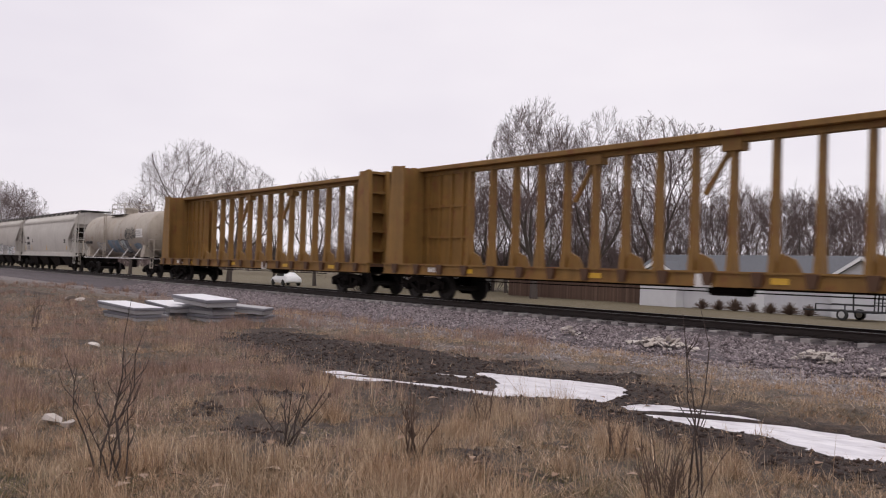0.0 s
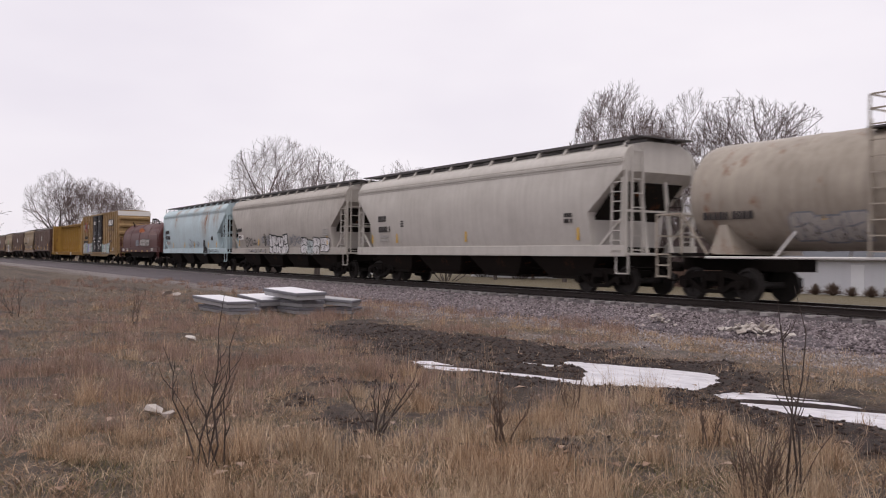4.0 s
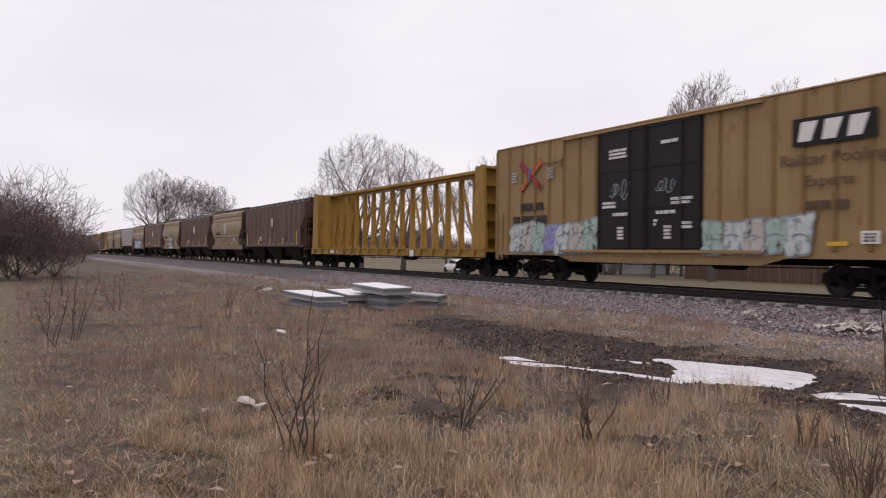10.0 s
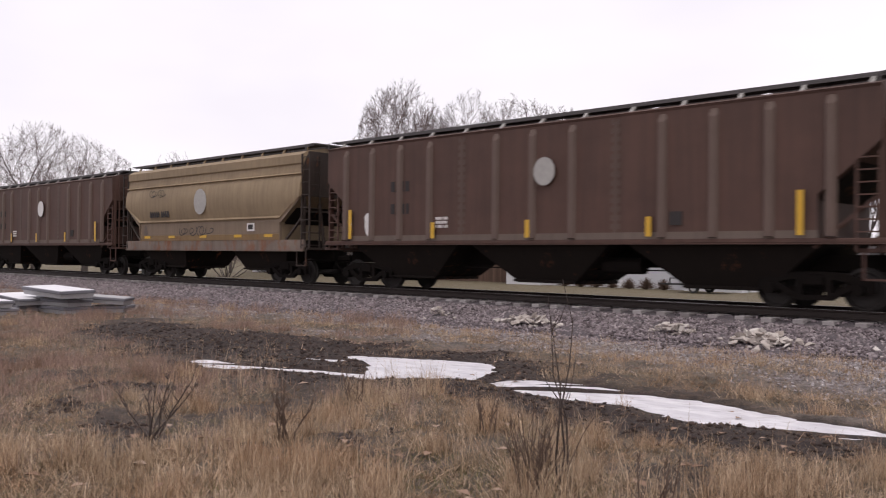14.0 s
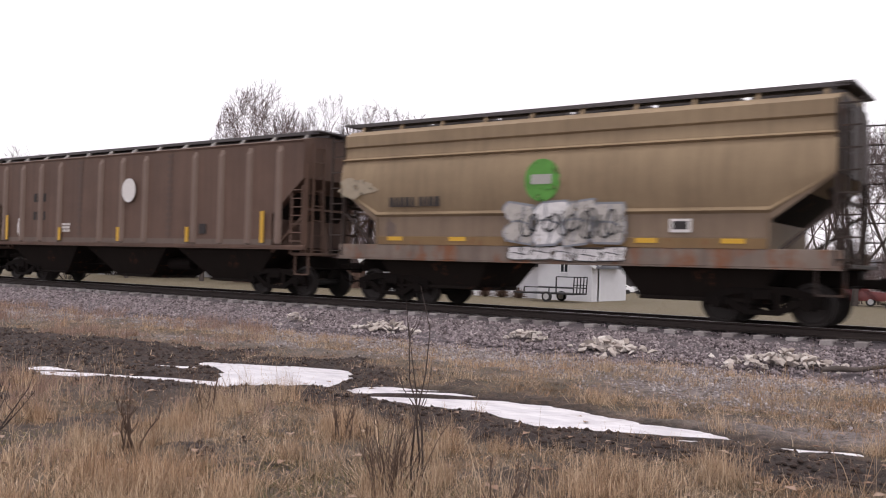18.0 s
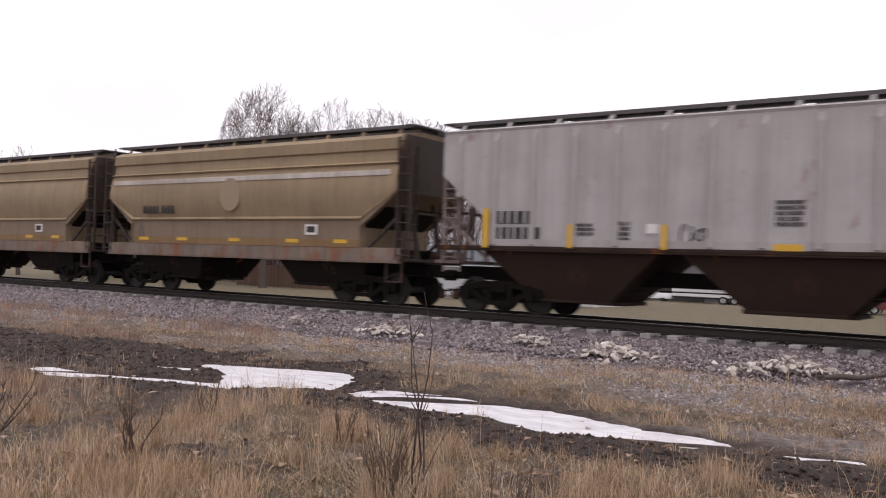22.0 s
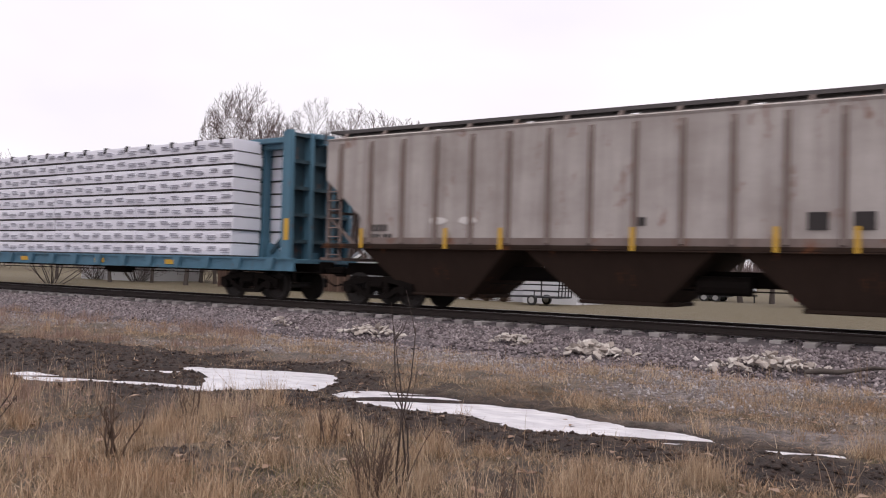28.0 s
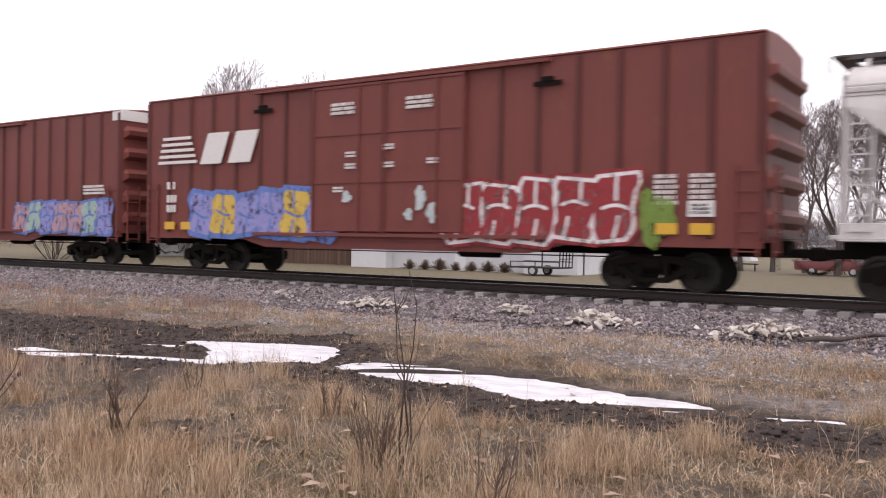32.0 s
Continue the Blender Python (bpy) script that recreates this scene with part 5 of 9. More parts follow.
    bars(car, -6.8, 2.78, 1.7, 0.27, 1, STENCIL_DARK, y - 0.07)
    bars(car, -6.95, 2.3, 2.5, 0.27, 1, STENCIL_DARK, y - 0.07, seed=4)
    part("hatch_box", Geo().box(-6.0, -4.9, y - 0.1, y - 0.06, 4.3, 4.36).box(-4.95, -4.85, y - 0.12, y - 0.06, 4.1, 4.4), RIBS[BUFF.name], car)
    for x, w, z, k in ((-1.55, 0.9, 4.25, 3), (0.95, 0.8, 4.4, 1), (-2.0, 0.7, 2.62, 2), (-1.35, 0.9, 2.3, 1), (1.45, 0.9, 2.62, 2), (0.8, 0.9, 2.3, 1), (-1.4, 0.3, 1.7, 4), (0.85, 0.3, 1.7, 4), (1.7, 0.4, 1.9, 2), (0.3, 0.15, 2.0, 2)):
        bars(car, x, z, w, 0.1 * k, k, STENCIL, y - 0.13, seed=int(x * 10) + 40)
    for x in (-1.5, 0.75):
        graffiti(car, x - 0.4, x + 0.5, 2.7, 3.5, y - 0.127, 2, [SPRAY["grey"]], SPRAY["grey"], 47 + int(x), 0.06)
    graffiti(car, -8.4, -2.75, 1.02, 2.2, y - 0.068, 7, [SPRAY["pale"], SPRAY["haze"], SPRAY["mint"], SPRAY["violet"]], SPRAY["grey"], 51, 0.16)
    graffiti(car, 2.3, 6.1, 1.02, 2.05, y - 0.068, 5, [SPRAY["mint"], SPRAY["pale"], SPRAY["haze"]], SPRAY["grey"], 52, 0.16)
    part("placard", Geo().box(7.45, 7.95, y - 0.085, y - 0.07, 1.32, 1.62), STENCIL, car)
    bars(car, 7.7, 1.47, 0.34, 0.2, 3, STENCIL_DARK, y - 0.087)
    part("reflector", Geo().box(6.5, 7.1, y - 0.085, y - 0.07, 1.28, 1.38), REFLECT, car)
    c, n = slot(9)
    car, half = centerbeam(c, n, "empty bright yellow centre-beam flat car with diagonal braces", YELLOW_BRIGHT, YELLOW_BRIGHT, 17, True, False)
    bars(car, -half + 4.6, 1.02, 1.5, 0.2, 1, STENCIL, -1.395)
    part("placard", Geo().box(4.3, 4.75, -1.45, -1.42, 0.82, 1.14), STENCIL, car)
    # the unit of brown and gold hoppers
    brown = "brown ribbed covered hopper with a pale disc on its side"
    for k, r, col in ((10, 0.33, PALE_DISC), (12, 0.36, STENCIL), (14, 0.36, STENCIL)):
        c, n = slot(k)
        car, half = hopper(c, n, brown, BROWN if k == 14 else BROWN_DEEP, "ribbed")
        disc(car, 0.42, 3.15, r, -1.58, col)
        reflectors(car, (-3.5, -0.1, 3.4), 1.5, -1.585, 0.45, 0.14)
        reflectors(car, (-half + 1.22, half - 1.5), 1.5, -1.59, 0.9, 0.14)
        bars(car, -4.9, 2.7, 0.85, 0.95, 2, STENCIL_DARK, -1.51, gap=1.2)
        blob(car, "paint_patch", -half + 2.0, 1.95, 0.35, 0.8, -1.505, STENCIL, 60 + k, 0.2)
        part("data_plate", Geo().box(3.9, 4.2, -1.53, -1.49, 1.75, 2.05), STENCIL_DARK, car)
        bars(car, -3.2, 1.95, 0.5, 0.3, 3, STENCIL, -1.51)
    gold = "gold tan covered hopper with curved sides and a dirty sill"
    for k in (11, 13, 15, 17, 18):
        c, n = slot(k)
        car, half = hopper(c, n, gold, GOLD, "gold", bays=2, deep=0.5)
        bars(car, -4.05, 2.57, 1.75, 0.24, 1, STENCIL_DARK, -1.545)
        part("data_plate", Geo().box(half - 3.2, half - 2.75, -1.49, -1.45, 1.82, 2.1), STENCIL, car)
        part("data_grid", Geo().box(half - 3.13, half - 2.82, -1.494, -1.49, 1.88, 2.05), STENCIL_DARK, car)
        for x in (-half + 1.8, -2.4, 0.0, 2.4, half - 1.9):
            part("reflector", shared("wide_reflector", lambda: Geo().box(-0.24, 0.24, -0.008, 0.008, 1.60, 1.70)), REFLECT, car, at=shift(x, -1.47))
        blob(car, "paint_patch", -half + 1.65, 1.9, 0.32, 0.42, -1.468, DUST, k, 0.3)
        part("lower_panel", shared("gold_lower_panel_%.1f" % n, lambda: Geo().box(-half + 1.25, half - 1.25, -1.466, -1.44, 1.72, 2.20)), GOLD_LOW, car)
        part("sill_line", shared("gold_line_%.1f" % n, lambda: Geo().box(-half + 1.25, half - 1.25, -1.468, -1.43, 1.50, 1.70)), GOLD_LINE, car)
        if k in (15, 17):
            part("scuffed_stripe", Geo().box(-half + 0.2, half - 0.2, -1.556, -1.50, 3.38, 3.52), SCUFF, car)
        if k == 13:
            disc(car, -0.52, 2.99, 0.45, -1.575, SPRAY["brightgreen"])
            part("emblem", Geo().prism([(-0.1, 3.0), (0.06, 2.84), (0.06, 3.16)], -1.590, -1.578), GOLD, car)
            part("emblem", Geo().box(-0.8, -0.28, -1.595, -1.58, 2.9, 3.12), PALE_DISC, car)
            blob(car, "paint_patch", -5.6, 2.95, 1.2, 0.5, -1.572, worn_spray("thin_cream_wash", (0.36, 0.30, 0.22)), 73, 0.3)
            graffiti(car, -1.45, 1.5, 1.52, 2.5, -1.555, 4, [SPRAY["haze"], SPRAY["white"], SPRAY["haze"]], SPRAY["grey"], 71, 0.14)
            graffiti(car, -1.0, 1.4, 1.6, 2.4, -1.60, 5, [SPRAY["black"]], SPRAY["black"], 74, 0.07)
            graffiti(car, -1.4, 1.5, 1.18, 1.5, -1.485, 5, [SPRAY["white"]], SPRAY["black"], 72, 0.2)
        else:
            disc(car, {11: -0.92, 15: -0.5, 17: -0.76, 18: -0.84}[k], 2.98, 0.45, -1.578, FAINT_DISC if k == 17 else PALE_DISC)
        if k == 15:
            graffiti(car, -3.7, -1.15, 1.2, 2.35, -1.535, 3, [SPRAY["white"], SPRAY["pale"]], SPRAY["blue"], 75, 0.22)
            graffiti(car, -0.85, 2.6, 1.2, 2.38, -1.535, 5, [SPRAY["white"], SPRAY["pale"]], SPRAY["blue"], 78, 0.22)
        if k == 11:
            graffiti(car, -2.6, 0.0, 1.62, 2.1, -1.475, 4, [SPRAY["black"]], GOLD, 76, 0.08)
            graffiti(car, -4.9, -3.6, 3.2, 3.6, -1.57, 2, [SPRAY["black"]], GOLD, 77, 0.08)
        slide(car, {11: 0.85, 13: 0.465, 15: 0.38, 17: 0.63, 18: 0.75}[k], ("stencil", "graffiti", "emblem", "painted_disc"))
    c, n = slot(16)
    car, half = hopper(c, n, "light grey ribbed covered hopper with dark outlet bays", GREY, "ribbed", low=1.57)
    bars(car, -6.4, 2.27, 1.15, 0.3, 1, STENCIL_DARK, -1.51)
    bars(car, -6.2, 1.9, 1.5, 0.28, 1, STENCIL_DARK, -1.51, seed=3)
    bars(car, -4.62, 2.0, 0.42, 0.26, 3, STENCIL_DARK, -1.51)
    bars(car, -3.75, 1.96, 0.42, 0.42, 4, STENCIL_DARK, -1.51, seed=5)
    bars(car, -0.3, 2.33, 0.55, 0.5, 5, STENCIL_DARK, -1.51, seed=6)
    bars(car, 4.75, 2.5, 0.62, 0.2, 3, STENCIL_DARK, -1.51, seed=7)
    bars(car, 6.23, 1.9, 0.4, 0.26, 2, STENCIL_DARK, -1.51, seed=8)
    graffiti(car, -2.5, -1.9, 1.62, 2.15, -1.505, 2, [SPRAY["black"]], GREY, 84, 0.1)
    graffiti(car, 3.0, 3.9, 1.62, 1.86, -1.505, 3, [SPRAY["black"]], GREY, 85, 0.1)
    graffiti(car, 3.9, 5.2, 1.62, 2.1, -1.505, 4, [SPRAY["violet"], SPRAY["black"]], GREY, 86, 0.12)
    part("placard", Geo().box(-3.19, -2.9, -1.52, -1.49, 1.92, 2.12), STENCIL, car)
    reflectors(car, (-4.95, -2.78, 2.1, 4.35), 1.58, -1.585, 0.52, 0.12)
    reflectors(car, (-7.15, half - 1.2), 1.56, -1.59, 0.92, 0.16)
    part("reflector", Geo().box(-0.6, -0.05, -1.53, -1.51, 1.6, 1.73), REFLECT, car)
    slide(car, 0.295)
    c, n = slot(19)
    c += 0.12
    car, half, y = boxcar(c, n, "rust-stained yellow boxcar with a black corrugated door", BUFF_RUSTY, BUFF_RUSTY, BLACK, -0.08, 3.07, 4.62, 16, corr=True, leaves=1)
    plug = part("plug_door", Geo().box(-3.36, -1.70, y - 0.10, y - 0.02, 1.05, 4.22, 0.015), BUFF_RUSTY, car)
    for z in (1.5, 2.2, 2.9, 3.55):
        part("door_bar", Geo().box(-3.34, -1.72, y - 0.14, y - 0.098, z, z + 0.08, 0.01), RIBS[BUFF_RUSTY.name], plug)
    for x in (-3.3, -2.5, -1.8):
        part("lock_rod", Geo().tube([(x, y - 0.15, 1.1), (x, y - 0.15, 4.15)], 0.03, 6), DECK_RUST, plug)
    for x, z, w, t in ((-7.55, 3.3, 0.24, 0.3), (-6.85, 3.3, 0.3, 0.3), (-6.25, 3.3, 0.3, 0.62), (-5.02, 3.28, 0.2, 0.4), (-5.02, 2.98, 0.32, 0.36), (-4.08, 2.98, 0.34, 0.3), (-3.05, 3.02, 0.34, 0.3)):
        part("logo_shape", Geo().prism([(x, z), (x + w * 0.75, z), (x + w, z + t), (x + w * 0.25, z + t)], y - (0.155 if -3.4 < x < -1.7 else 0.08), y - 0.065), STENCIL_DARK, car)
    part("logo_line", Geo().box(-7.4, -5.6, y - 0.08, y - 0.066, 3.02, 3.1), STENCIL_DARK, car)
    part("logo_line", Geo().box(-7.45, -7.38, y - 0.08, y - 0.066, 2.5, 3.02), STENCIL_DARK, car)
    part("logo_line", Geo().box(-6.2, -6.13, y - 0.08, y - 0.066, 2.75, 3.02), STENCIL_DARK, car)
    part("edge_post", Geo().box(-5.62, -5.28, y - 0.09, y - 0.05, 1.1, 4.0), paint("rust_run_strip", (0.34, 0.17, 0.07), (0.12, 0.055, 0.03), 0.7, 0.8), car)
    graffiti(car, -6.25, -3.4, 1.02, 1.82, y - 0.072, 3, [SPRAY["steel"], SPRAY["grey"], SPRAY["pale"]], SPRAY["grey"], 95, 0.14)
    part("placard", Geo().box(-2.36, -2.05, y - 0.17, y - 0.155, 2.75, 2.98), STENCIL, car)
    part("placard", Geo().box(-4.16, -3.85, y - 0.085, y - 0.07, 2.52, 2.76), STENCIL, car)
    part("placard", Geo().box(-4.28, -3.8, y - 0.085, y - 0.07, 1.92, 2.28), DECK_RUST, car)
    part("roof_edge", Geo().box(-half, half, y - 0.06, y + 0.02, 4.6, 4.68), DECK_RUST, car)
    part("emblem", Geo().beam((4.36, y - 0.075, 3.26), (4.94, y - 0.075, 3.66), 0.02, 0.18), SPRAY["pink"], car)
    part("emblem", Geo().beam((4.94, y - 0.08, 3.26), (4.36, y - 0.08, 3.66), 0.02, 0.18), SPRAY["violet"], car)
    for x in (3.75, 5.5):
        bars(car, x, 3.46, 0.5, 0.24, 2, STENCIL_DARK, y - 0.07)
    bars(car, -2.55, 3.9, 0.5, 0.22, 3, BROWN_INK, y - 0.105)
    bars(car, -6.5, 2.2, 0.8, 0.6, 3, BROWN_INK, y - 0.07)
    for x, z, w, t, m in ((5.42, 2.02, 0.32, 0.22, SPRAY["brightgreen"]), (5.78, 2.08, 0.3, 0.16, STENCIL_DARK), (5.6, 1.74, 0.52, 0.26, STENCIL), (5.6, 1.42, 0.42, 0.2, STENCIL)):
        part("placard", Geo().box(x - w / 2, x + w / 2, y - 0.085, y - 0.07, z - t / 2, z + t / 2), m, car)
    bars(car, 5.6, 1.74, 0.4, 0.16, 2, STENCIL_DARK, y - 0.087)
    for x, z, w in ((-1.2, 3.0, 0.55), (-1.15, 2.42, 0.7), (0.1, 2.85, 0.8), (-1.2, 1.25, 0.5)):
        bars(car, x, z, w, 0.12, 1, STENCIL, y - 0.14)
    graffiti(car, -0.6, 0.9, 1.5, 2.0, y - 0.135, 4, [SPRAY["haze"]], BLACK, 92, 0.1)
    graffiti(car, 2.5, 3.15, 2.5, 3.5, y - 0.068, 1, [SPRAY["black"]], BUFF_RUSTY, 93, 0.04)
    rnd = random.Random(94)
    for x, z, w, t in ((3.36, 1.95, 0.2, 0.6), (4.5, 1.5, 0.55, 0.9), (2.0, 1.35, 0.5, 0.4), (6.7, 1.45, 0.6, 0.35), (3.0, 1.25, 0.7, 0.25), (1.75, 1.7, 0.2, 0.5), (-2.6, 1.5, 0.9, 0.5), (-2.2, 2.3, 0.4, 0.35), (-7.0, 1.4, 0.4, 0.5), (6.2, 2.2, 0.35, 0.2), (4.9, 1.25, 0.4, 0.3)):
        blob(car, "rust_patch", x, z, w, t, y - (0.16 if -3.4 < x < -1.7 else 0.072), RUST_FLAKE, rnd.randint(0, 999), 0.45)
    c, n = slot(20)
    car, half = bulkhead_flat(c, n, "yellow bulkhead flat car with a rusting deck")
    c, n = slot(21)
    car, half = hopper(c, n, "dirty grey ribbed covered hopper with rust-brown seams", GREY_DIRTY, "ribbed", low=1.57)
    for x in (-4.5, -3.65):
        blob(car, "paint_patch", x, 2.18, 0.5, 0.18, -1.51, STENCIL, int(x), 0.1)
    reflectors(car, (-half + 1.3, -half + 3.9, -2.7, 0.5, 3.4, half - 3.3, half - 2.0), 1.5, -1.585, 0.5, 0.1)
    part("data_plate", Geo().box(0.6, 0.76, -1.52, -1.49, 2.03, 2.21), STENCIL_DARK, car)
    for x in (3.95, 4.75):
        part("data_plate", Geo().box(x, x + 0.37, -1.52, -1.49, 1.93, 2.27), STENCIL_DARK, car)
    bars(car, -half + 1.9, 1.9, 0.7, 0.4, 2, STENCIL_DARK, -1.51)
    c, n = slot(22)
    car, half = centerbeam(c, n, "blue centre-beam flat car stacked with white-wrapped lumber", BLUE, BLUE, 12, False, False, top=4.78, wing=1.5)
    for e in (-1, 1):
        part("end_post", shared("cb_end_post", lambda: Geo().box(-0.07, 0.07, -0.1, 0.1, 1.18, 4.6, 0.01)), BLUE_GRIMY, car, at=shift(e * 10.08))
        part("end_brace", shared("cb_end_brace_%d" % e, lambda: Geo().beam((e * 9.15, 0, 1.35), (e * 10.75, 0, 2.95), 0.12, 0.12)), BLUE_GRIMY, car)
    for x in (-7.4, -5.2, -1.8, 2.6, 6.2):
        part("reflector", Geo().box(x - 0.25, x + 0.25, -1.396, -1.37, 0.94, 1.08), REFLECT, car)
    part("reflector", Geo().box(half - 0.42, half - 0.24, -1.345, -1.325, 1.7, 2.3), REFLECT, car)
    part("reflector", Geo().box(-half + 0.1, -half + 0.2, -1.345, -1.325, 1.75, 2.2), REFLECT, car)
    x = -half + 1.0
    bars(car, x, 4.36, 0.95, 0.42, 3, PALE_DISC, -1.334)
    part("emblem", Geo().prism([(x - 0.16, 3.72), (x + 0.16, 3.72), (x + 0.06, 3.84), (x + 0.03, 4.04), (x - 0.06, 3.84)], -1.340, -1.328), STENCIL, car)
    bars(car, x, 3.56, 0.95, 0.16, 1, PALE_DISC, -1.334, seed=3)
    bars(car, x, 2.98, 0.9, 0.5, 4, PALE_DISC, -1.334, seed=4)
    bars(car, x - 0.25, 1.96, 0.45, 0.3, 2, PALE_DISC, -1.334, seed=5)
    lumber(c, half)
    c, n = slot(23)
    car, half = hopper(c, n, "white covered hopper with broad rust stains and black graffiti", WHITE_RUST, "flow", bays=3, deep=0.5)
    graffiti(car, 0.15, 2.85, 1.18, 2.1, flow_side, 4, [SPRAY["haze"], SPRAY["pale"]], SPRAY["black"], 151, 0.2)
    part("data_plate", Geo().box(4.58, 5.06, -1.56, -1.52, 1.72, 2.0), STENCIL_DARK, car)
    part("data_plate", Geo().box(half - 2.4, half - 2.1, -1.47, -1.44, 1.25, 1.35), STENCIL_DARK, car)
    bars(car, -half + 2.0, 2.35, 0.9, 0.2, 1, STENCIL_DARK, -1.57)
    reflectors(car, (-half + 3.4, half - 3.6), 1.65, -1.50, 0.45, 0.08)
    c, n = slot(24)
    car, half, y = boxcar(c, n, "red-brown boxcar with bright graffiti along its side", BOX_RED, BOX_RED, BOX_RED, 0.07, 4.87, 5.14, 19, centres=13.9)
    for i in range(5):
        part("logo_shape", Geo().box(-8.75 + 0.05 * i, -7.0 - 0.07 * i, y - 0.085, y - 0.07, 3.2 + i * 0.18, 3.29 + i * 0.18), STENCIL, car)
    for k in range(2):
        part("logo_shape", Geo().prism([(-6.85 + k * 1.2, 3.15), (-5.95 + k * 1.2, 3.15), (-5.6 + k * 1.2, 4.05), (-6.5 + k * 1.2, 4.05)], y - 0.085, y - 0.07), STENCIL, car)
    for z in (2.55, 2.15, 1.85):
        bars(car, -8.1, z, 0.5, 0.22, 1, STENCIL, y - 0.07, seed=int(z * 10))
    for x in (-8.2, -7.45, 7.43, 8.15):
        part("reflector", shared("box_reflector", lambda: Geo().box(-0.23, 0.23, -0.008, 0.008, 1.22, 1.45)), REFLECT, car, at=shift(x, y - 0.075))
    graffiti(car, -7.2, -1.6, 1.0, 2.35, y - 0.068, 6, [SPRAY["violet"], SPRAY["yellow"], SPRAY["violet"], SPRAY["violet"], SPRAY["yellow"]], SPRAY["blue"], 161, 0.16, SPRAY["blue"])
    graffiti(car, 2.0, 6.8, 1.0, 2.45, y - 0.068, 5, [SPRAY["red"]], SPRAY["white"], 165, 0.16, SPRAY["red"])
    for x, z, w, t, q in ((7.2, 1.55, 0.8, 1.1, 166), (6.7, 2.1, 0.5, 0.5, 168), (2.3, 1.2, 0.6, 0.4, 169)):
        blob(car, "graffiti", x, z, w, t, y - 0.068, SPRAY["green"], q, 0.3)
    for x, z, w, t, q in ((1.25, 2.05, 0.3, 0.6, 167), (0.9, 1.65, 0.25, 0.3, 170), (1.6, 1.7, 0.3, 0.5, 171), (-1.1, 2.1, 0.3, 0.3, 172)):
        blob(car, "graffiti", x, z, w, t, y - 0.14, SPRAY["pale"], q, 0.3)
    for x in (-1.25, 1.2):
        bars(car, x, 4.4, 0.85, 0.3, 3, STENCIL, y - 0.135)
    for x, z in ((-1.0, 3.2), (-1.0, 2.9), (0.25, 3.35), (0.25, 2.9), (1.6, 2.95), (-1.4, 2.3)):
        bars(car, x, z, 0.34, 0.14, 2, STENCIL, y - 0.135)
    for x in (7.4, 8.15):
        bars(car, x, 2.14, 0.5, 0.62, 6, STENCIL, y - 0.07)
    part("placard", Geo().box(7.87, 8.41, y - 0.085, y - 0.07, 1.58, 1.9), STENCIL, car)
    bars(car, 8.14, 1.74, 0.4, 0.2, 3, STENCIL_DARK, y - 0.087)
    for x in (-4.6, 4.3):
        part("hatch_box", Geo().box(x, x + 0.7, y - 0.1, y - 0.06, 4.5, 4.6).box(x + 0.2, x + 0.5, y - 0.12, y - 0.06, 4.6, 4.7), SOOT, car)
    c, n = slot(25)
    car, half, y = boxcar(c, n, "red-brown boxcar with a white roof edge and pink graffiti", BOX_RED, BOX_RED, BOX_RED, -0.5, 4.6, 5.0, 19, centres=13.9)
    part("end_cap", Geo().box(half - 0.4, half + 0.06, y - 0.03, -y + 0.03, 4.72, 5.06), STENCIL, car)
    graffiti(car, half - 6.0, half - 0.3, 1.05, 2.2, y - 0.068, 7, [SPRAY["pink"], SPRAY["mint"], SPRAY["violet"], SPRAY["pink"]], SPRAY["blue"], 171, 0.2)
    bars(car, half - 1.3, 2.5, 1.2, 0.3, 3, STENCIL, y - 0.07)


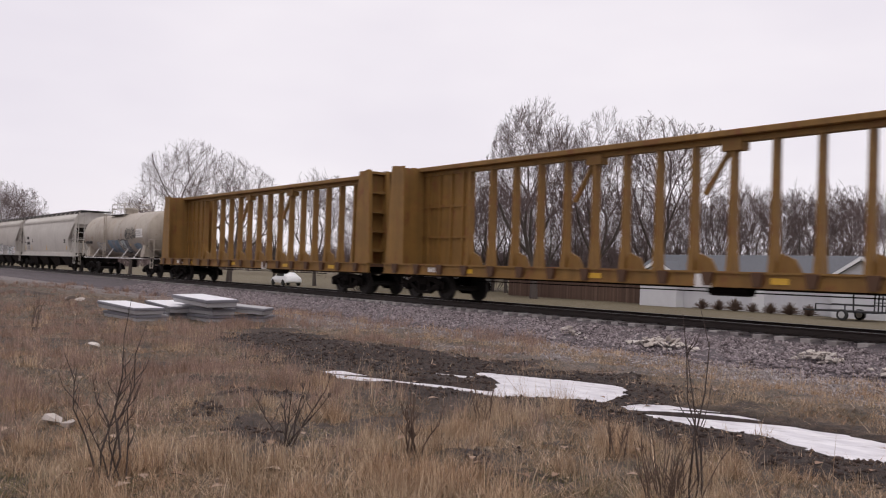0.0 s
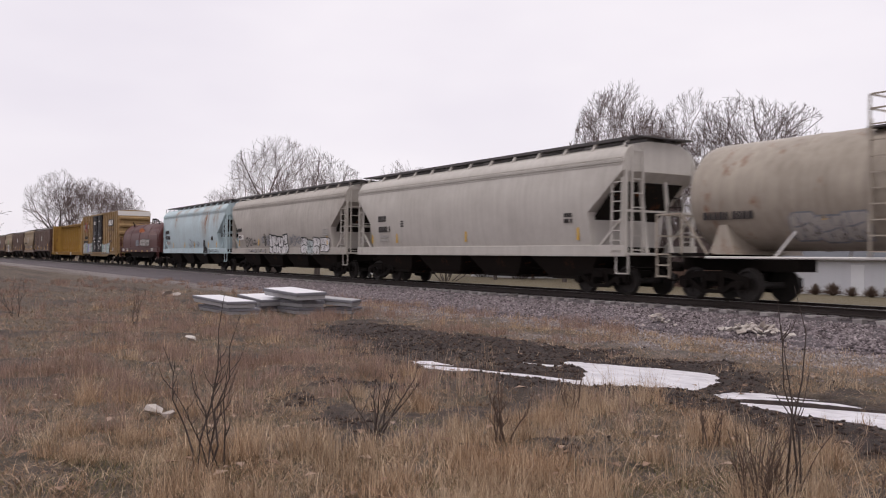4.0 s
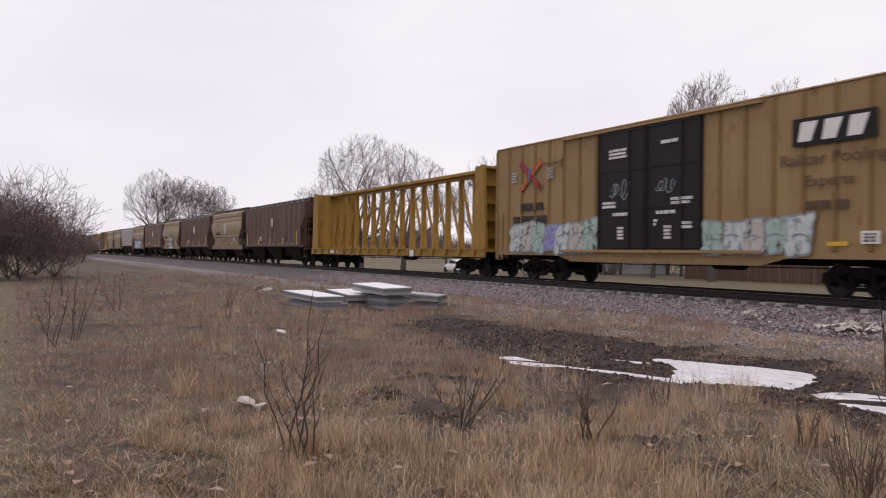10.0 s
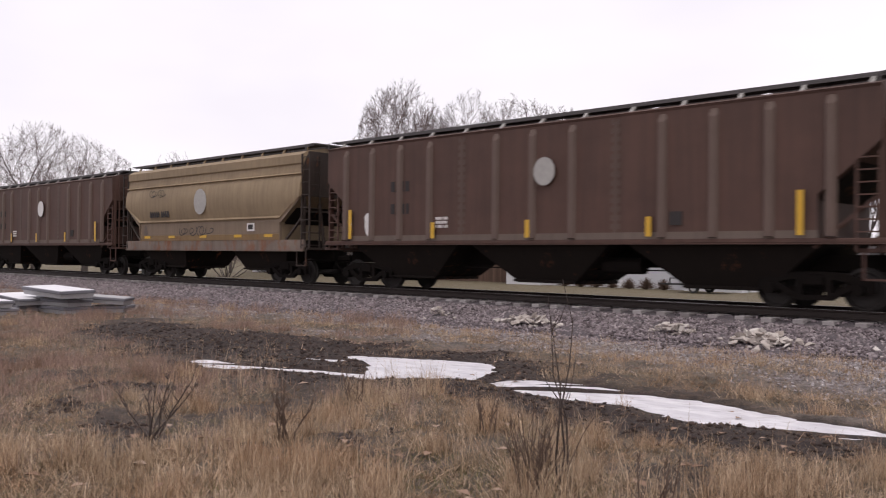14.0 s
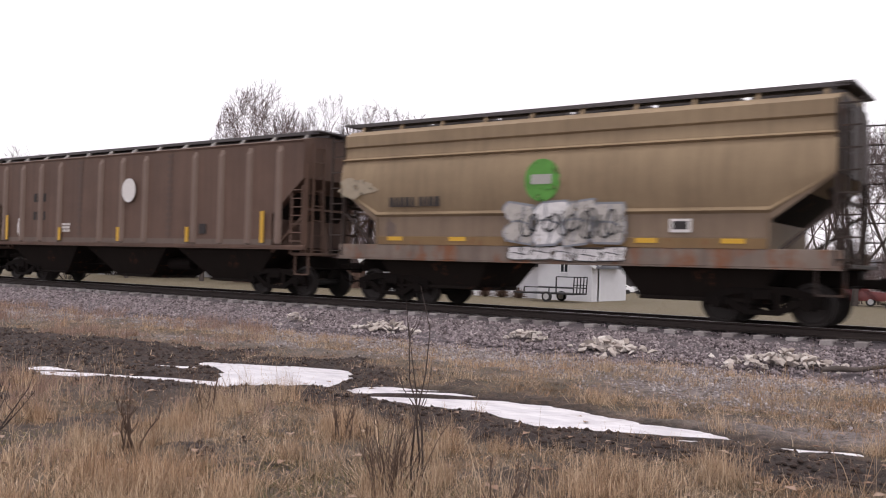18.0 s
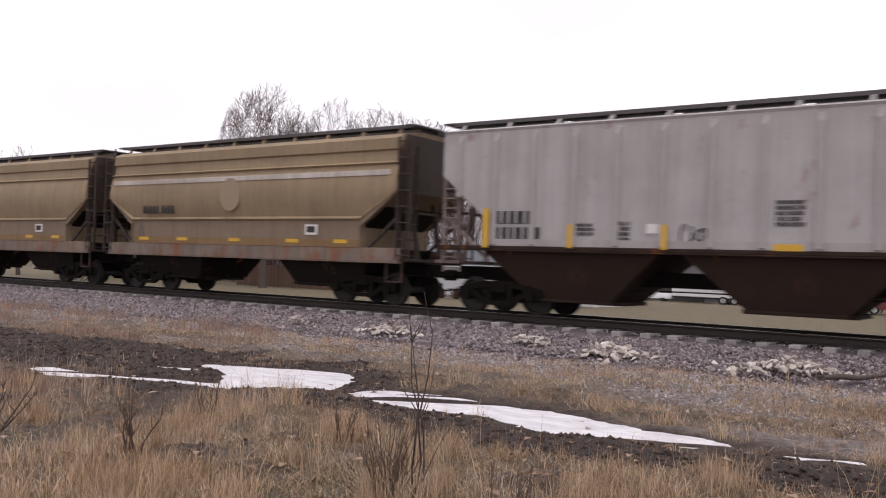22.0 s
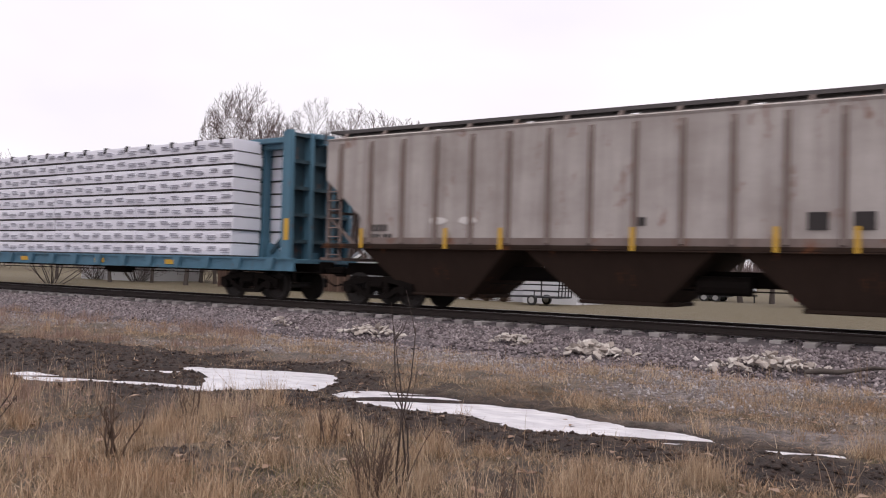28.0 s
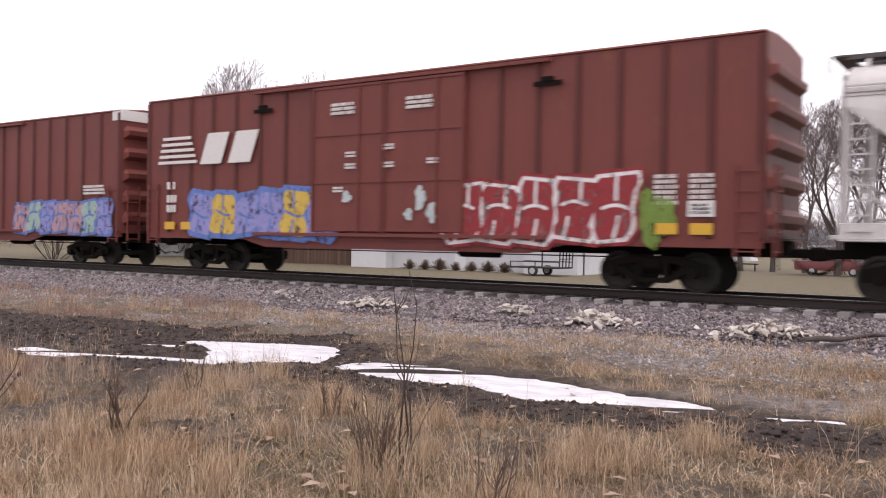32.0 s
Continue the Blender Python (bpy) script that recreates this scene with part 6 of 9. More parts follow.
def lumber(centre, half):
    """Wrapped packs in nine tiers on both sides of the partition."""
    h, n = 0.386, 4
    span = 2 * (half - 2.2) - 0.32
    off = -0.14
    w = span / n
    rnd = random.Random(7)

    def pack(seed):
        """A soft-edged wrapped pack: its face is drawn in between the straps."""
        rings = []
        for k in range(25):
            x = -w / 2 + 0.01 + (w - 0.02) * k / 24
            d = 0.012 * noise.noise((x * 1.7 + seed * 9, 0.3, 0)) + 0.006 * math.sin(x * 8 + seed)
            e = 0.012 * noise.noise((x * 2.1, seed * 5, 4))
            rings.append([(x, -0.55 + d, 0.045), (x, -0.556 - d, 0.13), (x, -0.556 + d, h - 0.10 + e), (x, -0.545, h - 0.02 + e), (x, -0.50, h - 0.004), (x, 0.50, h - 0.004), (x, 0.545, h - 0.02), (x, 0.55, 0.045)])
        return Geo().loft(rings)

    def prints(seed):
        r = random.Random(seed)
        for k in range(8):
            x = -w / 2 + (k + 0.5) * w / 8 + r.uniform(-0.05, 0.05)
            up = 0.11 if (k + seed) % 2 else 0.165
            for j in range(3):
                a = x - 0.19 + r.uniform(-0.04, 0.04)
                yield Geo().box(a, a + r.uniform(0.28, 0.40), -0.578, -0.540, up + j * 0.05, up + 0.023 + j * 0.05)
    kinds = []
    for q in range(3):
        model = thing("lumber_pack", "pack of lumber in white printed wrap on a flat car", "lumber", "packs of lumber on the flat car", at=shift(centre))
        part("wrap", pack(q), WRAP, model, smooth=30)
        for g in prints(q):
            part("print", g, WRAP_PRINT, model)
        # Strip added under each pack to draw the shadow line of the gap.
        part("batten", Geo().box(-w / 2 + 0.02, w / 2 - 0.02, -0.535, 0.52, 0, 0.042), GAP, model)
        kinds.append(model)
    spare = list(kinds)
    for side in (-1, 1):
        for tier in range(9):
            for k in range(n):
                x = off + (0.42 if side > 0 else 0) + (0.25 if side > 0 and tier == 6 and k == n - 1 else 0) - span / 2 + (k + 0.5) * w + rnd.uniform(-0.03, 0.03)
                y = side * (0.78 + rnd.uniform(-0.025, 0.025))
                base = pose(0, TRACK_Y + y, RAIL + 1.21 + tier * h, 0, 0, 0 if side < 0 else 180)
                kind = kinds[(tier + 2 * k) % 3]
                if kind in spare:
                    spare.remove(kind)
                    ob = kind
                    ob.matrix_basis = shift(centre + x) @ base
                else:
                    ob = copy_thing(kind, shift(centre + x) @ base)
                LOADS.append((ob, centre + x, base))
    for k in range(16):
        x = off - span / 2 + (k + 0.5) * span / 16
        base = pose(0, TRACK_Y, RAIL + 1.21 + 9 * h)
        strap = thing("load_strap", "dark steel strap over the top edge of the lumber", "strap", "straps over the lumber", at=shift(centre + x) @ base)
        part("edge_plate", shared("strap_plate", lambda: Geo().box(-0.05, 0.05, -1.36, 1.36, 0.0, 0.02).box(-0.05, 0.05, -1.375, -1.355, -0.16, 0.02).box(-0.05, 0.05, 1.355, 1.375, -0.16, 0.02)), SOOT, strap)
        LOADS.append((strap, centre + x, base))


train()
# ---------------------------------------------------------------- the lie of the land
def wave(x, y):
    """Gentle unevenness of the meadow, a few centimetres."""
    return (0.020 * np.sin(x * 0.9 + 1.3 * np.sin(y * 0.7)) + 0.016 * np.sin(y * 1.7 + x * 0.6) + 0.010 * np.sin(x * 3.1 - y * 2.3) + 0.007 * np.sin(x * 6.7 + y * 5.9))


def hollow(x, y, cx, cy, rx, ry, turn):
    """1 in the middle of an oval hollow, 0 outside."""
    c, s = math.cos(turn), math.sin(turn)
    u, v = ((x - cx) * c + (y - cy) * s) / rx, (-(x - cx) * s + (y - cy) * c) / ry
    return np.clip(1.35 - np.sqrt(u * u + v * v), 0, 1)


def inside(x, y, chain):
    """Metres inside (+) or outside (-) a run of rounds (x, y, half width) joined end to end."""
    best = np.full(np.broadcast(x, y).shape, -1e3)
    for (ax, ay, ar), (bx, by, br) in zip(chain[:-1], chain[1:]):
        dx, dy = bx - ax, by - ay
        u = np.clip(((x - ax) * dx + (y - ay) * dy) / (dx * dx + dy * dy), 0, 1)
        best = np.maximum(best, ar + (br - ar) * u - np.hypot(x - ax - dx * u, y - ay - dy * u))
    return best


# frozen water: a broad puddle, a long streak, and thin ruts beside them
POND = ((-11.0, 9.25, 0.14), (-10.2, 9.3, 0.44), (-9.3, 9.28, 0.90), (-8.95, 8.78, 0.84))
STREAK = ((-7.15, 8.95, 0.42), (-6.4, 8.97, 0.50), (-5.6, 8.93, 0.43), (-4.8, 8.85, 0.50), (-4.0, 8.68, 0.46), (-3.3, 8.8, 0.34), (-2.7, 8.9, 0.10))
RUT = ((-12.1, 7.12, 0.10), (-11.3, 7.05, 0.17), (-10.4, 7.43, 0.17), (-9.6, 7.75, 0.18), (-8.9, 7.87, 0.14))
STRIP = ((-11.4, 8.44, 0.10), (-10.8, 8.62, 0.14))
THREAD = ((-2.2, 8.82, 0.0), (-1.6, 8.95, 0.0))
# mud: the wide churned field and the long bank on the near side of the streak
FIELD = ((-19.2, 9.3, 0.8), (-16.2, 8.8, 1.7), (-13.0, 8.7, 2.1), (-10.5, 8.95, 2.35), (-9.0, 9.35, 1.9), (-7.6, 8.7, 0.6))
NEAR_BANK = ((-7.9, 8.1, 0.45), (-5.6, 7.75, 0.66), (-4.0, 7.45, 0.75), (-2.4, 7.9, 0.6), (-0.6, 8.35, 0.5))
GULLY = ((-6.3, 4.95, 0.30), (-5.4, 4.85, 0.35), (-4.6, 5.3, 0.25))
GULLY_FAR = ((-8.2, 5.6, 0.35), (-7.2, 5.3, 0.30), (-6.3, 5.7, 0.4))
GULLY_LEFT = ((-9.6, 3.9, 0.35), (-8.6, 3.8, 0.40), (-7.0, 3.6, 0.25))
GULLY_EDGE = ((-11.8, 4.6, 0.3), (-10.6, 4.9, 0.45), (-9.6, 5.4, 0.3))


def vnoise(x, y, f, seed=0.0):
    """Smooth random heights on a square lattice, 0 to 1."""
    x, y = np.asarray(x, float) * f + seed * 17.3, np.asarray(y, float) * f + seed * 9.1
    i, j = np.floor(x), np.floor(y)
    u, v = x - i, y - j
    u, v = u * u * (3 - 2 * u), v * v * (3 - 2 * v)

    def at(p, q):
        h = np.sin(p * 127.1 + q * 311.7 + seed * 74.7) * 43758.5453
        return h - np.floor(h)
    return (at(i, j) * (1 - u) + at(i + 1, j) * u) * (1 - v) + (at(i, j + 1) * (1 - u) + at(i + 1, j + 1) * u) * v


def fbm(x, y, f, seed=0.0, octaves=4, fall=0.55):
    total, amp, norm = 0.0, 1.0, 0.0
    for k in range(octaves):
        total = total + amp * vnoise(x, y, f * 2.03 ** k, seed + 1.7 * k)
        norm += amp
        amp *= fall
    return total / norm


def shore(x, y):
    """Metres inside the ice, with a ragged edge."""
    k = np.maximum.reduce([inside(x, y, c) for c in (POND, STREAK, RUT, STRIP, THREAD)])
    u, v = x * 0.84 + y * 0.54, -x * 0.54 + y * 0.84
    return k + 0.20 * (fbm(u * 0.55, v * 2.6, 2.4, 3, 4, 0.6) - 0.5) + 0.045


def wet(x, y):
    """Where water has gathered and frozen: 0 to 1."""
    return np.clip(0.5 + shore(x, y) / 0.24, 0, 1)


def churn(x, y):
    """Rough mud where wheels have turned: 0 to 1."""
    a = inside(x, y, FIELD) / 0.9
    b = inside(x, y, NEAR_BANK) / 0.45
    c = np.maximum.reduce([inside(x, y, q) for q in (GULLY, GULLY_FAR, GULLY_LEFT, GULLY_EDGE)]) / 0.4 - 0.25
    k = np.maximum.reduce([a, b, c])
    return np.clip((k + 0.12 + 3.6 * (fbm(x, y, 0.95, 5, 5, 0.66) - 0.5)) * 1.5, 0, 1) * (k > -1.2)


def clods(x, y):
    n = 0.13 * (fbm(x, y, 1.7, 11, 5, 0.6) - 0.5)
    return n + 0.04 * np.abs(vnoise(x, y, 5.5, 12) - 0.5) + 0.03 * np.abs(vnoise(x, y, 11.0, 13) - 0.5) + 0.022 * (vnoise(x, y, 19.0, 14) - 0.5)


def ridges(x, y):
    """Crests of frozen mud that stand out of the ice in thin parallel lines."""
    u, v = x * 0.84 + y * 0.54, -x * 0.54 + y * 0.84
    return np.clip(fbm(u * 0.16, v * 1.5, 2.6, 51, 2) - 0.64, 0, 1)


def land(x, y):
    x, y = np.asarray(x, float), np.asarray(y, float)
    near = np.exp(-(x * x + y * y) / 60 ** 2)
    z = (wave(x, y) + 0.11 * (fbm(x, y, 1.1, 21, 3) - 0.5)) * near
    e = shore(x, y)
    w = np.clip(0.5 + e / 0.24, 0, 1)
    m = np.maximum(churn(x, y), np.clip(w * 2, 0, 1))
    z = z + clods(x, y) * m
    z = np.where(e > -0.7, z + np.clip((e + 0.7) / 0.5, 0, 1) * (np.clip(z, -0.012, 0.035) - z), z)
    z = z * (1 - w) + w * (-0.080 + 0.30 * ridges(x, y))
    z = np.where(y > 14.2, z + np.clip((y - 14.2) / 1.0, 0, 1) * (-0.06 - z), z)
    back, fall = np.clip((y - 22.0) / 14.0, 0, 1), np.clip((y - 72.0) / 28.0, 0, 1)
    return z - 0.48 * back * back * (3 - 2 * back) * (y > 22) - 1.12 * fall * fall * (3 - 2 * fall)


def patchy(x, y, f, ph):
    return np.clip(0.5 + 1.9 * (fbm(x, y, f, ph * 7 + 40, 4, 0.6) - 0.5), 0, 1)


def soil(x, y):
    """Gaps of dark soil and rotted thatch between the clumps: 0 to 1."""
    return np.clip(4.5 * (0.47 - patchy(x, y, 1.15, 0.9)) + 1.6 * (fbm(x, y, 6.5, 71, 3) - 0.5), 0, 1) * (y > 0.3) * (y < 10.6)


def axis(fine0, fine1, step, lo, hi, grow=1.13, mid=0.22, reach=16):
    a = list(np.arange(fine0, fine1 + 1e-6, step))
    d, x = step, fine0
    while x > lo:
        d = min(d * grow, mid if fine0 - x < reach else 1e9)
        x -= d
        a.insert(0, max(x, lo))
    d, x = step, fine1
    while x < hi:
        d = min(d * grow, mid if x - fine1 < reach else 1e9)
        x += d
        a.append(min(x, hi))
    return np.array(a)


def ground_material():
    m, n, l, b = shader("meadow_ground")
    tc = n.new("ShaderNodeTexCoord").outputs["Object"]
    at = n.new("ShaderNodeAttribute")
    at.attribute_name = "mud"
    big = noise_fac(n, l, tc, 0.45, 6, 0.35, 0.65)
    mid = noise_fac(n, l, tc, 1.9, 8, 0.42, 0.62, 0.7)
    small = noise_fac(n, l, tc, 9.0, 6, 0.4, 0.62, 0.7)
    fine = noise_fac(n, l, tc, 38, 4, 0.25, 0.75)
    c = mix_rgb(n, l, big, (0.17, 0.115, 0.080), (0.27, 0.19, 0.130))
    c = mix_rgb(n, l, times_fac(n, l, mid, 0.9), c, (0.075, 0.062, 0.036))
    c = mix_rgb(n, l, times_fac(n, l, small, 0.75), c, (0.045, 0.034, 0.026))
    c = mix_rgb(n, l, times_fac(n, l, fine, 0.5), c, (0.03, 0.023, 0.018))
    gap = n.new("ShaderNodeAttribute")
    gap.attribute_name = "soil"
    c = mix_rgb(n, l, times_fac(n, l, gap.outputs["Fac"], 0.9), c, mix_rgb(n, l, small, (0.075, 0.048, 0.034), (0.022, 0.015, 0.011)))
    far = n.new("ShaderNodeAttribute")
    far.attribute_name = "lawn"
    lawn = mix_rgb(n, l, mid, (0.115, 0.095, 0.050), (0.17, 0.135, 0.080))
    lawn = mix_rgb(n, l, times_fac(n, l, small, 0.6), lawn, (0.09, 0.068, 0.04))
    c = mix_rgb(n, l, far.outputs["Fac"], c, lawn)
    grit = n.new("ShaderNodeAttribute")
    grit.attribute_name = "grit"
    stone = mix_rgb(n, l, small, (0.27, 0.235, 0.23), (0.10, 0.08, 0.075))
    c = mix_rgb(n, l, grit.outputs["Fac"], c, stone)
    mudc = mix_rgb(n, l, small, (0.046, 0.026, 0.020), (0.015, 0.009, 0.0075))
    mudc = mix_rgb(n, l, times_fac(n, l, noise_fac(n, l, tc, 3.1, 6, 0.55, 0.72), 0.45), mudc, (0.115, 0.074, 0.055))
    mudc = mix_rgb(n, l, times_fac(n, l, fine, 0.4), mudc, (0.016, 0.011, 0.009))
    c = mix_rgb(n, l, at.outputs["Fac"], c, mudc)
    l.new(c, b.inputs["Base Color"])
    b.inputs["Roughness"].default_value = 0.85
    bump(n, l, b, fine, 0.8, 0.025)
    return m


def ground():
    xs = axis(-14.5, -1.0, 0.055, -1500, 1500)
    ys = axis(4.2, 11.2, 0.055, -1500, 1500)
    gx, gy = np.meshgrid(xs, ys)
    z = land(gx, gy)
    nx, ny = len(xs), len(ys)
    v = np.stack([gx.ravel(), gy.ravel(), z.ravel()], 1)
    i = np.arange(nx * ny).reshape(ny, nx)
    f = np.stack([i[:-1, :-1].ravel(), i[:-1, 1:].ravel(), i[1:, 1:].ravel(), i[1:, :-1].ravel()], 1)
    me = fast_mesh("ground", v, f, ground_material(), 4)
    me.polygons.foreach_set("use_smooth", [True] * len(me.polygons))
    x, y = gx.ravel(), gy.ravel()
    bald = me.attributes.new("soil", "FLOAT", "POINT")
    bald.data.foreach_set("value", soil(x, y).astype(np.float32))
    ragged = 3.2 * (fbm(x * 0.5, y, 0.7, 31) - 0.5)
    for key, val in (("mud", np.maximum(churn(x, y), np.clip(wet(x, y) * 1.6, 0, 1))), ("lawn", np.maximum(np.clip((y - 22) / 2, 0, 1), np.clip((0.25 - y) / 0.5, 0, 1))),
                     ("grit", np.clip((y - 10.6) / 1.6, 0, 1) * (y < 22.5) * np.clip(0.5 + ragged + np.clip((y - 12.5) / 2, 0, 1), 0, 1) + 0.9 * hollow(x, y, -1.2, 10.2, 2.6, 0.7, 0.3))):
        at = me.attributes.new(key, "FLOAT", "POINT")
        at.data.foreach_set("value", np.clip(val, 0, 1).astype(np.float32))
    return tagged(new("ground", me), "dry winter meadow with churned mud beside the railway", "ground", kind="structure")


ground()


def ice_material():
    m, n, l, b = shader("thin_white_ice")
    tc = n.new("ShaderNodeTexCoord").outputs["Object"]
    cloud = noise_fac(n, l, scaled(n, l, tc, (1.0, 2.2, 1.0)), 2.2, 6, 0.35, 0.65)
    turned = n.new("ShaderNodeMapping")
    turned.inputs["Rotation"].default_value = (0, 0, radians(-33))
    l.new(tc, turned.inputs["Vector"])
    crack = noise_fac(n, l, scaled(n, l, turned.outputs["Vector"], (1.4, 9.0, 1.0)), 1.6, 6, 0.56, 0.68)
    c = mix_rgb(n, l, cloud, (0.60, 0.58, 0.62), (0.84, 0.82, 0.85))
    c = mix_rgb(n, l, times_fac(n, l, crack, 0.55), c, (0.24, 0.21, 0.20))
    l.new(c, b.inputs["Base Color"])
    b.inputs["Roughness"].default_value = 0.35
    bump(n, l, b, cloud, 0.2, 0.01)
    return m


ICE = ice_material()


def ice(chain, label, z=-0.032):
    """A sheet of ice level in its hollow; the mud around it makes its shore."""
    rim = []
    for way, run in ((1, chain), (-1, chain[::-1])):
        for i, (x, y, r) in enumerate(run):
            p, q = run[max(i - 1, 0)], run[min(i + 1, len(run) - 1)]
            d = Vector((q[0] - p[0], q[1] - p[1])).normalized()
            r += 0.22
            if i == 0:
                rim += [(x - d.x * r * 0.8 + d.y * r * 0.6, y - d.y * r * 0.8 - d.x * r * 0.6)]
            rim.append((x + d.y * r, y - d.x * r))
            if i == len(run) - 1:
                rim += [(x + d.x * r * 0.8 + d.y * r * 0.6, y + d.y * r * 0.8 - d.x * r * 0.6)]
    n = len(rim)
    g = Geo().add([(x, y, z) for x, y in rim] + [(x, y, z - 0.03) for x, y in rim], [tuple(range(n)), tuple(range(n, 2 * n))[::-1]] + [((i + 1) % n, i, i + n, (i + 1) % n + n) for i in range(n)])
    return tagged(part("ice_puddle", g, ICE), label, "ice puddle", "frozen puddles")


ice(POND, "broad frozen puddle of white ice in dark mud", -0.026)
ice(STREAK, "long streak of cracked white ice in a muddy rut", -0.027)
ice(RUT, "narrow frozen wheel rut in dark mud", -0.024)
ice(STRIP, "small strip of ice between clods of mud", -0.023)
ice(THREAD, "thin line of ice in a shallow rut", -0.025)


# ---------------------------------------------------------------- track
def rail_profile():
    half = [(0.0, 0.0), (0.075, 0.0), (0.075, 0.012), (0.02, 0.03), (0.009, 0.05), (0.009, 0.125), (0.034, 0.14), (0.037, 0.165), (0.03, 0.175), (0.0, 0.176)]
    return [(-a, z) for a, z in half[1:-1]] + [(a, z) for a, z in half[::-1][1:-1]]


# Rusty rail brown, with the shade on the web put into the colour.
STEEL = plain("rusty_rail_steel", (0.03, 0.021, 0.018), 0.65, 0.35, 0.4, 14)
SHINE = plain("polished_rail_head", (0.35, 0.34, 0.33), 0.3, 0.9, 0.2, 20)
track = thing("railway_track", "single railway track on grey ballast with timber ties", "railway track", kind="structure")
for s in (-1, 1):
    r = part("rail", Geo().loft([[(x, TRACK_Y + s * 0.755 + a, RAIL - 0.176 + z) for a, z in rail_profile()] for x in (-560.0, 240.0)]), STEEL, track)
    part("rail_head", Geo().box(-560, 240, TRACK_Y + s * 0.755 - 0.028, TRACK_Y + s * 0.755 + 0.028, RAIL - 0.002, RAIL + 0.002), SHINE, r)

TIE = island("weathered_tie_timber", [(0.20, 0.175, 0.17), (0.32, 0.29, 0.285), (0.40, 0.37, 0.36), (0.26, 0.23, 0.225)], 0.9, by_object=True)
tie_mesh = Geo().box(-0.115, 0.115, -1.32, 1.32, -0.17, 0.0, 0.012).mesh("tie")
plate_mesh = Geo().box(-0.1, 0.1, -0.16, 0.16, 0.0, 0.016).box(-0.09, -0.06, -0.12, -0.09, 0.016, 0.04).box(0.06, 0.09, 0.09, 0.12, 0.016, 0.04).mesh("tie_plate")
rng = np.random.default_rng(5)
for i in range(-95, 16):
    x = i * 0.61
    tie = part("tie", tie_mesh, TIE, track, at=pose(x + rng.uniform(-0.03, 0.03), TRACK_Y + rng.uniform(-0.06, 0.06), RAIL - 0.192, 0, 0, rng.uniform(-1.2, 1.2)))
    part("tie_plate", plate_mesh, STEEL, tie, at=shift(0, -0.755, 0))
g = Geo()
for i in list(range(-520, -95)) + list(range(16, 250)):
    g.box(i * 0.61 - 0.11, i * 0.61 + 0.11, TRACK_Y - 1.3, TRACK_Y + 1.3, RAIL - 0.36, RAIL - 0.192)
tagged(part("far_ties", g, TIE, track), kind="stuff")

BALLAST = plain("ballast_gravel", (0.105, 0.088, 0.095), 0.95, 0, 0.7, 7, 0.9)
TOP = RAIL - 0.235


def bank(y):
    """Height of the ballast across the track."""
    return np.interp(np.abs(y - TRACK_Y), [0, 1.27, 1.36, 1.7, 3.7, 4.1], [TOP, TOP, TOP - 0.07, TOP - 0.10, 0.03, -0.15])


def ballast():
    ys = np.concatenate([np.linspace(14.9, 17.5, 27), np.linspace(17.7, 20.5, 10), np.linspace(20.7, 23.1, 12)])
    xs = np.concatenate([np.linspace(-560, -62, 80), np.arange(-61.5, 10, 0.25), np.linspace(10.5, 240, 40)])
    gx, gy = np.meshgrid(xs, ys)
    z = bank(gy) + 0.03 * np.sin(gx * 2.3 + gy * 3) * np.sin(gx * 0.7 - gy) + 0.015 * np.sin(gx * 9 + 5 * gy)
    z = z - 0.12 * np.clip((np.abs(gy - TRACK_Y) - 3.9) / 0.2, 0, 1) - 0.5 * np.clip((gy - 22.5) / 0.6, 0, 1)
    i = np.arange(gx.size).reshape(gx.shape)
    f = np.stack([i[:-1, :-1].ravel(), i[:-1, 1:].ravel(), i[1:, 1:].ravel(), i[1:, :-1].ravel()], 1)
    me = fast_mesh("ballast_bed", np.stack([gx.ravel(), gy.ravel(), z.ravel()], 1), f, BALLAST, 4)
    bed = new("ballast_bed", me)
    bed.parent = track


ballast()
STONE = island("ballast_stone", [(0.05, 0.038, 0.041), (0.185, 0.150, 0.160), (0.31, 0.258, 0.272), (0.095, 0.071, 0.074), (0.43, 0.37, 0.375), (0.215, 0.172, 0.182)], 0.92)


def stones(name, count, place, size, material, seed, parent=None, label="", category=""):
    """Loose broken stones, joined: little eight-sided lumps."""
    r = np.random.default_rng(seed)
    x, y, z = place(r, count)
    s = size[0] + (size[1] - size[0]) * r.random(len(x)) ** 2
    base = np.array([(1, 0, 0), (-1, 0, 0), (0, 1, 0), (0, -1, 0), (0, 0, 1), (0, 0, -1)], float)
    v = base[None] * (0.6 + 0.7 * r.random((len(x), 6, 1))) + r.normal(0, 0.22, (len(x), 6, 3))
    a = r.random(len(x)) * 6.283
    c, sn = np.cos(a)[:, None], np.sin(a)[:, None]
    v = np.stack([v[..., 0] * c - v[..., 1] * sn, v[..., 0] * sn + v[..., 1] * c, v[..., 2] * 0.75], -1)
    v = v * s[:, None, None] + np.stack([x, y, z + s * 0.25], -1)[:, None]
    tri = np.array([(0, 2, 4), (2, 1, 4), (1, 3, 4), (3, 0, 4), (2, 0, 5), (1, 2, 5), (3, 1, 5), (0, 3, 5)])
    f = tri[None] + 6 * np.arange(len(x))[:, None, None]
    ob = new(name, fast_mesh(name, v.reshape(-1, 3), f.reshape(-1, 3), material))
    ob.parent = parent
    return tagged(ob, label, category, kind="stuff")


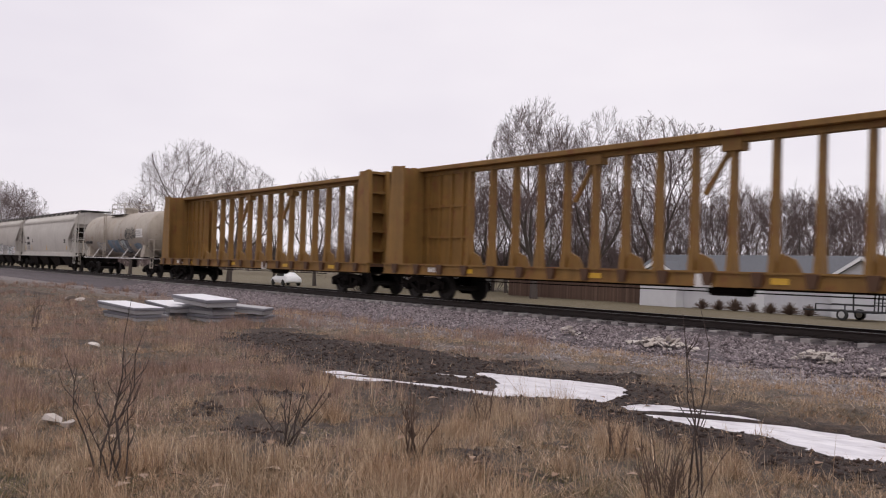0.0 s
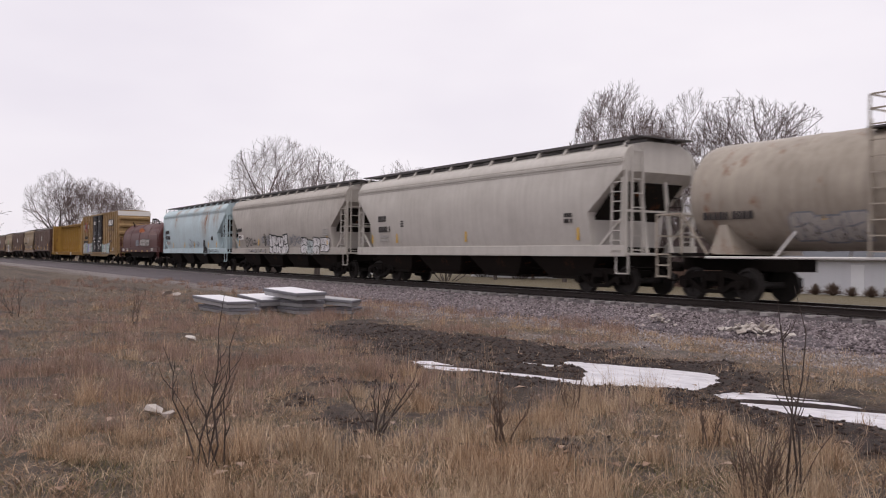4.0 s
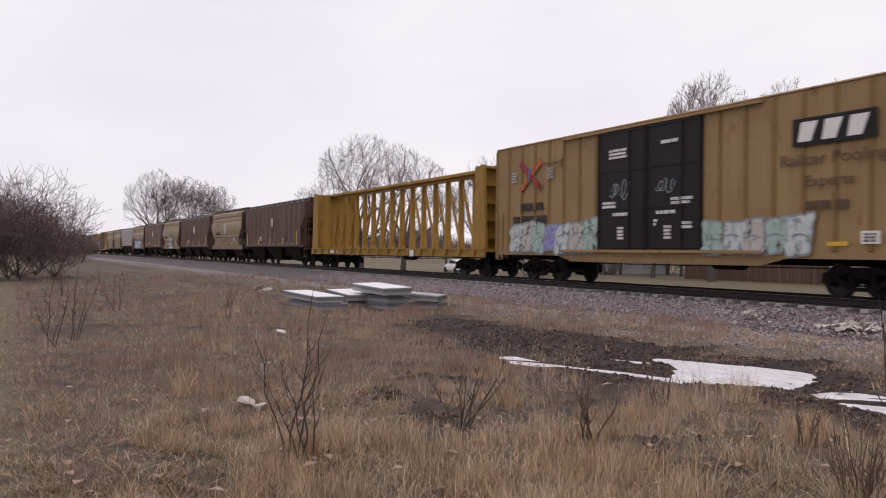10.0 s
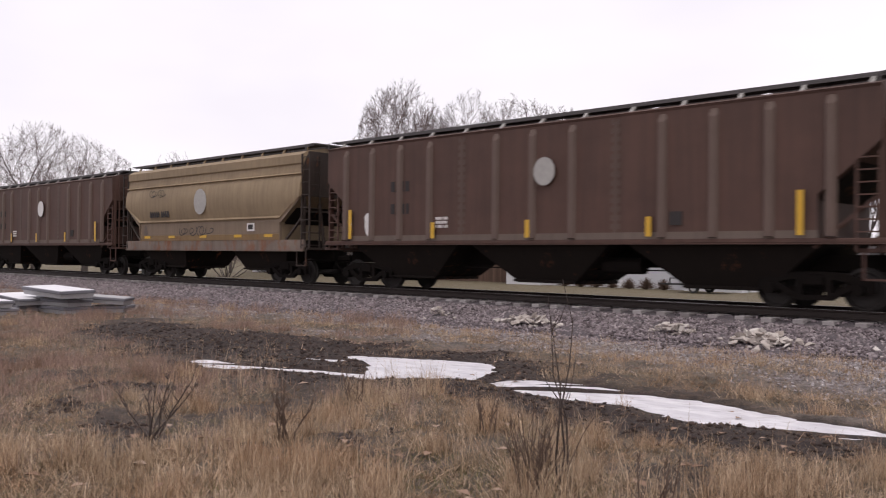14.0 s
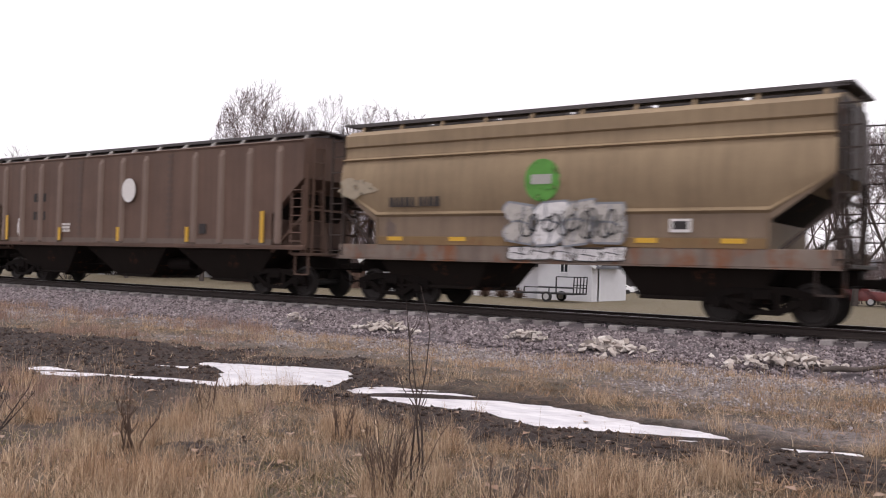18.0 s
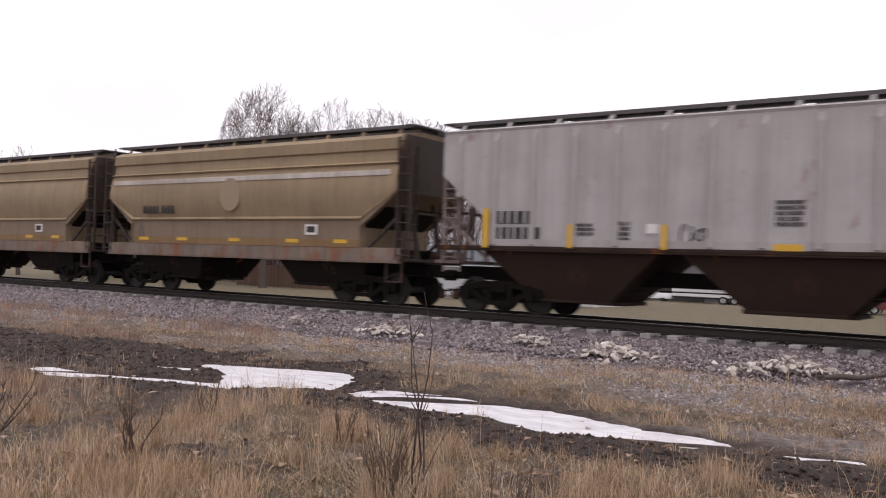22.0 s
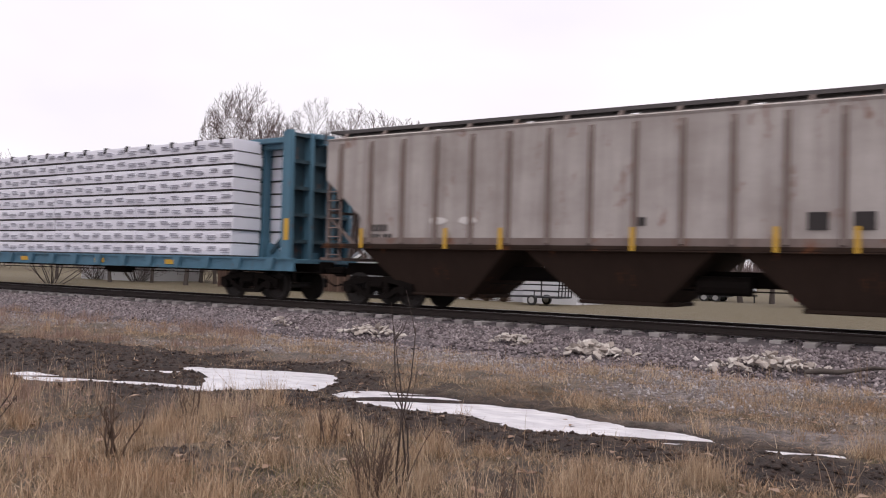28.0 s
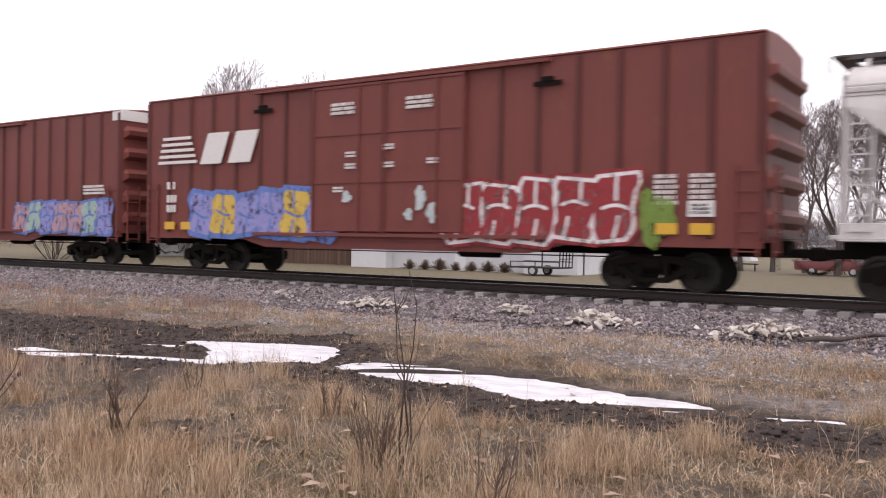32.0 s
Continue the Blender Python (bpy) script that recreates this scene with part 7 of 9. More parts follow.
def on_bank(r, n):
    x = -52 + 60 * r.random(n) ** 0.8
    y = 14.3 + 3.3 * r.random(n)
    keep = r.random(n) < np.clip((y - 14.4) / 0.9, 0.25, 1)
    x, y = x[keep], y[keep]
    return x, y, np.maximum(bank(y), land(x, y) + 0.005)


def beyond_ties(r, n):
    x, y = -40 + 46 * r.random(n), 17.7 + 4.6 * r.random(n)
    return x, y, bank(y)


def on_grit(r, n):
    x, y = -24 + 26 * r.random(n) ** 0.8, 10.3 + 4.9 * r.random(n) ** 0.6
    keep = r.random(n) < np.clip(0.35 + 3.2 * (fbm(x * 0.5, y, 0.7, 31) - 0.5) + (y - 12.5) / 2.5, 0.03, 1)
    x, y = x[keep], y[keep]
    return x, y, land(x, y)


def on_mud(r, n):
    x, y = -19.5 + 19 * r.random(n) ** 0.85, 3.4 + 8.4 * r.random(n)
    keep = (r.random(n) < churn(x, y) ** 2) & (wet(x, y) < 0.45)
    x, y = x[keep], y[keep]
    return x, y, land(x, y) - 0.005


stones("ballast_stones", 78000, on_bank, (0.022, 0.058), STONE, 3, label="loose grey crushed stone on the ballast shoulder", category="ballast")
stones("crib_stones", 16000, beyond_ties, (0.02, 0.045), STONE, 4, label="grey crushed stone between and behind the ties", category="ballast")
PALE_GRIT = island("pale_grit", [(0.16, 0.13, 0.125), (0.34, 0.30, 0.30), (0.50, 0.46, 0.46), (0.22, 0.175, 0.17)], 0.92)
CLOD = island("mud_clod", [(0.026, 0.015, 0.012), (0.048, 0.028, 0.021), (0.014, 0.009, 0.0075), (0.085, 0.053, 0.040), (0.034, 0.020, 0.016), (0.13, 0.09, 0.068)], 0.9)
stones("mud_clods", 26000, on_mud, (0.008, 0.042), CLOD, 9, label="broken clods of dark wet mud", category="mud")
stones("scattered_gravel", 34000, on_grit, (0.010, 0.036), PALE_GRIT, 6, label="scattered pale gravel in the grass by the track", category="gravel")

# ---- heaps of pale broken rock at the foot of the ballast
RUBBLE = island("pale_rubble", [(0.46, 0.40, 0.36), (0.60, 0.54, 0.50), (0.32, 0.27, 0.24), (0.68, 0.63, 0.59)], 0.9, by_object=True)
rock_meshes = []
for k in range(8):
    r = np.random.default_rng(60 + k)
    bm = bmesh.new()
    for _ in range(11):
        q = r.normal(0, 1, 3)
        q = q / np.linalg.norm(q) * np.array((1.25, 0.85, 0.5))
        bm.verts.new(q)
    bmesh.ops.convex_hull(bm, input=bm.verts[:])
    for v in [v for v in bm.verts if not v.link_faces]:
        bm.verts.remove(v)
    me = bpy.data.meshes.new("rock")
    bm.to_mesh(me)
    bm.free()
    me.materials.append(RUBBLE)
    rock_meshes.append(me)


def rubble(x, y, w, d, n, big, seed):
    r = np.random.default_rng(seed)
    heap = thing("rubble_heap", "low heap of pale broken rock at the ballast edge", "rubble heap", "rubble heaps along the track", at=pose(x, y, float(bank(y))))
    for i in range(n):
        px, py = r.normal(0, w / 5.2), r.normal(0, d / 5.5)
        s = big * (0.3 + 0.7 * r.random() ** 1.7)
        mound = max(0.0, 1 - (px / (w * 0.42)) ** 2 - (py / (d * 0.5)) ** 2) * 0.24
        up = float(bank(y + py) - bank(y)) + s * 0.2 + mound * r.uniform(0.35, 1.0)
        part("rock", rock_meshes[i % 8], None, heap, at=Matrix.LocRotScale((px, py, up), Euler((r.uniform(-0.7, 0.7), r.uniform(-0.7, 0.7), r.uniform(0, 6.3))), (s, s, s)))


for k, (x, y, w, d, n, big) in enumerate(((-15.6, 15.75, 1.4, 0.7, 30, 0.10), (-12.6, 15.65, 2.1, 0.8, 80, 0.125), (-9.1, 15.9, 1.3, 0.7, 60, 0.115), (-7.1, 15.55, 1.8, 0.9, 120, 0.13), (-3.75, 15.55, 2.3, 0.9, 130, 0.12), (-4.4, 15.2, 1.2, 0.8, 26, 0.09))):
    rubble(x, y, w, d, n, big, 80 + k)

BARK = plain("grey_brown_bark", (0.085, 0.068, 0.06), 0.9, 0, 0.5, 12, 0.7)
branch = tagged(part("fallen_branch", Geo().tube([(-3.15, 14.95, 0.14), (-2.95, 15.1, 0.17), (-2.7, 15.3, 0.15), (-2.4, 15.6, 0.20), (-2.0, 15.9, 0.23), (-1.4, 16.0, 0.32)], [0.035, 0.05, 0.042, 0.03, 0.022, 0.01], 9).tube([(-2.5, 15.5, 0.18), (-2.2, 15.45, 0.26), (-1.7, 15.4, 0.24)], [0.035, 0.025, 0.01], 7), BARK, smooth=60), "broken grey branch lying on gravel by the track", "branch")

# ---- stacked concrete slabs
CONCRETE = plain("pale_concrete", (0.40, 0.39, 0.40), 0.85, 0, 0.3, 5, 0.4)
SNOW = plain("frost_crust", (0.74, 0.73, 0.76), 0.6, 0, 0.15, 4, 0.5)


RIM_GREY = plain("damp_slab_rim", (0.17, 0.165, 0.185), 0.8, 0, 0.3, 5, 0.4)


def slab(az, far, z, left, right, head, lean, top, label, h=0.175):
    """A slab by its corner towards the path: bearing and range of that corner, and its two sides."""
    a = radians(az)
    f, r = Vector((-math.sin(a), math.cos(a), 0)), Vector((math.cos(a), math.sin(a), 0))
    e = f * math.sin(radians(head)) + r * math.cos(radians(head))
    x, y = -math.sin(a) * far, math.cos(a) * far
    s = thing("concrete_slab", label, "concrete slab", "slabs dumped in the grass", at=pose(x, y, z, lean[0], lean[1], math.degrees(math.atan2(e.y, e.x))))
    part("block", Geo().loft([[(0.05, 0.05, 0), (right - 0.05, 0.05, 0), (right - 0.05, left - 0.05, 0), (0.05, left - 0.05, 0)], [(0.03, 0.03, h * 0.58), (right - 0.03, 0.03, h * 0.58), (right - 0.03, left - 0.03, h * 0.58), (0.03, left - 0.03, h * 0.58)]]), CONCRETE, s)
    part("rim", Geo().box(0, right, 0, left, h * 0.58, h, 0.012), RIM_GREY, s)
    part("top_face", Geo().box(0.03, right - 0.03, 0.03, left - 0.03, h, h + 0.008), SNOW if top else CONCRETE, s)
slab(72.1, 24.8, 0.0, 2.6, 0.95, 20, (0, 0), False, "grey concrete slab lying in dry grass")
slab(72.2, 24.7, 0.20, 2.7, 0.88, 22, (1.5, 0), True, "pale concrete slab stacked flat with a frosted top")
slab(70.2, 26.2, 0.0, 2.4, 1.1, 15, (0, 0), False, "grey concrete slab at the foot of a stack")
slab(70.1, 26.0, 0.19, 2.5, 1.2, 17, (1.5, -1), True, "concrete slab with frost in the middle of a stack")
slab(67.7, 25.0, 0.0, 1.6, 0.8, 26, (0, 0), False, "grey concrete slab under the top of the stack")
slab(67.5, 25.0, 0.20, 1.7, 0.75, 30, (0, 0), False, "grey concrete slab under the top of the stack")
slab(67.9, 24.6, 0.42, 2.4, 0.95, 24, (1.5, -1.5), True, "topmost concrete slab with crumbs of frost", 0.2)
slab(64.3, 25.4, 0.0, 0.95, 0.9, 70, (0, 0), False, "grey concrete slab lying apart by the stack")
slab(64.3, 25.3, 0.21, 1.2, 1.0, 74, (4, 0), False, "grey concrete slab tilted on another one")

for k, (x, y, s) in enumerate(((-17.2, 4.8, 0.11), (-36.0, 9.1, 0.22), (-35.0, 9.2, 0.18), (-9.5, 2.28, 0.13), (-9.2, 2.36, 0.1))):
    r = np.random.default_rng(30 + k)
    ob = new("pale_stone", rock_meshes[k % 6])
    ob.matrix_basis = Matrix.LocRotScale((x, y, float(land(x, y)) + s * 0.4), Euler((0.2, 0.1, r.uniform(0, 6))), (s, s, s))
    tagged(ob, "pale stone lying in dry grass", "stone", "stones in the grass")


# ---------------------------------------------------------------- grass
def grass_material(name, stops, drift, share=0.6):
    """Blades in several tones, drifting towards another tint from patch to patch."""
    m, n, l, b = shader(name)
    r = n.new("ShaderNodeValToRGB")
    els = r.color_ramp.elements
    while len(els) < len(stops):
        els.new(0.5)
    for i, c in enumerate(stops):
        els[i].position, els[i].color = i / (len(stops) - 1), rgb(c)
    l.new(n.new("ShaderNodeNewGeometry").outputs["Random Per Island"], r.inputs["Fac"])
    tc = n.new("ShaderNodeTexCoord").outputs["Object"]
    flat = scaled(n, l, tc, (1, 1, 0))
    c = mix_rgb(n, l, times_fac(n, l, noise_fac(n, l, flat, 0.8, 5, 0.45, 0.6), share), r.outputs["Color"], drift[0], "MULTIPLY")
    c = mix_rgb(n, l, times_fac(n, l, noise_fac(n, l, flat, 2.3, 4, 0.5, 0.62), share), c, drift[1], "MULTIPLY")
    l.new(c, b.inputs["Base Color"])
    b.inputs["Roughness"].default_value = 0.8
    return m


GRASS_TAN = grass_material("dry_tan_grass", [(0.239, 0.156, 0.100), (0.47, 0.338, 0.222), (0.70, 0.555, 0.40), (0.323, 0.216, 0.138), (0.60, 0.452, 0.312), (0.144, 0.096, 0.066)], ((0.88, 0.74, 0.64), (0.56, 0.48, 0.40)), 0.62)
GRASS_ROSE = grass_material("dry_rose_brown_grass", [(0.186, 0.118, 0.098), (0.339, 0.226, 0.185), (0.465, 0.330, 0.268), (0.144, 0.092, 0.074), (0.389, 0.266, 0.213), (0.254, 0.166, 0.135)], ((0.72, 0.66, 0.62), (0.95, 0.92, 0.74)))
GRASS_LOW = grass_material("low_matted_grass", [(0.281, 0.186, 0.117), (0.173, 0.137, 0.074), (0.50, 0.36, 0.24), (0.07, 0.05, 0.034), (0.70, 0.53, 0.39), (0.33, 0.215, 0.14), (0.10, 0.08, 0.045)], ((0.80, 0.66, 0.56), (0.44, 0.41, 0.33)), 0.85)
GRASS_GREEN = grass_material("olive_green_shoots", [(0.09, 0.085, 0.032), (0.15, 0.135, 0.055), (0.21, 0.18, 0.085), (0.12, 0.10, 0.045)], ((0.8, 0.8, 0.7), (0.9, 0.8, 0.7)))


def blades(name, x, y, height, lean, width, material, seed, label, category="grass"):
    """Blades, joined: bent ones of three faces near the path, single slivers farther off."""
    r = np.random.default_rng(seed)
    order = np.argsort(np.hypot(x, y))
    x, y, height, lean, width = [np.broadcast_to(q, len(order))[order] for q in (x, y, height, lean, width)]
    n, k = len(x), int(np.searchsorted(np.hypot(x, y), 7.5))
    z = land(x, y) - 0.01
    a, face = r.random(n) * 6.283, r.random(n) * 6.283
    d = np.stack([np.cos(a), np.sin(a)], 1)
    w = np.stack([np.cos(face), np.sin(face)], 1) * width[:, None] / 2
    lat = (lean * height)[:, None] * d
    p0 = np.stack([x, y], 1)
    mid = p0 + lat * 0.38
    tip = p0 + lat
    up = height * np.sqrt(np.clip(1 - 0.6 * lean ** 2, 0.08, 1))
    zz = lambda q: (z + up * q)[:, None]
    v = np.stack([np.hstack([p0 - w, zz(0)]), np.hstack([p0 + w, zz(0)]), np.hstack([mid + w * 0.8, zz(0.55)]), np.hstack([mid - w * 0.8, zz(0.55)]), np.hstack([tip, zz(1.0)])], 1)
    f = np.array([(0, 1, 2), (0, 2, 3), (3, 2, 4)])[None] + 5 * np.arange(k)[:, None, None]
    thin = np.arange(3)[None] + 5 * k + 3 * np.arange(n - k)[:, None]
    verts = np.concatenate([v[:k].reshape(-1, 3), v[k:][:, (0, 1, 4)].reshape(-1, 3)])
    return tagged(new(name, fast_mesh(name, verts, np.concatenate([f.reshape(-1, 3), thin]), material)), label, category, kind="stuff")


def fan(r, n, lo, hi, az0, az1):
    """Places spread round the standing point, thinning with distance."""
    rad = lo * (hi / lo) ** r.random(n)
    az = np.radians(az0 + (az1 - az0) * r.random(n))
    return -np.sin(az) * rad, np.cos(az) * rad, rad


def bare(x, y):
    m = np.maximum(churn(x, y), np.clip(wet(x, y) * 2, 0, 1))
    return m


def tuft_field(name, clumps, per, lo, hi, az, tall, material, seed, label, where, loose=(0.04, 0.12), lean=0.34):
    r = np.random.default_rng(seed)
    cx, cy, rad = fan(r, clumps, lo, hi, *az)
    keep = r.random(clumps) < where(cx, cy)
    cx, cy, rad = cx[keep], cy[keep], rad[keep]
    h = (tall[0] + (tall[1] - tall[0]) * r.random(len(cx)) ** 1.6)
    k = np.repeat(np.arange(len(cx)), per)
    sp = (loose[0] + (loose[1] - loose[0]) * r.random(len(cx)))[k]
    off = r.normal(0, 1, (len(k), 2)) * sp[:, None]
    x, y = cx[k] + off[:, 0], cy[k] + off[:, 1]
    hh = h[k] * (0.4 + 0.65 * r.random(len(k)))
    ok = (y < 15.6) & (soil(x, y) < 0.35 + 0.65 * r.random(len(k))) & ((bare(x, y) < 0.6 + 0.4 * r.random(len(k))) | (name == "mud_straw")) & (wet(x, y) < 0.3)
    x, y, hh, rr = x[ok], y[ok], hh[ok], rad[k][ok]
    bend = np.clip(np.abs(r.normal(lean, 0.28, len(x))), 0, 1.1)
    blades(name, x, y, hh, bend, (0.0020 + 0.00036 * rr) * (0.7 + 0.6 * r.random(len(x))), material, seed + 1, label)


def meadow():
    open_side = lambda x, y: np.clip(1.0 - bare(x, y) * 1.2, 0, 1) * (y > 0.1)
    left = lambda x, y: np.clip((-x - 6.0) / 7.0, 0, 1) * (y > 0.1)
    verge = lambda y: np.where(y > 10.8, 0.30, 1.0)
    # matted low growth, laid over by the weather, with gaps
    r = np.random.default_rng(11)
    x, y, rad = fan(r, 620000, 2.3, 42, 1, 95)
    gaps = np.clip(0.75 + 2.4 * (patchy(x, y, 4.2, 2.1) - 0.5), 0.05, 1) * (1 - 0.93 * soil(x, y))
    ok = (y < 14.9) & (y > -3) & (r.random(len(x)) > bare(x, y) * 0.95) & (r.random(len(x)) < gaps * np.where(y > 10.8, 0.3 + 0.7 * (patchy(x, y, 0.7, 3.3) > 0.55), 1.0)) & (wet(x, y) < 0.3)
    x, y, rad = x[ok], y[ok], rad[ok]
    tall = 0.03 + 0.12 * r.random(len(x)) ** 1.5
    tall = np.where(y < 0.1, 0.06, tall)
    blades("matted_grass", x, y, tall, 0.65 + 0.45 * r.random(len(x)), (0.0024 + 0.00048 * rad), GRASS_LOW, 12, "short matted olive and straw grass")
    # long dead stems lying flat
    x, y, rad = fan(r, 22000, 2.4, 22, 1, 95)
    ok = (y < 11.5) & (y > 0.1) & (r.random(len(x)) > bare(x, y) * 0.8) & (wet(x, y) < 0.3)
    x, y, rad = x[ok], y[ok], rad[ok]
    blades("fallen_straw", x, y, 0.10 + 0.24 * r.random(len(x)) ** 2, 1.2 + 0.06 * r.random(len(x)), 0.0028 + 0.0004 * rad, GRASS_TAN, 13, "long pale dead stems lying flat")
    # green shoots low in the near meadow
    x, y, rad = fan(r, 90000, 2.3, 9, 1, 90)
    ok = (y > 0.1) & (r.random(len(x)) < np.clip(4.5 * (patchy(x, y, 0.8, 5.7) - 0.55), 0, 1)) & (bare(x, y) < 0.4)
    x, y, rad = x[ok], y[ok], rad[ok]
    blades("green_shoots", x, y, 0.025 + 0.06 * r.random(len(x)), 0.4 + 0.5 * r.random(len(x)), 0.0026 + 0.0004 * rad, GRASS_GREEN, 14, "short olive green shoots among the straw")
    tuft_field("tan_grass_tufts", 15500, 40, 2.6, 34, (2, 80), (0.07, 0.36), GRASS_TAN, 21, "thick tufts of dry tan grass in the meadow", lambda x, y: open_side(x, y) * verge(y) * np.clip(7.0 * (patchy(x, y, 0.9, 0.4) - 0.56), 0.004, 1) * np.clip(0.25 + 5.0 * (patchy(x, y, 2.6, 6.1) - 0.45), 0.1, 1))
    tuft_field("rose_grass", 21000, 30, 3.0, 60, (46, 96), (0.08, 0.42), GRASS_ROSE, 31, "fine rose-brown dry grass standing thick", lambda x, y: open_side(x, y) * left(x, y) * np.clip(3.4 * (patchy(x, y, 0.55, 1.1) - 0.36), 0.05, 1) * np.clip(0.35 + 4.0 * (patchy(x, y, 2.2, 7.3) - 0.42), 0.12, 1), (0.05, 0.16), 0.26)
    tuft_field("straw_tussocks", 620, 150, 3.0, 11, (4, 84), (0.20, 0.46), GRASS_TAN, 81, "bright bunches of straw standing out of the meadow", lambda x, y: open_side(x, y) * np.clip(6.0 * (patchy(x, y, 1.3, 8.2) - 0.50), 0.02, 1), (0.05, 0.12), 0.42)
    tuft_field("verge_grass", 6200, 26, 8, 40, (2, 72), (0.06, 0.22), GRASS_TAN, 41, "thin dry grass along the foot of the ballast", lambda x, y: np.clip((y - 9.8) / 1.2, 0, 1) * (y < 14.6) * np.clip(5.5 * (patchy(x * 0.4, y, 0.55, 2.2) - 0.5), 0.006, 1))
    tuft_field("mud_straw", 6500, 10, 4, 19, (8, 75), (0.04, 0.16), GRASS_TAN, 61, "scattered straw stubble on the mud", lambda x, y: (bare(x, y) > 0.3) * (wet(x, y) < 0.05) * np.clip(4.0 * (patchy(x, y, 1.3, 4.4) - 0.46), 0, 1))
    tuft_field("tall_straw", 620, 12, 3.2, 16, (3, 62), (0.34, 0.78), GRASS_TAN, 51, "tall pale straws standing above the grass", lambda x, y: np.clip(1.0 - bare(x, y) * 0.8, 0, 1) * np.clip(4.5 * (patchy(x, y, 0.7, 3.0) - 0.56), 0.01, 1), (0.05, 0.13), 0.18)


meadow()


def litter_leaves():
    r = np.random.default_rng(19)
    x, y, rad = fan(r, 600, 2.5, 18, 2, 95)
    ok = y < 14
    x, y = x[ok], y[ok]
    n = len(x)
    a = r.random(n) * 6.283
    s = 0.03 + 0.05 * r.random(n)
    z = land(x, y) + 0.03 + 0.05 * r.random(n)
    o = np.array([(-1, 0, 0), (0, -0.6, 0.25), (1, 0, 0.1), (0, 0.6, 0.3)])
    v = np.stack([x[:, None] + s[:, None] * (o[:, 0] * np.cos(a)[:, None] - o[:, 1] * np.sin(a)[:, None]), y[:, None] + s[:, None] * (o[:, 0] * np.sin(a)[:, None] + o[:, 1] * np.cos(a)[:, None]), z[:, None] + s[:, None] * o[:, 2]], -1)
    f = np.arange(4)[None] + 4 * np.arange(n)[:, None]
    tagged(new("fallen_leaves", fast_mesh("fallen_leaves", v.reshape(-1, 3), f, island("brown_leaf", [(0.16, 0.085, 0.05), (0.3, 0.19, 0.13), (0.42, 0.31, 0.24)]), 4)), "curled brown leaves caught in the grass", "leaves", kind="stuff")


litter_leaves()

# ---------------------------------------------------------------- weeds with bare stems
STEM = plain("dark_weed_stem", (0.06, 0.042, 0.036), 0.85, 0, 0.4, 30, 0.4)
STEM_PALE = plain("brown_weed_stem", (0.115, 0.075, 0.055), 0.85, 0, 0.4, 30, 0.4)


def weed(x, y, stems, height, spread, seed, label, material=STEM, twigs=7, thick=0.008):
    r = random.Random(seed)
    w = thing("bare_weed", label, "weed", "bare weeds in the meadow", at=pose(x, y, float(land(x, y)) - 0.03))
    for _ in range(stems):
        a, h = r.uniform(0, 6.283), height * r.uniform(0.6, 1.0)
        lean = spread * r.uniform(0.15, 1)
        b = Vector((r.uniform(-0.08, 0.08), r.uniform(-0.08, 0.08), 0))
        top = b + Vector((math.cos(a) * lean, math.sin(a) * lean, h))
        pts = [b + (top - b) * u + Vector((r.uniform(-1, 1), r.uniform(-1, 1), 0)) * 0.03 * height * (u > 0) for u in (0, 0.2, 0.4, 0.6, 0.8, 1)]
        g = Geo().tube(pts, [thick * (1.25 - u) for u in (0, 0.2, 0.4, 0.6, 0.8, 1)], 5)
        for _ in range(twigs):
            u = r.uniform(0.3, 0.97)
            i = min(4, int(u * 5))
            p = pts[i] + (pts[i + 1] - pts[i]) * (u * 5 - i)
            ta = r.uniform(0, 6.283)
            ln = height * r.uniform(0.08, 0.26) * (1.25 - u)
            q = p + Vector((math.cos(ta) * ln * 0.6, math.sin(ta) * ln * 0.6, ln))
            g.tube([p, (p + q) / 2 + Vector((math.cos(ta), math.sin(ta), 0)) * ln * 0.12, q], [thick * 0.5, thick * 0.4, thick * 0.2], 4)
        part("stem", g, material, w)


weed(-6.5, 1.9, 4, 1.45, 0.26, 1, "tall dark bare weed with forked stems", twigs=7, thick=0.0075)
weed(-6.35, 2.0, 3, 0.95, 0.35, 2, "dark branching weed in dry grass", twigs=8, thick=0.006)
weed(-7.05, 3.6, 7, 0.75, 0.4, 3, "low dark weed with broken stems")
weed(-6.3, 4.5, 8, 0.6, 0.3, 4, "small brown weed clump", STEM_PALE)
weed(-3.72, 4.95, 3, 1.62, 0.16, 5, "tall thin dead stalks rising from a clump", twigs=3, thick=0.008)
weed(-3.85, 4.85, 26, 0.7, 0.36, 6, "thick clump of brown dead stalks", STEM_PALE, 5, 0.006)
weed(-16.3, 0.6, 4, 1.5, 0.5, 7, "bare weed standing in rose-brown grass")
weed(-17.2, 1.0, 4, 1.4, 0.6, 8, "bare weed standing in rose-brown grass")
weed(-25, 2.5, 5, 1.3, 0.5, 9, "bare weed standing in rose-brown grass")
weed(-33, 1.5, 5, 1.6, 0.6, 10, "bare weed standing in rose-brown grass")
weed(-5.4, 6.1, 6, 0.5, 0.2, 11, "short brown weed by the mud", STEM_PALE)
weed(-7.6, 6.4, 5, 0.5, 0.2, 12, "short brown weed by the mud", STEM_PALE)
weed(-21, 4.6, 5, 1.1, 0.4, 13, "bare weed standing in rose-brown grass", STEM_PALE)
weed(-2.6, 4.3, 5, 0.7, 0.2, 14, "short brown weed in the meadow", STEM_PALE)


# ---------------------------------------------------------------- bare trees
TWIG = plain("bare_twig", (0.13, 0.094, 0.091), 0.9, 0, 0.3, 8, 0.2)


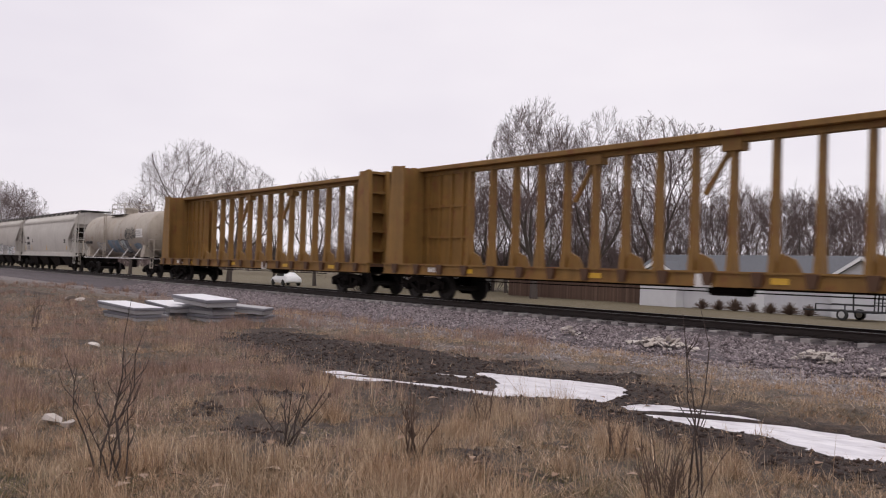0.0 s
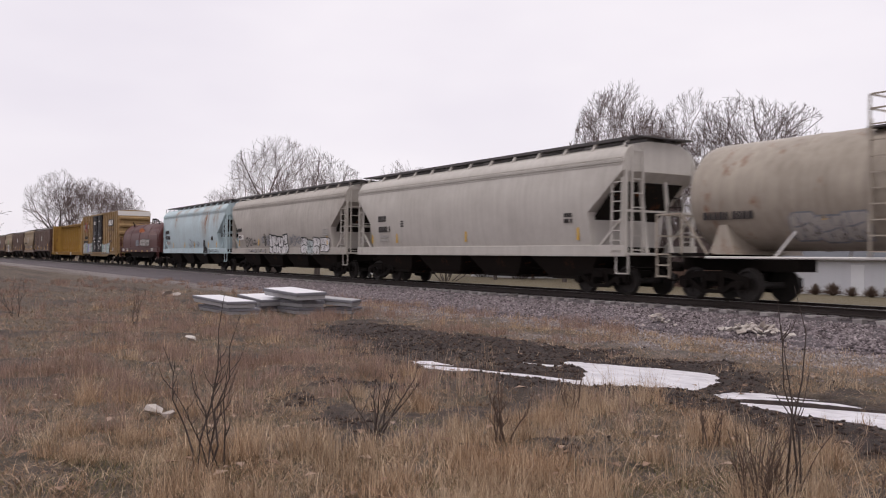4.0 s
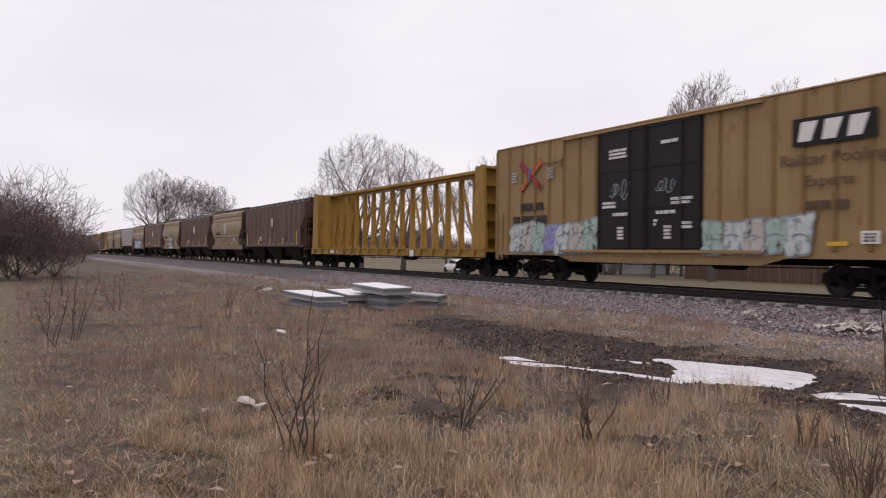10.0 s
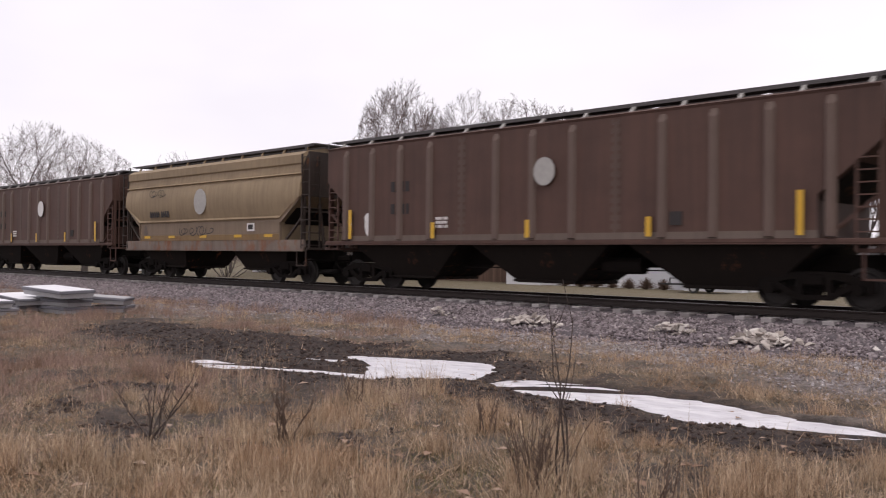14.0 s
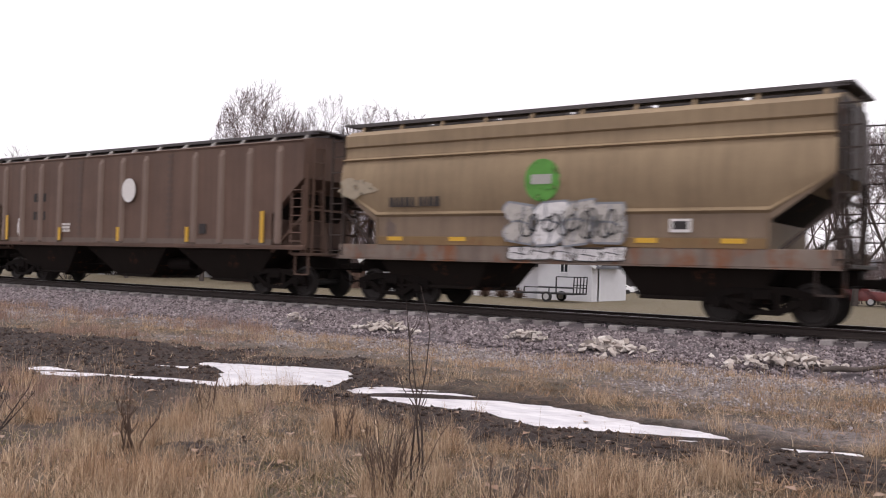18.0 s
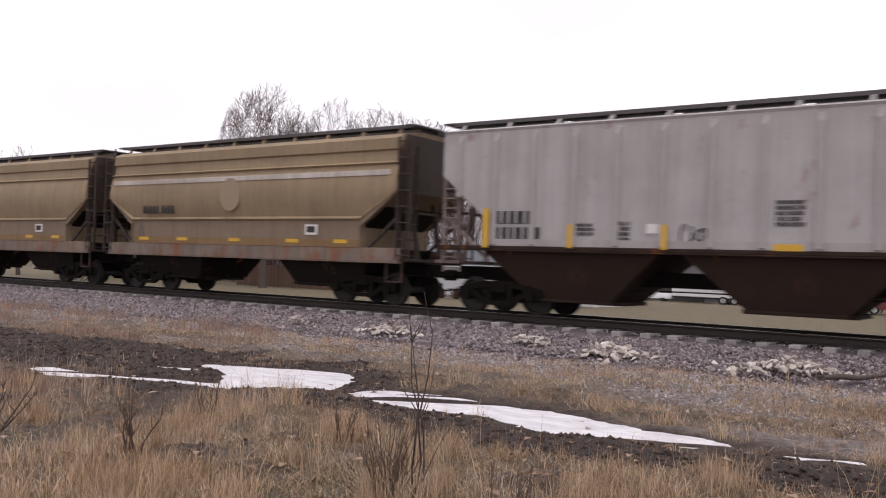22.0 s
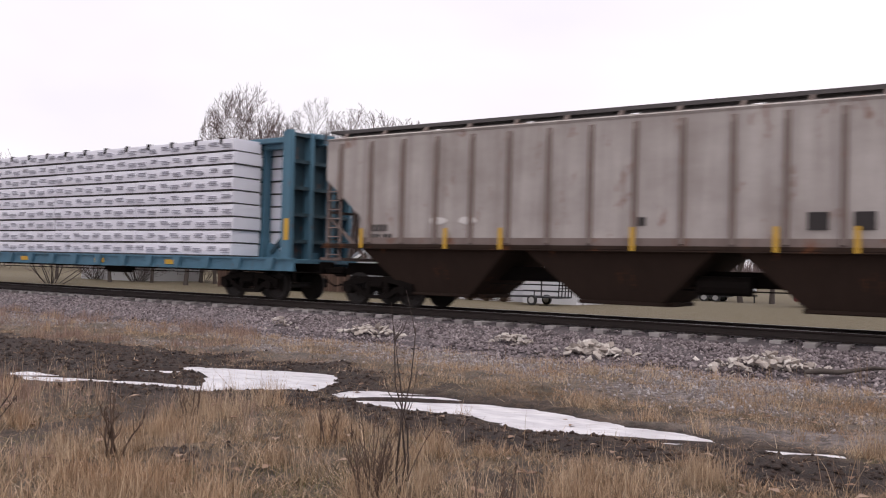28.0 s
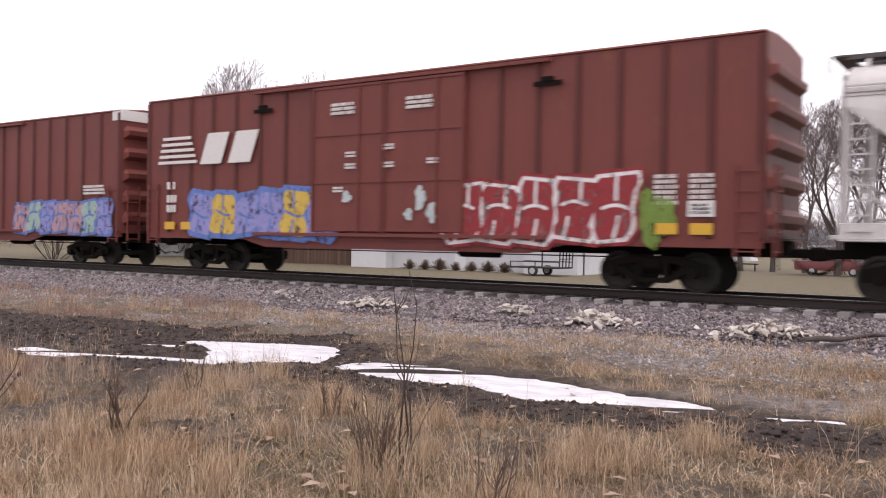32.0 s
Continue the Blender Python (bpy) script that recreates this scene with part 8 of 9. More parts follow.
def tree_parts(seed, spread, trunk, stem, limbs, levels, thin=0.008, wide=1.0, shrink=0.72, dome=(4.2, 5.0, 4.6), bushy=0):
    """Trunk and crown of a leafless tree ten metres high, two parts: limbs that part again and again into fine twigs."""
    r = random.Random(seed)
    wood, crown = Geo(), Geo()

    def bough(g, p, d, size, rad, end, n, sides):
        side = d.orthogonal()
        side.rotate(Matrix.Rotation(r.uniform(0, 6.283), 3, d))
        pts = [p + d * size * i / n + (side * 0.14 * size * math.sin(1.9 * i / n) + Vector((0, 0, 0.05 * size * (i / n) ** 2))) * (i > 0) for i in range(n + 1)]
        g.tube(pts, [rad + (end - rad) * i / n for i in range(n + 1)], sides, False)
        return pts

    def part_off(pts, level, size, rad):
        way = (pts[-1] - pts[-2]).normalized()
        shoots = [(1.0, r.uniform(14, 30)), (1.0, r.uniform(22, 42))] + [(r.uniform(0.35, 0.85), r.uniform(34, 62)) for _ in range((2 if r.random() < 0.45 else 1) + (bushy if level >= levels - 2 else 0))]
        turn = r.uniform(0, 6.283)
        for k, (u, bend) in enumerate(shoots):
            i = min(len(pts) - 2, int(u * (len(pts) - 1)))
            b = pts[i] + (pts[i + 1] - pts[i]) * (u * (len(pts) - 1) - i)
            axis_of = way.orthogonal()
            axis_of.rotate(Matrix.Rotation(turn + k * 2.4 + r.uniform(-0.5, 0.5), 3, way))
            d = way.copy()
            d.rotate(Matrix.Rotation(radians(bend * wide), 3, axis_of))
            d = (d + Vector((0, 0, 0.10))).normalized()
            if b.z < 1.8 and d.z < 0.1:
                continue
            new_size = size * shrink * r.uniform(0.78, 1.15)
            for _ in range(4):
                q = b + d * new_size
                if (Vector((q.x, q.y)).length / dome[0]) ** 2 + ((q.z - dome[1]) / dome[2]) ** 2 < 0.85 + 0.4 * noise.noise(q * 0.6 + Vector((seed, 0, 0))):
                    break
                new_size *= 0.62
            if new_size < 0.12:
                continue
            thick = max(thin, rad * (0.74 if u == 1.0 else 0.55))
            last = level + 1 >= levels
            sub = bough(crown, b, d, new_size, thick, max(thin * 0.6, thick * 0.72), 1 if last else 2, 3 if level > 1 else 5)
            if not last:
                part_off(sub, level + 1, new_size, thick * 0.72)

    top = Vector((r.uniform(-0.15, 0.15), r.uniform(-0.15, 0.15), stem))
    wood.tube([Vector((0, 0, -0.3)), top * 0.5 + Vector((0.06, 0, 0)), top], [trunk * 1.35, trunk, trunk * 0.9], 10)
    for k in range(limbs):
        a, lean = 6.283 * (k * 0.618 + r.random() * 0.08), radians(spread * r.uniform(0.45, 1.0) if k else 6)
        d = Vector((math.cos(a) * math.sin(lean), math.sin(a) * math.sin(lean), math.cos(lean)))
        size = 2.5 * r.uniform(0.85, 1.15)
        pts = bough(wood, top - Vector((0, 0, stem * 0.25 * r.random())), d, size, trunk * 0.6, trunk * 0.38, 4, 6)
        part_off(pts, 0, size, trunk * 0.38)
    high = sorted(v[2] for v in crown.v)[int(len(crown.v) * 0.996)]
    for g in (wood, crown):
        g.v = [(x * 10 / high, y * 10 / high, z * 10 / high) for x, y, z in g.v]
    return wood.mesh("trunk", 60), crown.mesh("crown")


def forest():
    kinds = [tree_parts(1, 36, 0.16, 1.9, 5, 6, 0.0075, dome=(2.7, 5.2, 4.6)), tree_parts(2, 34, 0.15, 2.2, 5, 6, 0.0075, dome=(2.6, 5.3, 4.5)), tree_parts(3, 62, 0.20, 1.7, 5, 6, 0.0075, 1.1, dome=(4.6, 4.8, 4.4)),
             tree_parts(4, 32, 0.12, 2.6, 4, 5, 0.011, dome=(2.8, 5.0, 4.6)), tree_parts(5, 62, 0.07, 0.3, 11, 4, 0.013, 1.2, dome=(5.0, 4.0, 4.4)), tree_parts(6, 46, 0.14, 2.1, 5, 5, 0.010, dome=(3.8, 5.0, 4.6)), tree_parts(7, 62, 0.06, 0.2, 12, 4, 0.012, 1.2, 0.76, dome=(5.2, 4.2, 4.4), bushy=1), tree_parts(8, 58, 0.20, 2.0, 5, 5, 0.009, 1.05, 0.80, dome=(3.9, 5.0, 4.6))]
    labels = ("leafless tree with a rounded crown of fine twigs", "leafless tree with upswept twiggy branches", "leafless broad tree with spreading limbs", "slender leafless tree in a row", "leafless thicket of many stems", "leafless tree in a belt behind the houses", "", "leafless spreading tree with open branches")
    # bearing (degrees left of square to the track), range, height, kind
    rows = [(47.0, 75, 16.4, 0), (43.2, 76, 16.2, 1), (38.9, 77, 15.8, 5), (50.6, 84, 12.6, 5), (34.5, 92, 11.8, 3), (69.3, 92, 14.4, 7), (66.6, 95, 13.6, 7), (72.5, 94, 8.6, 7),
            (61.2, 96, 12.2, 5), (58.0, 99, 11.0, 3), (55.0, 90, 10.5, 5), (52.6, 92, 11.0, 3), (63.8, 104, 10.2, 3),
            (82.1, 172, 16.5, 7), (80.9, 176, 15.5, 5), (79.9, 170, 15.4, 7), (79.0, 165, 14.0, 5), (78.2, 172, 11.2, 3),
            (36.5, 88, 10.5, 5), (33.0, 86, 10.6, 5), (31.0, 90, 11.2, 3), (29.0, 86, 11.0, 5), (27.0, 92, 11.6, 5), (25.0, 88, 10.8, 3), (23.0, 90, 11.5, 5), (21.0, 86, 12.0, 3), (19.2, 80, 12.6, 5), (17.4, 76, 13.2, 3), (15.6, 72, 13.0, 5),
            (13.8, 72, 13.0, 5), (12.0, 70, 13.0, 3), (10.2, 70, 13.2, 5), (8.4, 68, 13.0, 5), (6.6, 72, 13.5, 3), (4.5, 74, 13.0, 5), (41.0, 95, 10.0, 3), (45.0, 98, 10.5, 5), (39.0, 100, 9.5, 5), (32.0, 98, 11.5, 5), (30.0, 102, 11.0, 3), (28.0, 99, 11.5, 5), (48.8, 92, 11.0, 5), (42.2, 88, 11.0, 3), (46.2, 86, 11.5, 3), (49.7, 96, 12.0, 5), (47.9, 98, 11.8, 3), (44.1, 92, 11.8, 5), (40.1, 90, 11.5, 5), (37.8, 94, 11.0, 3), (51.6, 100, 10.5, 5), (35.6, 99, 10.8, 5)]
    r = random.Random(4)
    for k, (az, rad, h, kind) in enumerate(rows):
        if 11 < az < 28:
            rad, h = rad * 1.6, h * 1.5
        x, y = -math.sin(radians(az)) * rad, math.cos(radians(az)) * rad
        s = h / 10.0
        m = Matrix.LocRotScale((x, y, float(land(x, y))), Euler((0, 0, r.uniform(0, 6.283))), (s * 0.95, s * 0.95, s))
        t = thing("tree", labels[kind], "tree", "bare trees behind the track", at=m)
        part("trunk", kinds[kind][0], BARK, t)
        part("crown", kinds[kind][1], TWIG, t)
    for k in range(44):
        az, rad, h = 4.0 + 1.25 * k + r.uniform(-0.6, 0.6), r.uniform(80, 104), r.uniform(5.0, 9.0)
        x, y = -math.sin(radians(az)) * rad, math.cos(radians(az)) * rad
        if 11 < az < 27:
            continue
        b = thing("bush", "bare brown thicket under the tall trees", "bush", "thickets behind the track", at=Matrix.LocRotScale((x, y, float(land(x, y)) - 0.1 * h), Euler((0, 0, k * 1.7)), (h / 9, h / 9, h / 9)))
        part("bare_crown", kinds[4][0], BARK, b)
        part("crown", kinds[4][1], TWIG, b)
    for k, (az, rad, h, turn) in enumerate(((89.6, 50, 5.4, 0.3), (91.5, 53, 5.0, 2.0), (93.5, 50, 4.8, 3.3), (87.7, 56, 3.2, 1.1), (88.6, 70, 4.4, 5.0), (90.5, 66, 5.0, 4.0), (95.0, 56, 5.2, 0.9), (87.0, 92, 3.4, 2.2), (86.3, 108, 3.6, 5.2), (90.3, 51, 4.0, 1.9), (92.4, 49, 4.4, 2.9), (88.9, 58, 3.6, 3.9), (87.9, 54, 2.4, 4.6), (94.2, 47, 4.0, 5.6))):
        x, y = -math.sin(radians(az)) * rad, math.cos(radians(az)) * rad
        s = h / 9.5
        b = thing("bush", "dense leafless brown bush beside the track", "bush", "bushes at the field edge", at=Matrix.LocRotScale((x, y, float(land(x, y))), Euler((0, 0, turn)), (s * 1.1, s * 1.1, s)))
        part("bare_crown", kinds[6][0], BARK, b)
        part("crown", kinds[6][1], TWIG, b)


forest()


def far_woods():
    """Distant bare woods round the horizon: thin upright twigs, joined."""
    r = np.random.default_rng(8)
    n = 26000
    az = np.radians(-10 + 115 * r.random(n))
    rad = 230 + 130 * r.random(n)
    x, y = -np.sin(az) * rad, np.cos(az) * rad
    ok = (np.abs(y - TRACK_Y) > 14)
    x, y, az, rad = x[ok], y[ok], az[ok], rad[ok]
    n = len(x)
    h = (5.5 + 3.5 * np.sin(az * 21) * np.sin(az * 47 + 1) + 5.0 * r.random(n)) * rad / 300
    b = h * 0.55 * r.random(n)
    a = r.random(n) * 6.283
    w = 0.10 + 0.14 * r.random(n)
    lean = r.normal(0, 0.9, (n, 2))
    z0 = -0.5
    v = np.stack([np.stack([x - w * np.cos(a), y - w * np.sin(a), z0 + b], 1), np.stack([x + w * np.cos(a), y + w * np.sin(a), z0 + b], 1), np.stack([x + lean[:, 0], y + lean[:, 1], z0 + h], 1)], 1)
    tagged(new("far_woods", fast_mesh("far_woods", v.reshape(-1, 3), np.arange(3 * n).reshape(-1, 3), TWIG)), "far belt of leafless woods along the horizon", "woods", kind="stuff")


far_woods()
# ---------------------------------------------------------------- houses and vehicles across the track
SIDING = plain("white_siding", (0.62, 0.62, 0.64), 0.6, 0, 0.12, 2)
SHINGLE = plain("grey_shingle", (0.12, 0.125, 0.14), 0.9, 0, 0.35, 6, 0.6)
ROOF_BROWN = plain("brown_shingle", (0.09, 0.075, 0.075), 0.9, 0, 0.35, 6, 0.5)
TRIM = plain("white_trim", (0.75, 0.75, 0.76), 0.5, 0, 0.08, 3)
GLASS = plain("dark_window_glass", (0.03, 0.035, 0.04), 0.08, 0, 0.1, 2, 0.0)
DARK_DOOR = plain("dark_garage_door", (0.05, 0.045, 0.045), 0.6, 0, 0.3, 3)
CAR_WHITE = plain("white_car_paint", (0.78, 0.78, 0.79), 0.25, 0, 0.05, 2, 0.0)
CAR_RED = plain("faded_red_paint", (0.15, 0.03, 0.028), 0.4, 0, 0.2, 3, 0.0)
TYRE = plain("tyre_rubber", (0.03, 0.03, 0.03), 0.9)
RIM = plain("wheel_rim", (0.55, 0.55, 0.56), 0.35, 0.6, 0.1)
BLACK_STEEL = plain("black_steel", (0.025, 0.025, 0.028), 0.5, 0.3)


def house(x0, x1, y0, depth, eave, ridge, wall_mat, roof_mat, label, gable_end=True, boards=True):
    z = float(land((x0 + x1) / 2, y0))
    w = x1 - x0
    h = thing("house", label, "house", "houses across the track", at=pose(x0, y0, z))
    wall = part("wall", Geo().box(0, w, 0, depth, -0.3, eave), wall_mat, h)
    if boards:
        for k in range(int(eave / 0.2)):
            part("siding_board", shared("board_%.2f_%s" % (w, wall_mat.name), lambda: Geo().prism([(0, 0), (w, 0), (w, 0.2), (0, 0.2)], -0.02, 0.0)), wall_mat, wall, at=pose(0, -0.003 - 0.004 * (k % 2), k * 0.2))
    o = 0.45
    part("roof", Geo().add([(-o, -o, eave - 0.02), (w + o, -o, eave - 0.02), (w + o, depth / 2, ridge), (-o, depth / 2, ridge), (-o, depth + o, eave - 0.02), (w + o, depth + o, eave - 0.02),
                            (-o, -o, eave - 0.16), (w + o, -o, eave - 0.16), (w + o, depth / 2, ridge - 0.14), (-o, depth / 2, ridge - 0.14), (-o, depth + o, eave - 0.16), (w + o, depth + o, eave - 0.16)],
                           [(0, 1, 2, 3), (3, 2, 5, 4), (7, 6, 9, 8), (8, 9, 10, 11), (0, 6, 7, 1), (4, 5, 11, 10), (0, 3, 9, 6), (3, 4, 10, 9), (2, 1, 7, 8), (5, 2, 8, 11)]), roof_mat, h)
    for xx in (0.0, w):
        part("gable", Geo().add([(xx, 0, eave), (xx, depth, eave), (xx, depth / 2, ridge - 0.14), (xx + 0.02, 0, eave), (xx + 0.02, depth, eave), (xx + 0.02, depth / 2, ridge - 0.14)], [(0, 1, 2), (5, 4, 3), (0, 3, 4, 1), (1, 4, 5, 2), (2, 5, 3, 0)]), wall_mat, h)
    part("gutter", Geo().box(-o, w + o, -o - 0.1, -o, eave - 0.17, eave - 0.03), TRIM, h)
    return h


def front_gable(h, cx, half, eave, apex, depth, wall_mat, roof_mat):
    part("gable_wall", Geo().prism([(cx - half, -0.3), (cx + half, -0.3), (cx + half, eave), (cx, apex - 0.12), (cx - half, eave)], -0.9, 0.2), wall_mat, h)
    g = Geo()
    for s in (-1, 1):
        g.add([(cx, -1.2, apex), (cx + s * (half + 0.4), -1.2, eave - 0.2), (cx + s * (half + 0.4), depth, eave - 0.2), (cx, depth, apex), (cx, -1.2, apex - 0.14), (cx + s * (half + 0.4), -1.2, eave - 0.34), (cx + s * (half + 0.4), depth, eave - 0.34), (cx, depth, apex - 0.14)],
              [(0, 1, 2, 3), (4, 7, 6, 5), (0, 4, 5, 1), (1, 5, 6, 2), (3, 2, 6, 7)])
    part("gable_roof", g, roof_mat, h)
    for s in (-1, 1):
        part("barge_board", Geo().beam((cx, -1.22, apex - 0.07), (cx + s * (half + 0.42), -1.22, eave - 0.27), 0.05, 0.2), TRIM, h)


def window(h, x, z, w, t, y=-0.03):
    p = part("window", Geo().box(x - w / 2, x + w / 2, y - 0.02, y + 0.02, z, z + t), GLASS, h)
    part("window_frame", Geo().box(x - w / 2 - 0.06, x + w / 2 + 0.06, y - 0.04, y - 0.01, z - 0.06, z).box(x - w / 2 - 0.06, x + w / 2 + 0.06, y - 0.04, y - 0.01, z + t, z + t + 0.06).box(x - w / 2 - 0.06, x - w / 2, y - 0.04, y - 0.01, z, z + t).box(x + w / 2, x + w / 2 + 0.06, y - 0.04, y - 0.01, z, z + t).box(x - 0.02, x + 0.02, y - 0.04, y - 0.01, z, z + t), TRIM, p)


h = house(-45.2, -25.2, 53.4, 4.6, 2.5, 3.95, SIDING, SHINGLE, "low white house with a grey shingle roof and gables")
front_gable(h, 18.0, 2.0, 2.5, 3.78, 3.0, SIDING, SHINGLE)
front_gable(h, 2.4, 1.7, 2.45, 3.42, 3.0, SIDING, SHINGLE)
window(h, 18.0, 1.9, 0.5, 0.6, -0.93)
part("front_door", Geo().box(9.8, 10.75, -0.06, 0.0, 0, 2.05, 0.01), TRIM, h)
FENCE = island("weathered_brown_board", [(0.085, 0.05, 0.036), (0.13, 0.075, 0.052), (0.10, 0.058, 0.042), (0.16, 0.10, 0.07)], 0.9, by_object=True)
fence = thing("board_fence", "tall weathered brown board fence beside the white house", "fence", at=pose(-62.0, 54.6, float(land(-54.0, 54.6))))
board = Geo().prism([(0, 0.02), (0.145, 0.02), (0.145, 1.82), (0.073, 1.88), (0, 1.82)], -0.012, 0.012).mesh("board")
for k in range(106):
    part("board", board, FENCE, fence, at=pose(k * 0.155, 0.004 * (k % 3), 0.012 * ((k * 7) % 3)))
for z in (0.35, 1.5):
    part("fence_rail", Geo().box(0, 16.4, 0.02, 0.06, z, z + 0.09), FENCE, fence)
for k in range(8):
    part("fence_post", Geo().box(k * 2.33, k * 2.33 + 0.09, 0.061, 0.15, -0.3, 1.95), FENCE, fence)
h3 = house(-52.0, -40.0, 117.0, 8.0, 3.3, 5.2, DARK_DOOR, ROOF_BROWN, "dark open garage beside the white house", boards=False)
h4 = house(-88.0, -78.0, 58.0, 8.0, 2.6, 4.4, SIDING, ROOF_BROWN, "pale house far behind the trees")
h5 = house(-27.0, -6.0, 128.0, 9.0, 3.4, 5.6, SIDING, SHINGLE, "white house with a grey roof behind parked vehicles")
for x in (4.0, 10.0, 16.0):
    window(h5, x, 1.1, 1.3, 1.1)


def wheel(parent, x, y, r, w):
    t = part("wheel", Geo().tube([(x, y - w / 2, r), (x, y - w / 2 + 0.03, r), (x, y + w / 2, r)], [r * 0.96, r, r * 0.97], 20), TYRE, parent)
    part("rim", Geo().tube([(x, y - w / 2 - 0.015, r), (x, y - w / 2 + 0.04, r)], r * 0.6, 14), RIM, t)


def car_shape(name, label, x, y, turn, paint_mat, pickup=False):
    c = thing(name, label, "car" if not pickup else "pickup truck", "vehicles parked by the houses", at=pose(x, y, float(land(x, y)), 0, 0, turn))
    def sec(xx, w, z0, z1, cr=0.1):
        return [(xx, -w, z0), (xx, -w - 0.03, (z0 + z1) / 2), (xx, -w + cr, z1), (xx, w - cr, z1), (xx, w + 0.03, (z0 + z1) / 2), (xx, w, z0)]
    if pickup:
        part("body", Geo().loft([sec(-2.6, 0.85, 0.5, 1.0), sec(-2.5, 0.92, 0.4, 1.08), sec(-0.5, 0.94, 0.38, 1.1), sec(1.0, 0.94, 0.38, 1.1), sec(2.3, 0.92, 0.4, 1.02), sec(2.6, 0.84, 0.5, 0.9)]), paint_mat, c, smooth=40)
        part("cabin", Geo().loft([sec(-0.7, 0.86, 1.08, 1.2), sec(-0.55, 0.78, 1.08, 1.75), sec(0.75, 0.76, 1.08, 1.75), sec(1.35, 0.86, 1.08, 1.15)]), paint_mat, c, smooth=40)
        part("side_window", Geo().box(-0.45, 0.75, -0.86, 0.86, 1.2, 1.62), GLASS, c)
    else:
        part("body", Geo().loft([sec(-2.3, 0.72, 0.45, 0.8), sec(-2.2, 0.84, 0.35, 0.92), sec(-1.2, 0.88, 0.3, 0.98), sec(1.0, 0.88, 0.3, 0.98), sec(2.0, 0.84, 0.35, 0.82), sec(2.3, 0.7, 0.42, 0.68)]), paint_mat, c, smooth=40)
        part("cabin", Geo().loft([sec(-1.75, 0.8, 0.93, 1.0), sec(-1.0, 0.66, 0.95, 1.40), sec(0.2, 0.66, 0.95, 1.43), sec(1.1, 0.8, 0.95, 1.0)]), paint_mat, c, smooth=40)
        part("side_window", Geo().prism([(-1.35, 1.0), (0.75, 1.0), (0.2, 1.34), (-0.9, 1.32)], -0.80, 0.80), GLASS, c)
    for xx in (-1.4, 1.4):
        for yy in (-0.84, 0.84):
            wheel(c, xx, yy, 0.33, 0.2)
    for yy in (-0.6, 0.6):
        part("headlight", Geo().box(2.18, 2.34, yy - 0.16, yy + 0.16, 0.6, 0.74, 0.02), GLASS, c)
    part("windscreen", Geo().add([(0.35, -0.6, 1.36), (0.35, 0.6, 1.36), (1.05, 0.7, 1.03), (1.05, -0.7, 1.03), (0.36, -0.6, 1.38), (0.36, 0.6, 1.38), (1.07, 0.7, 1.05), (1.07, -0.7, 1.05)], [(0, 1, 2, 3), (4, 7, 6, 5), (0, 4, 5, 1), (2, 6, 7, 3)]) if not pickup else Geo().box(0.9, 1.15, -0.7, 0.7, 1.2, 1.55), GLASS, c)
    return c


car_shape("parked_car", "white sedan parked on the lawn", -48.0, 107.5, 205, CAR_WHITE)
car_shape("parked_pickup", "white pickup truck parked behind the sedan", -45.2, 112.0, 190, CAR_WHITE, True)
car_shape("parked_pickup", "faded red pickup truck parked on the grass", -12.9, 70.1, 8, CAR_RED, True)
car_shape("parked_car", "pale car parked under the trees", -84.5, 43.0, 175, CAR_WHITE)

# a caravan on two axles
rv = thing("travel_trailer", "white travel trailer with dark swoosh stripes", "travel trailer", at=Matrix.LocRotScale((-36.0, 112.7, float(land(-36.0, 112.7))), None, (1.27, 1.27, 1.0)))
part("body", Geo().prism([(-5.0, 0.85), (2.6, 0.85), (3.4, 1.3), (4.9, 1.3), (4.7, 1.9), (3.2, 3.0), (-4.4, 3.15), (-5.0, 2.8)], -1.2, 1.2), CAR_WHITE, rv)
for k, (a, b, z) in enumerate(((-4.6, -1.6, 2.2), (-4.0, -1.0, 1.95), (-3.4, 0.6, 1.5))):
    part("stripe", Geo().prism([(a, z - 0.12), (b, z + 0.22), (b + 0.3, z + 0.22), (a + 0.9, z - 0.05)], -1.215, -1.19), BLACK_STEEL, rv)
part("side_window", Geo().box(0.6, 1.7, -1.22, -1.19, 1.9, 2.5), GLASS, rv)
part("side_window", Geo().box(-4.6, -3.8, -1.22, -1.19, 2.35, 2.8), GLASS, rv)
part("skirt", Geo().box(-4.9, 2.5, -1.15, 1.15, 0.6, 0.86), BLACK_STEEL, rv)
part("hitch", Geo().beam((2.4, -0.4, 0.9), (5.2, 0, 0.9), 0.14).beam((2.4, 0.4, 0.9), (5.2, 0, 0.9), 0.14).beam((4.9, 0, 0.9), (4.9, 0, 0.0), 0.12), BLACK_STEEL, rv)
part("roof_vent", Geo().box(-3.4, -1.8, -0.3, 0.3, 3.1, 3.35, 0.03), CAR_WHITE, rv)
for x in (0.3, 1.45):
    for y in (-1.12, 1.12):
        wheel(rv, x, y, 0.5, 0.25)

# a flat utility trailer with a ramp gate
ut = thing("utility_trailer", "black flat utility trailer with a raised ramp gate", "trailer", at=pose(-26.8, 50.2, float(land(-26.8, 50.2))))
part("bed", Geo().box(-1.6, 1.9, -0.9, 0.9, 0.48, 0.58), BLACK_STEEL, ut)
part("side_rail", Geo().beam((-1.6, -0.9, 0.9), (1.9, -0.9, 0.9), 0.06).beam((-1.6, 0.9, 0.9), (1.9, 0.9, 0.9), 0.06).beam((-1.6, -0.9, 0.5), (-1.6, -0.9, 0.9), 0.06).beam((0.2, -0.9, 0.5), (0.2, -0.9, 0.9), 0.06), BLACK_STEEL, ut)
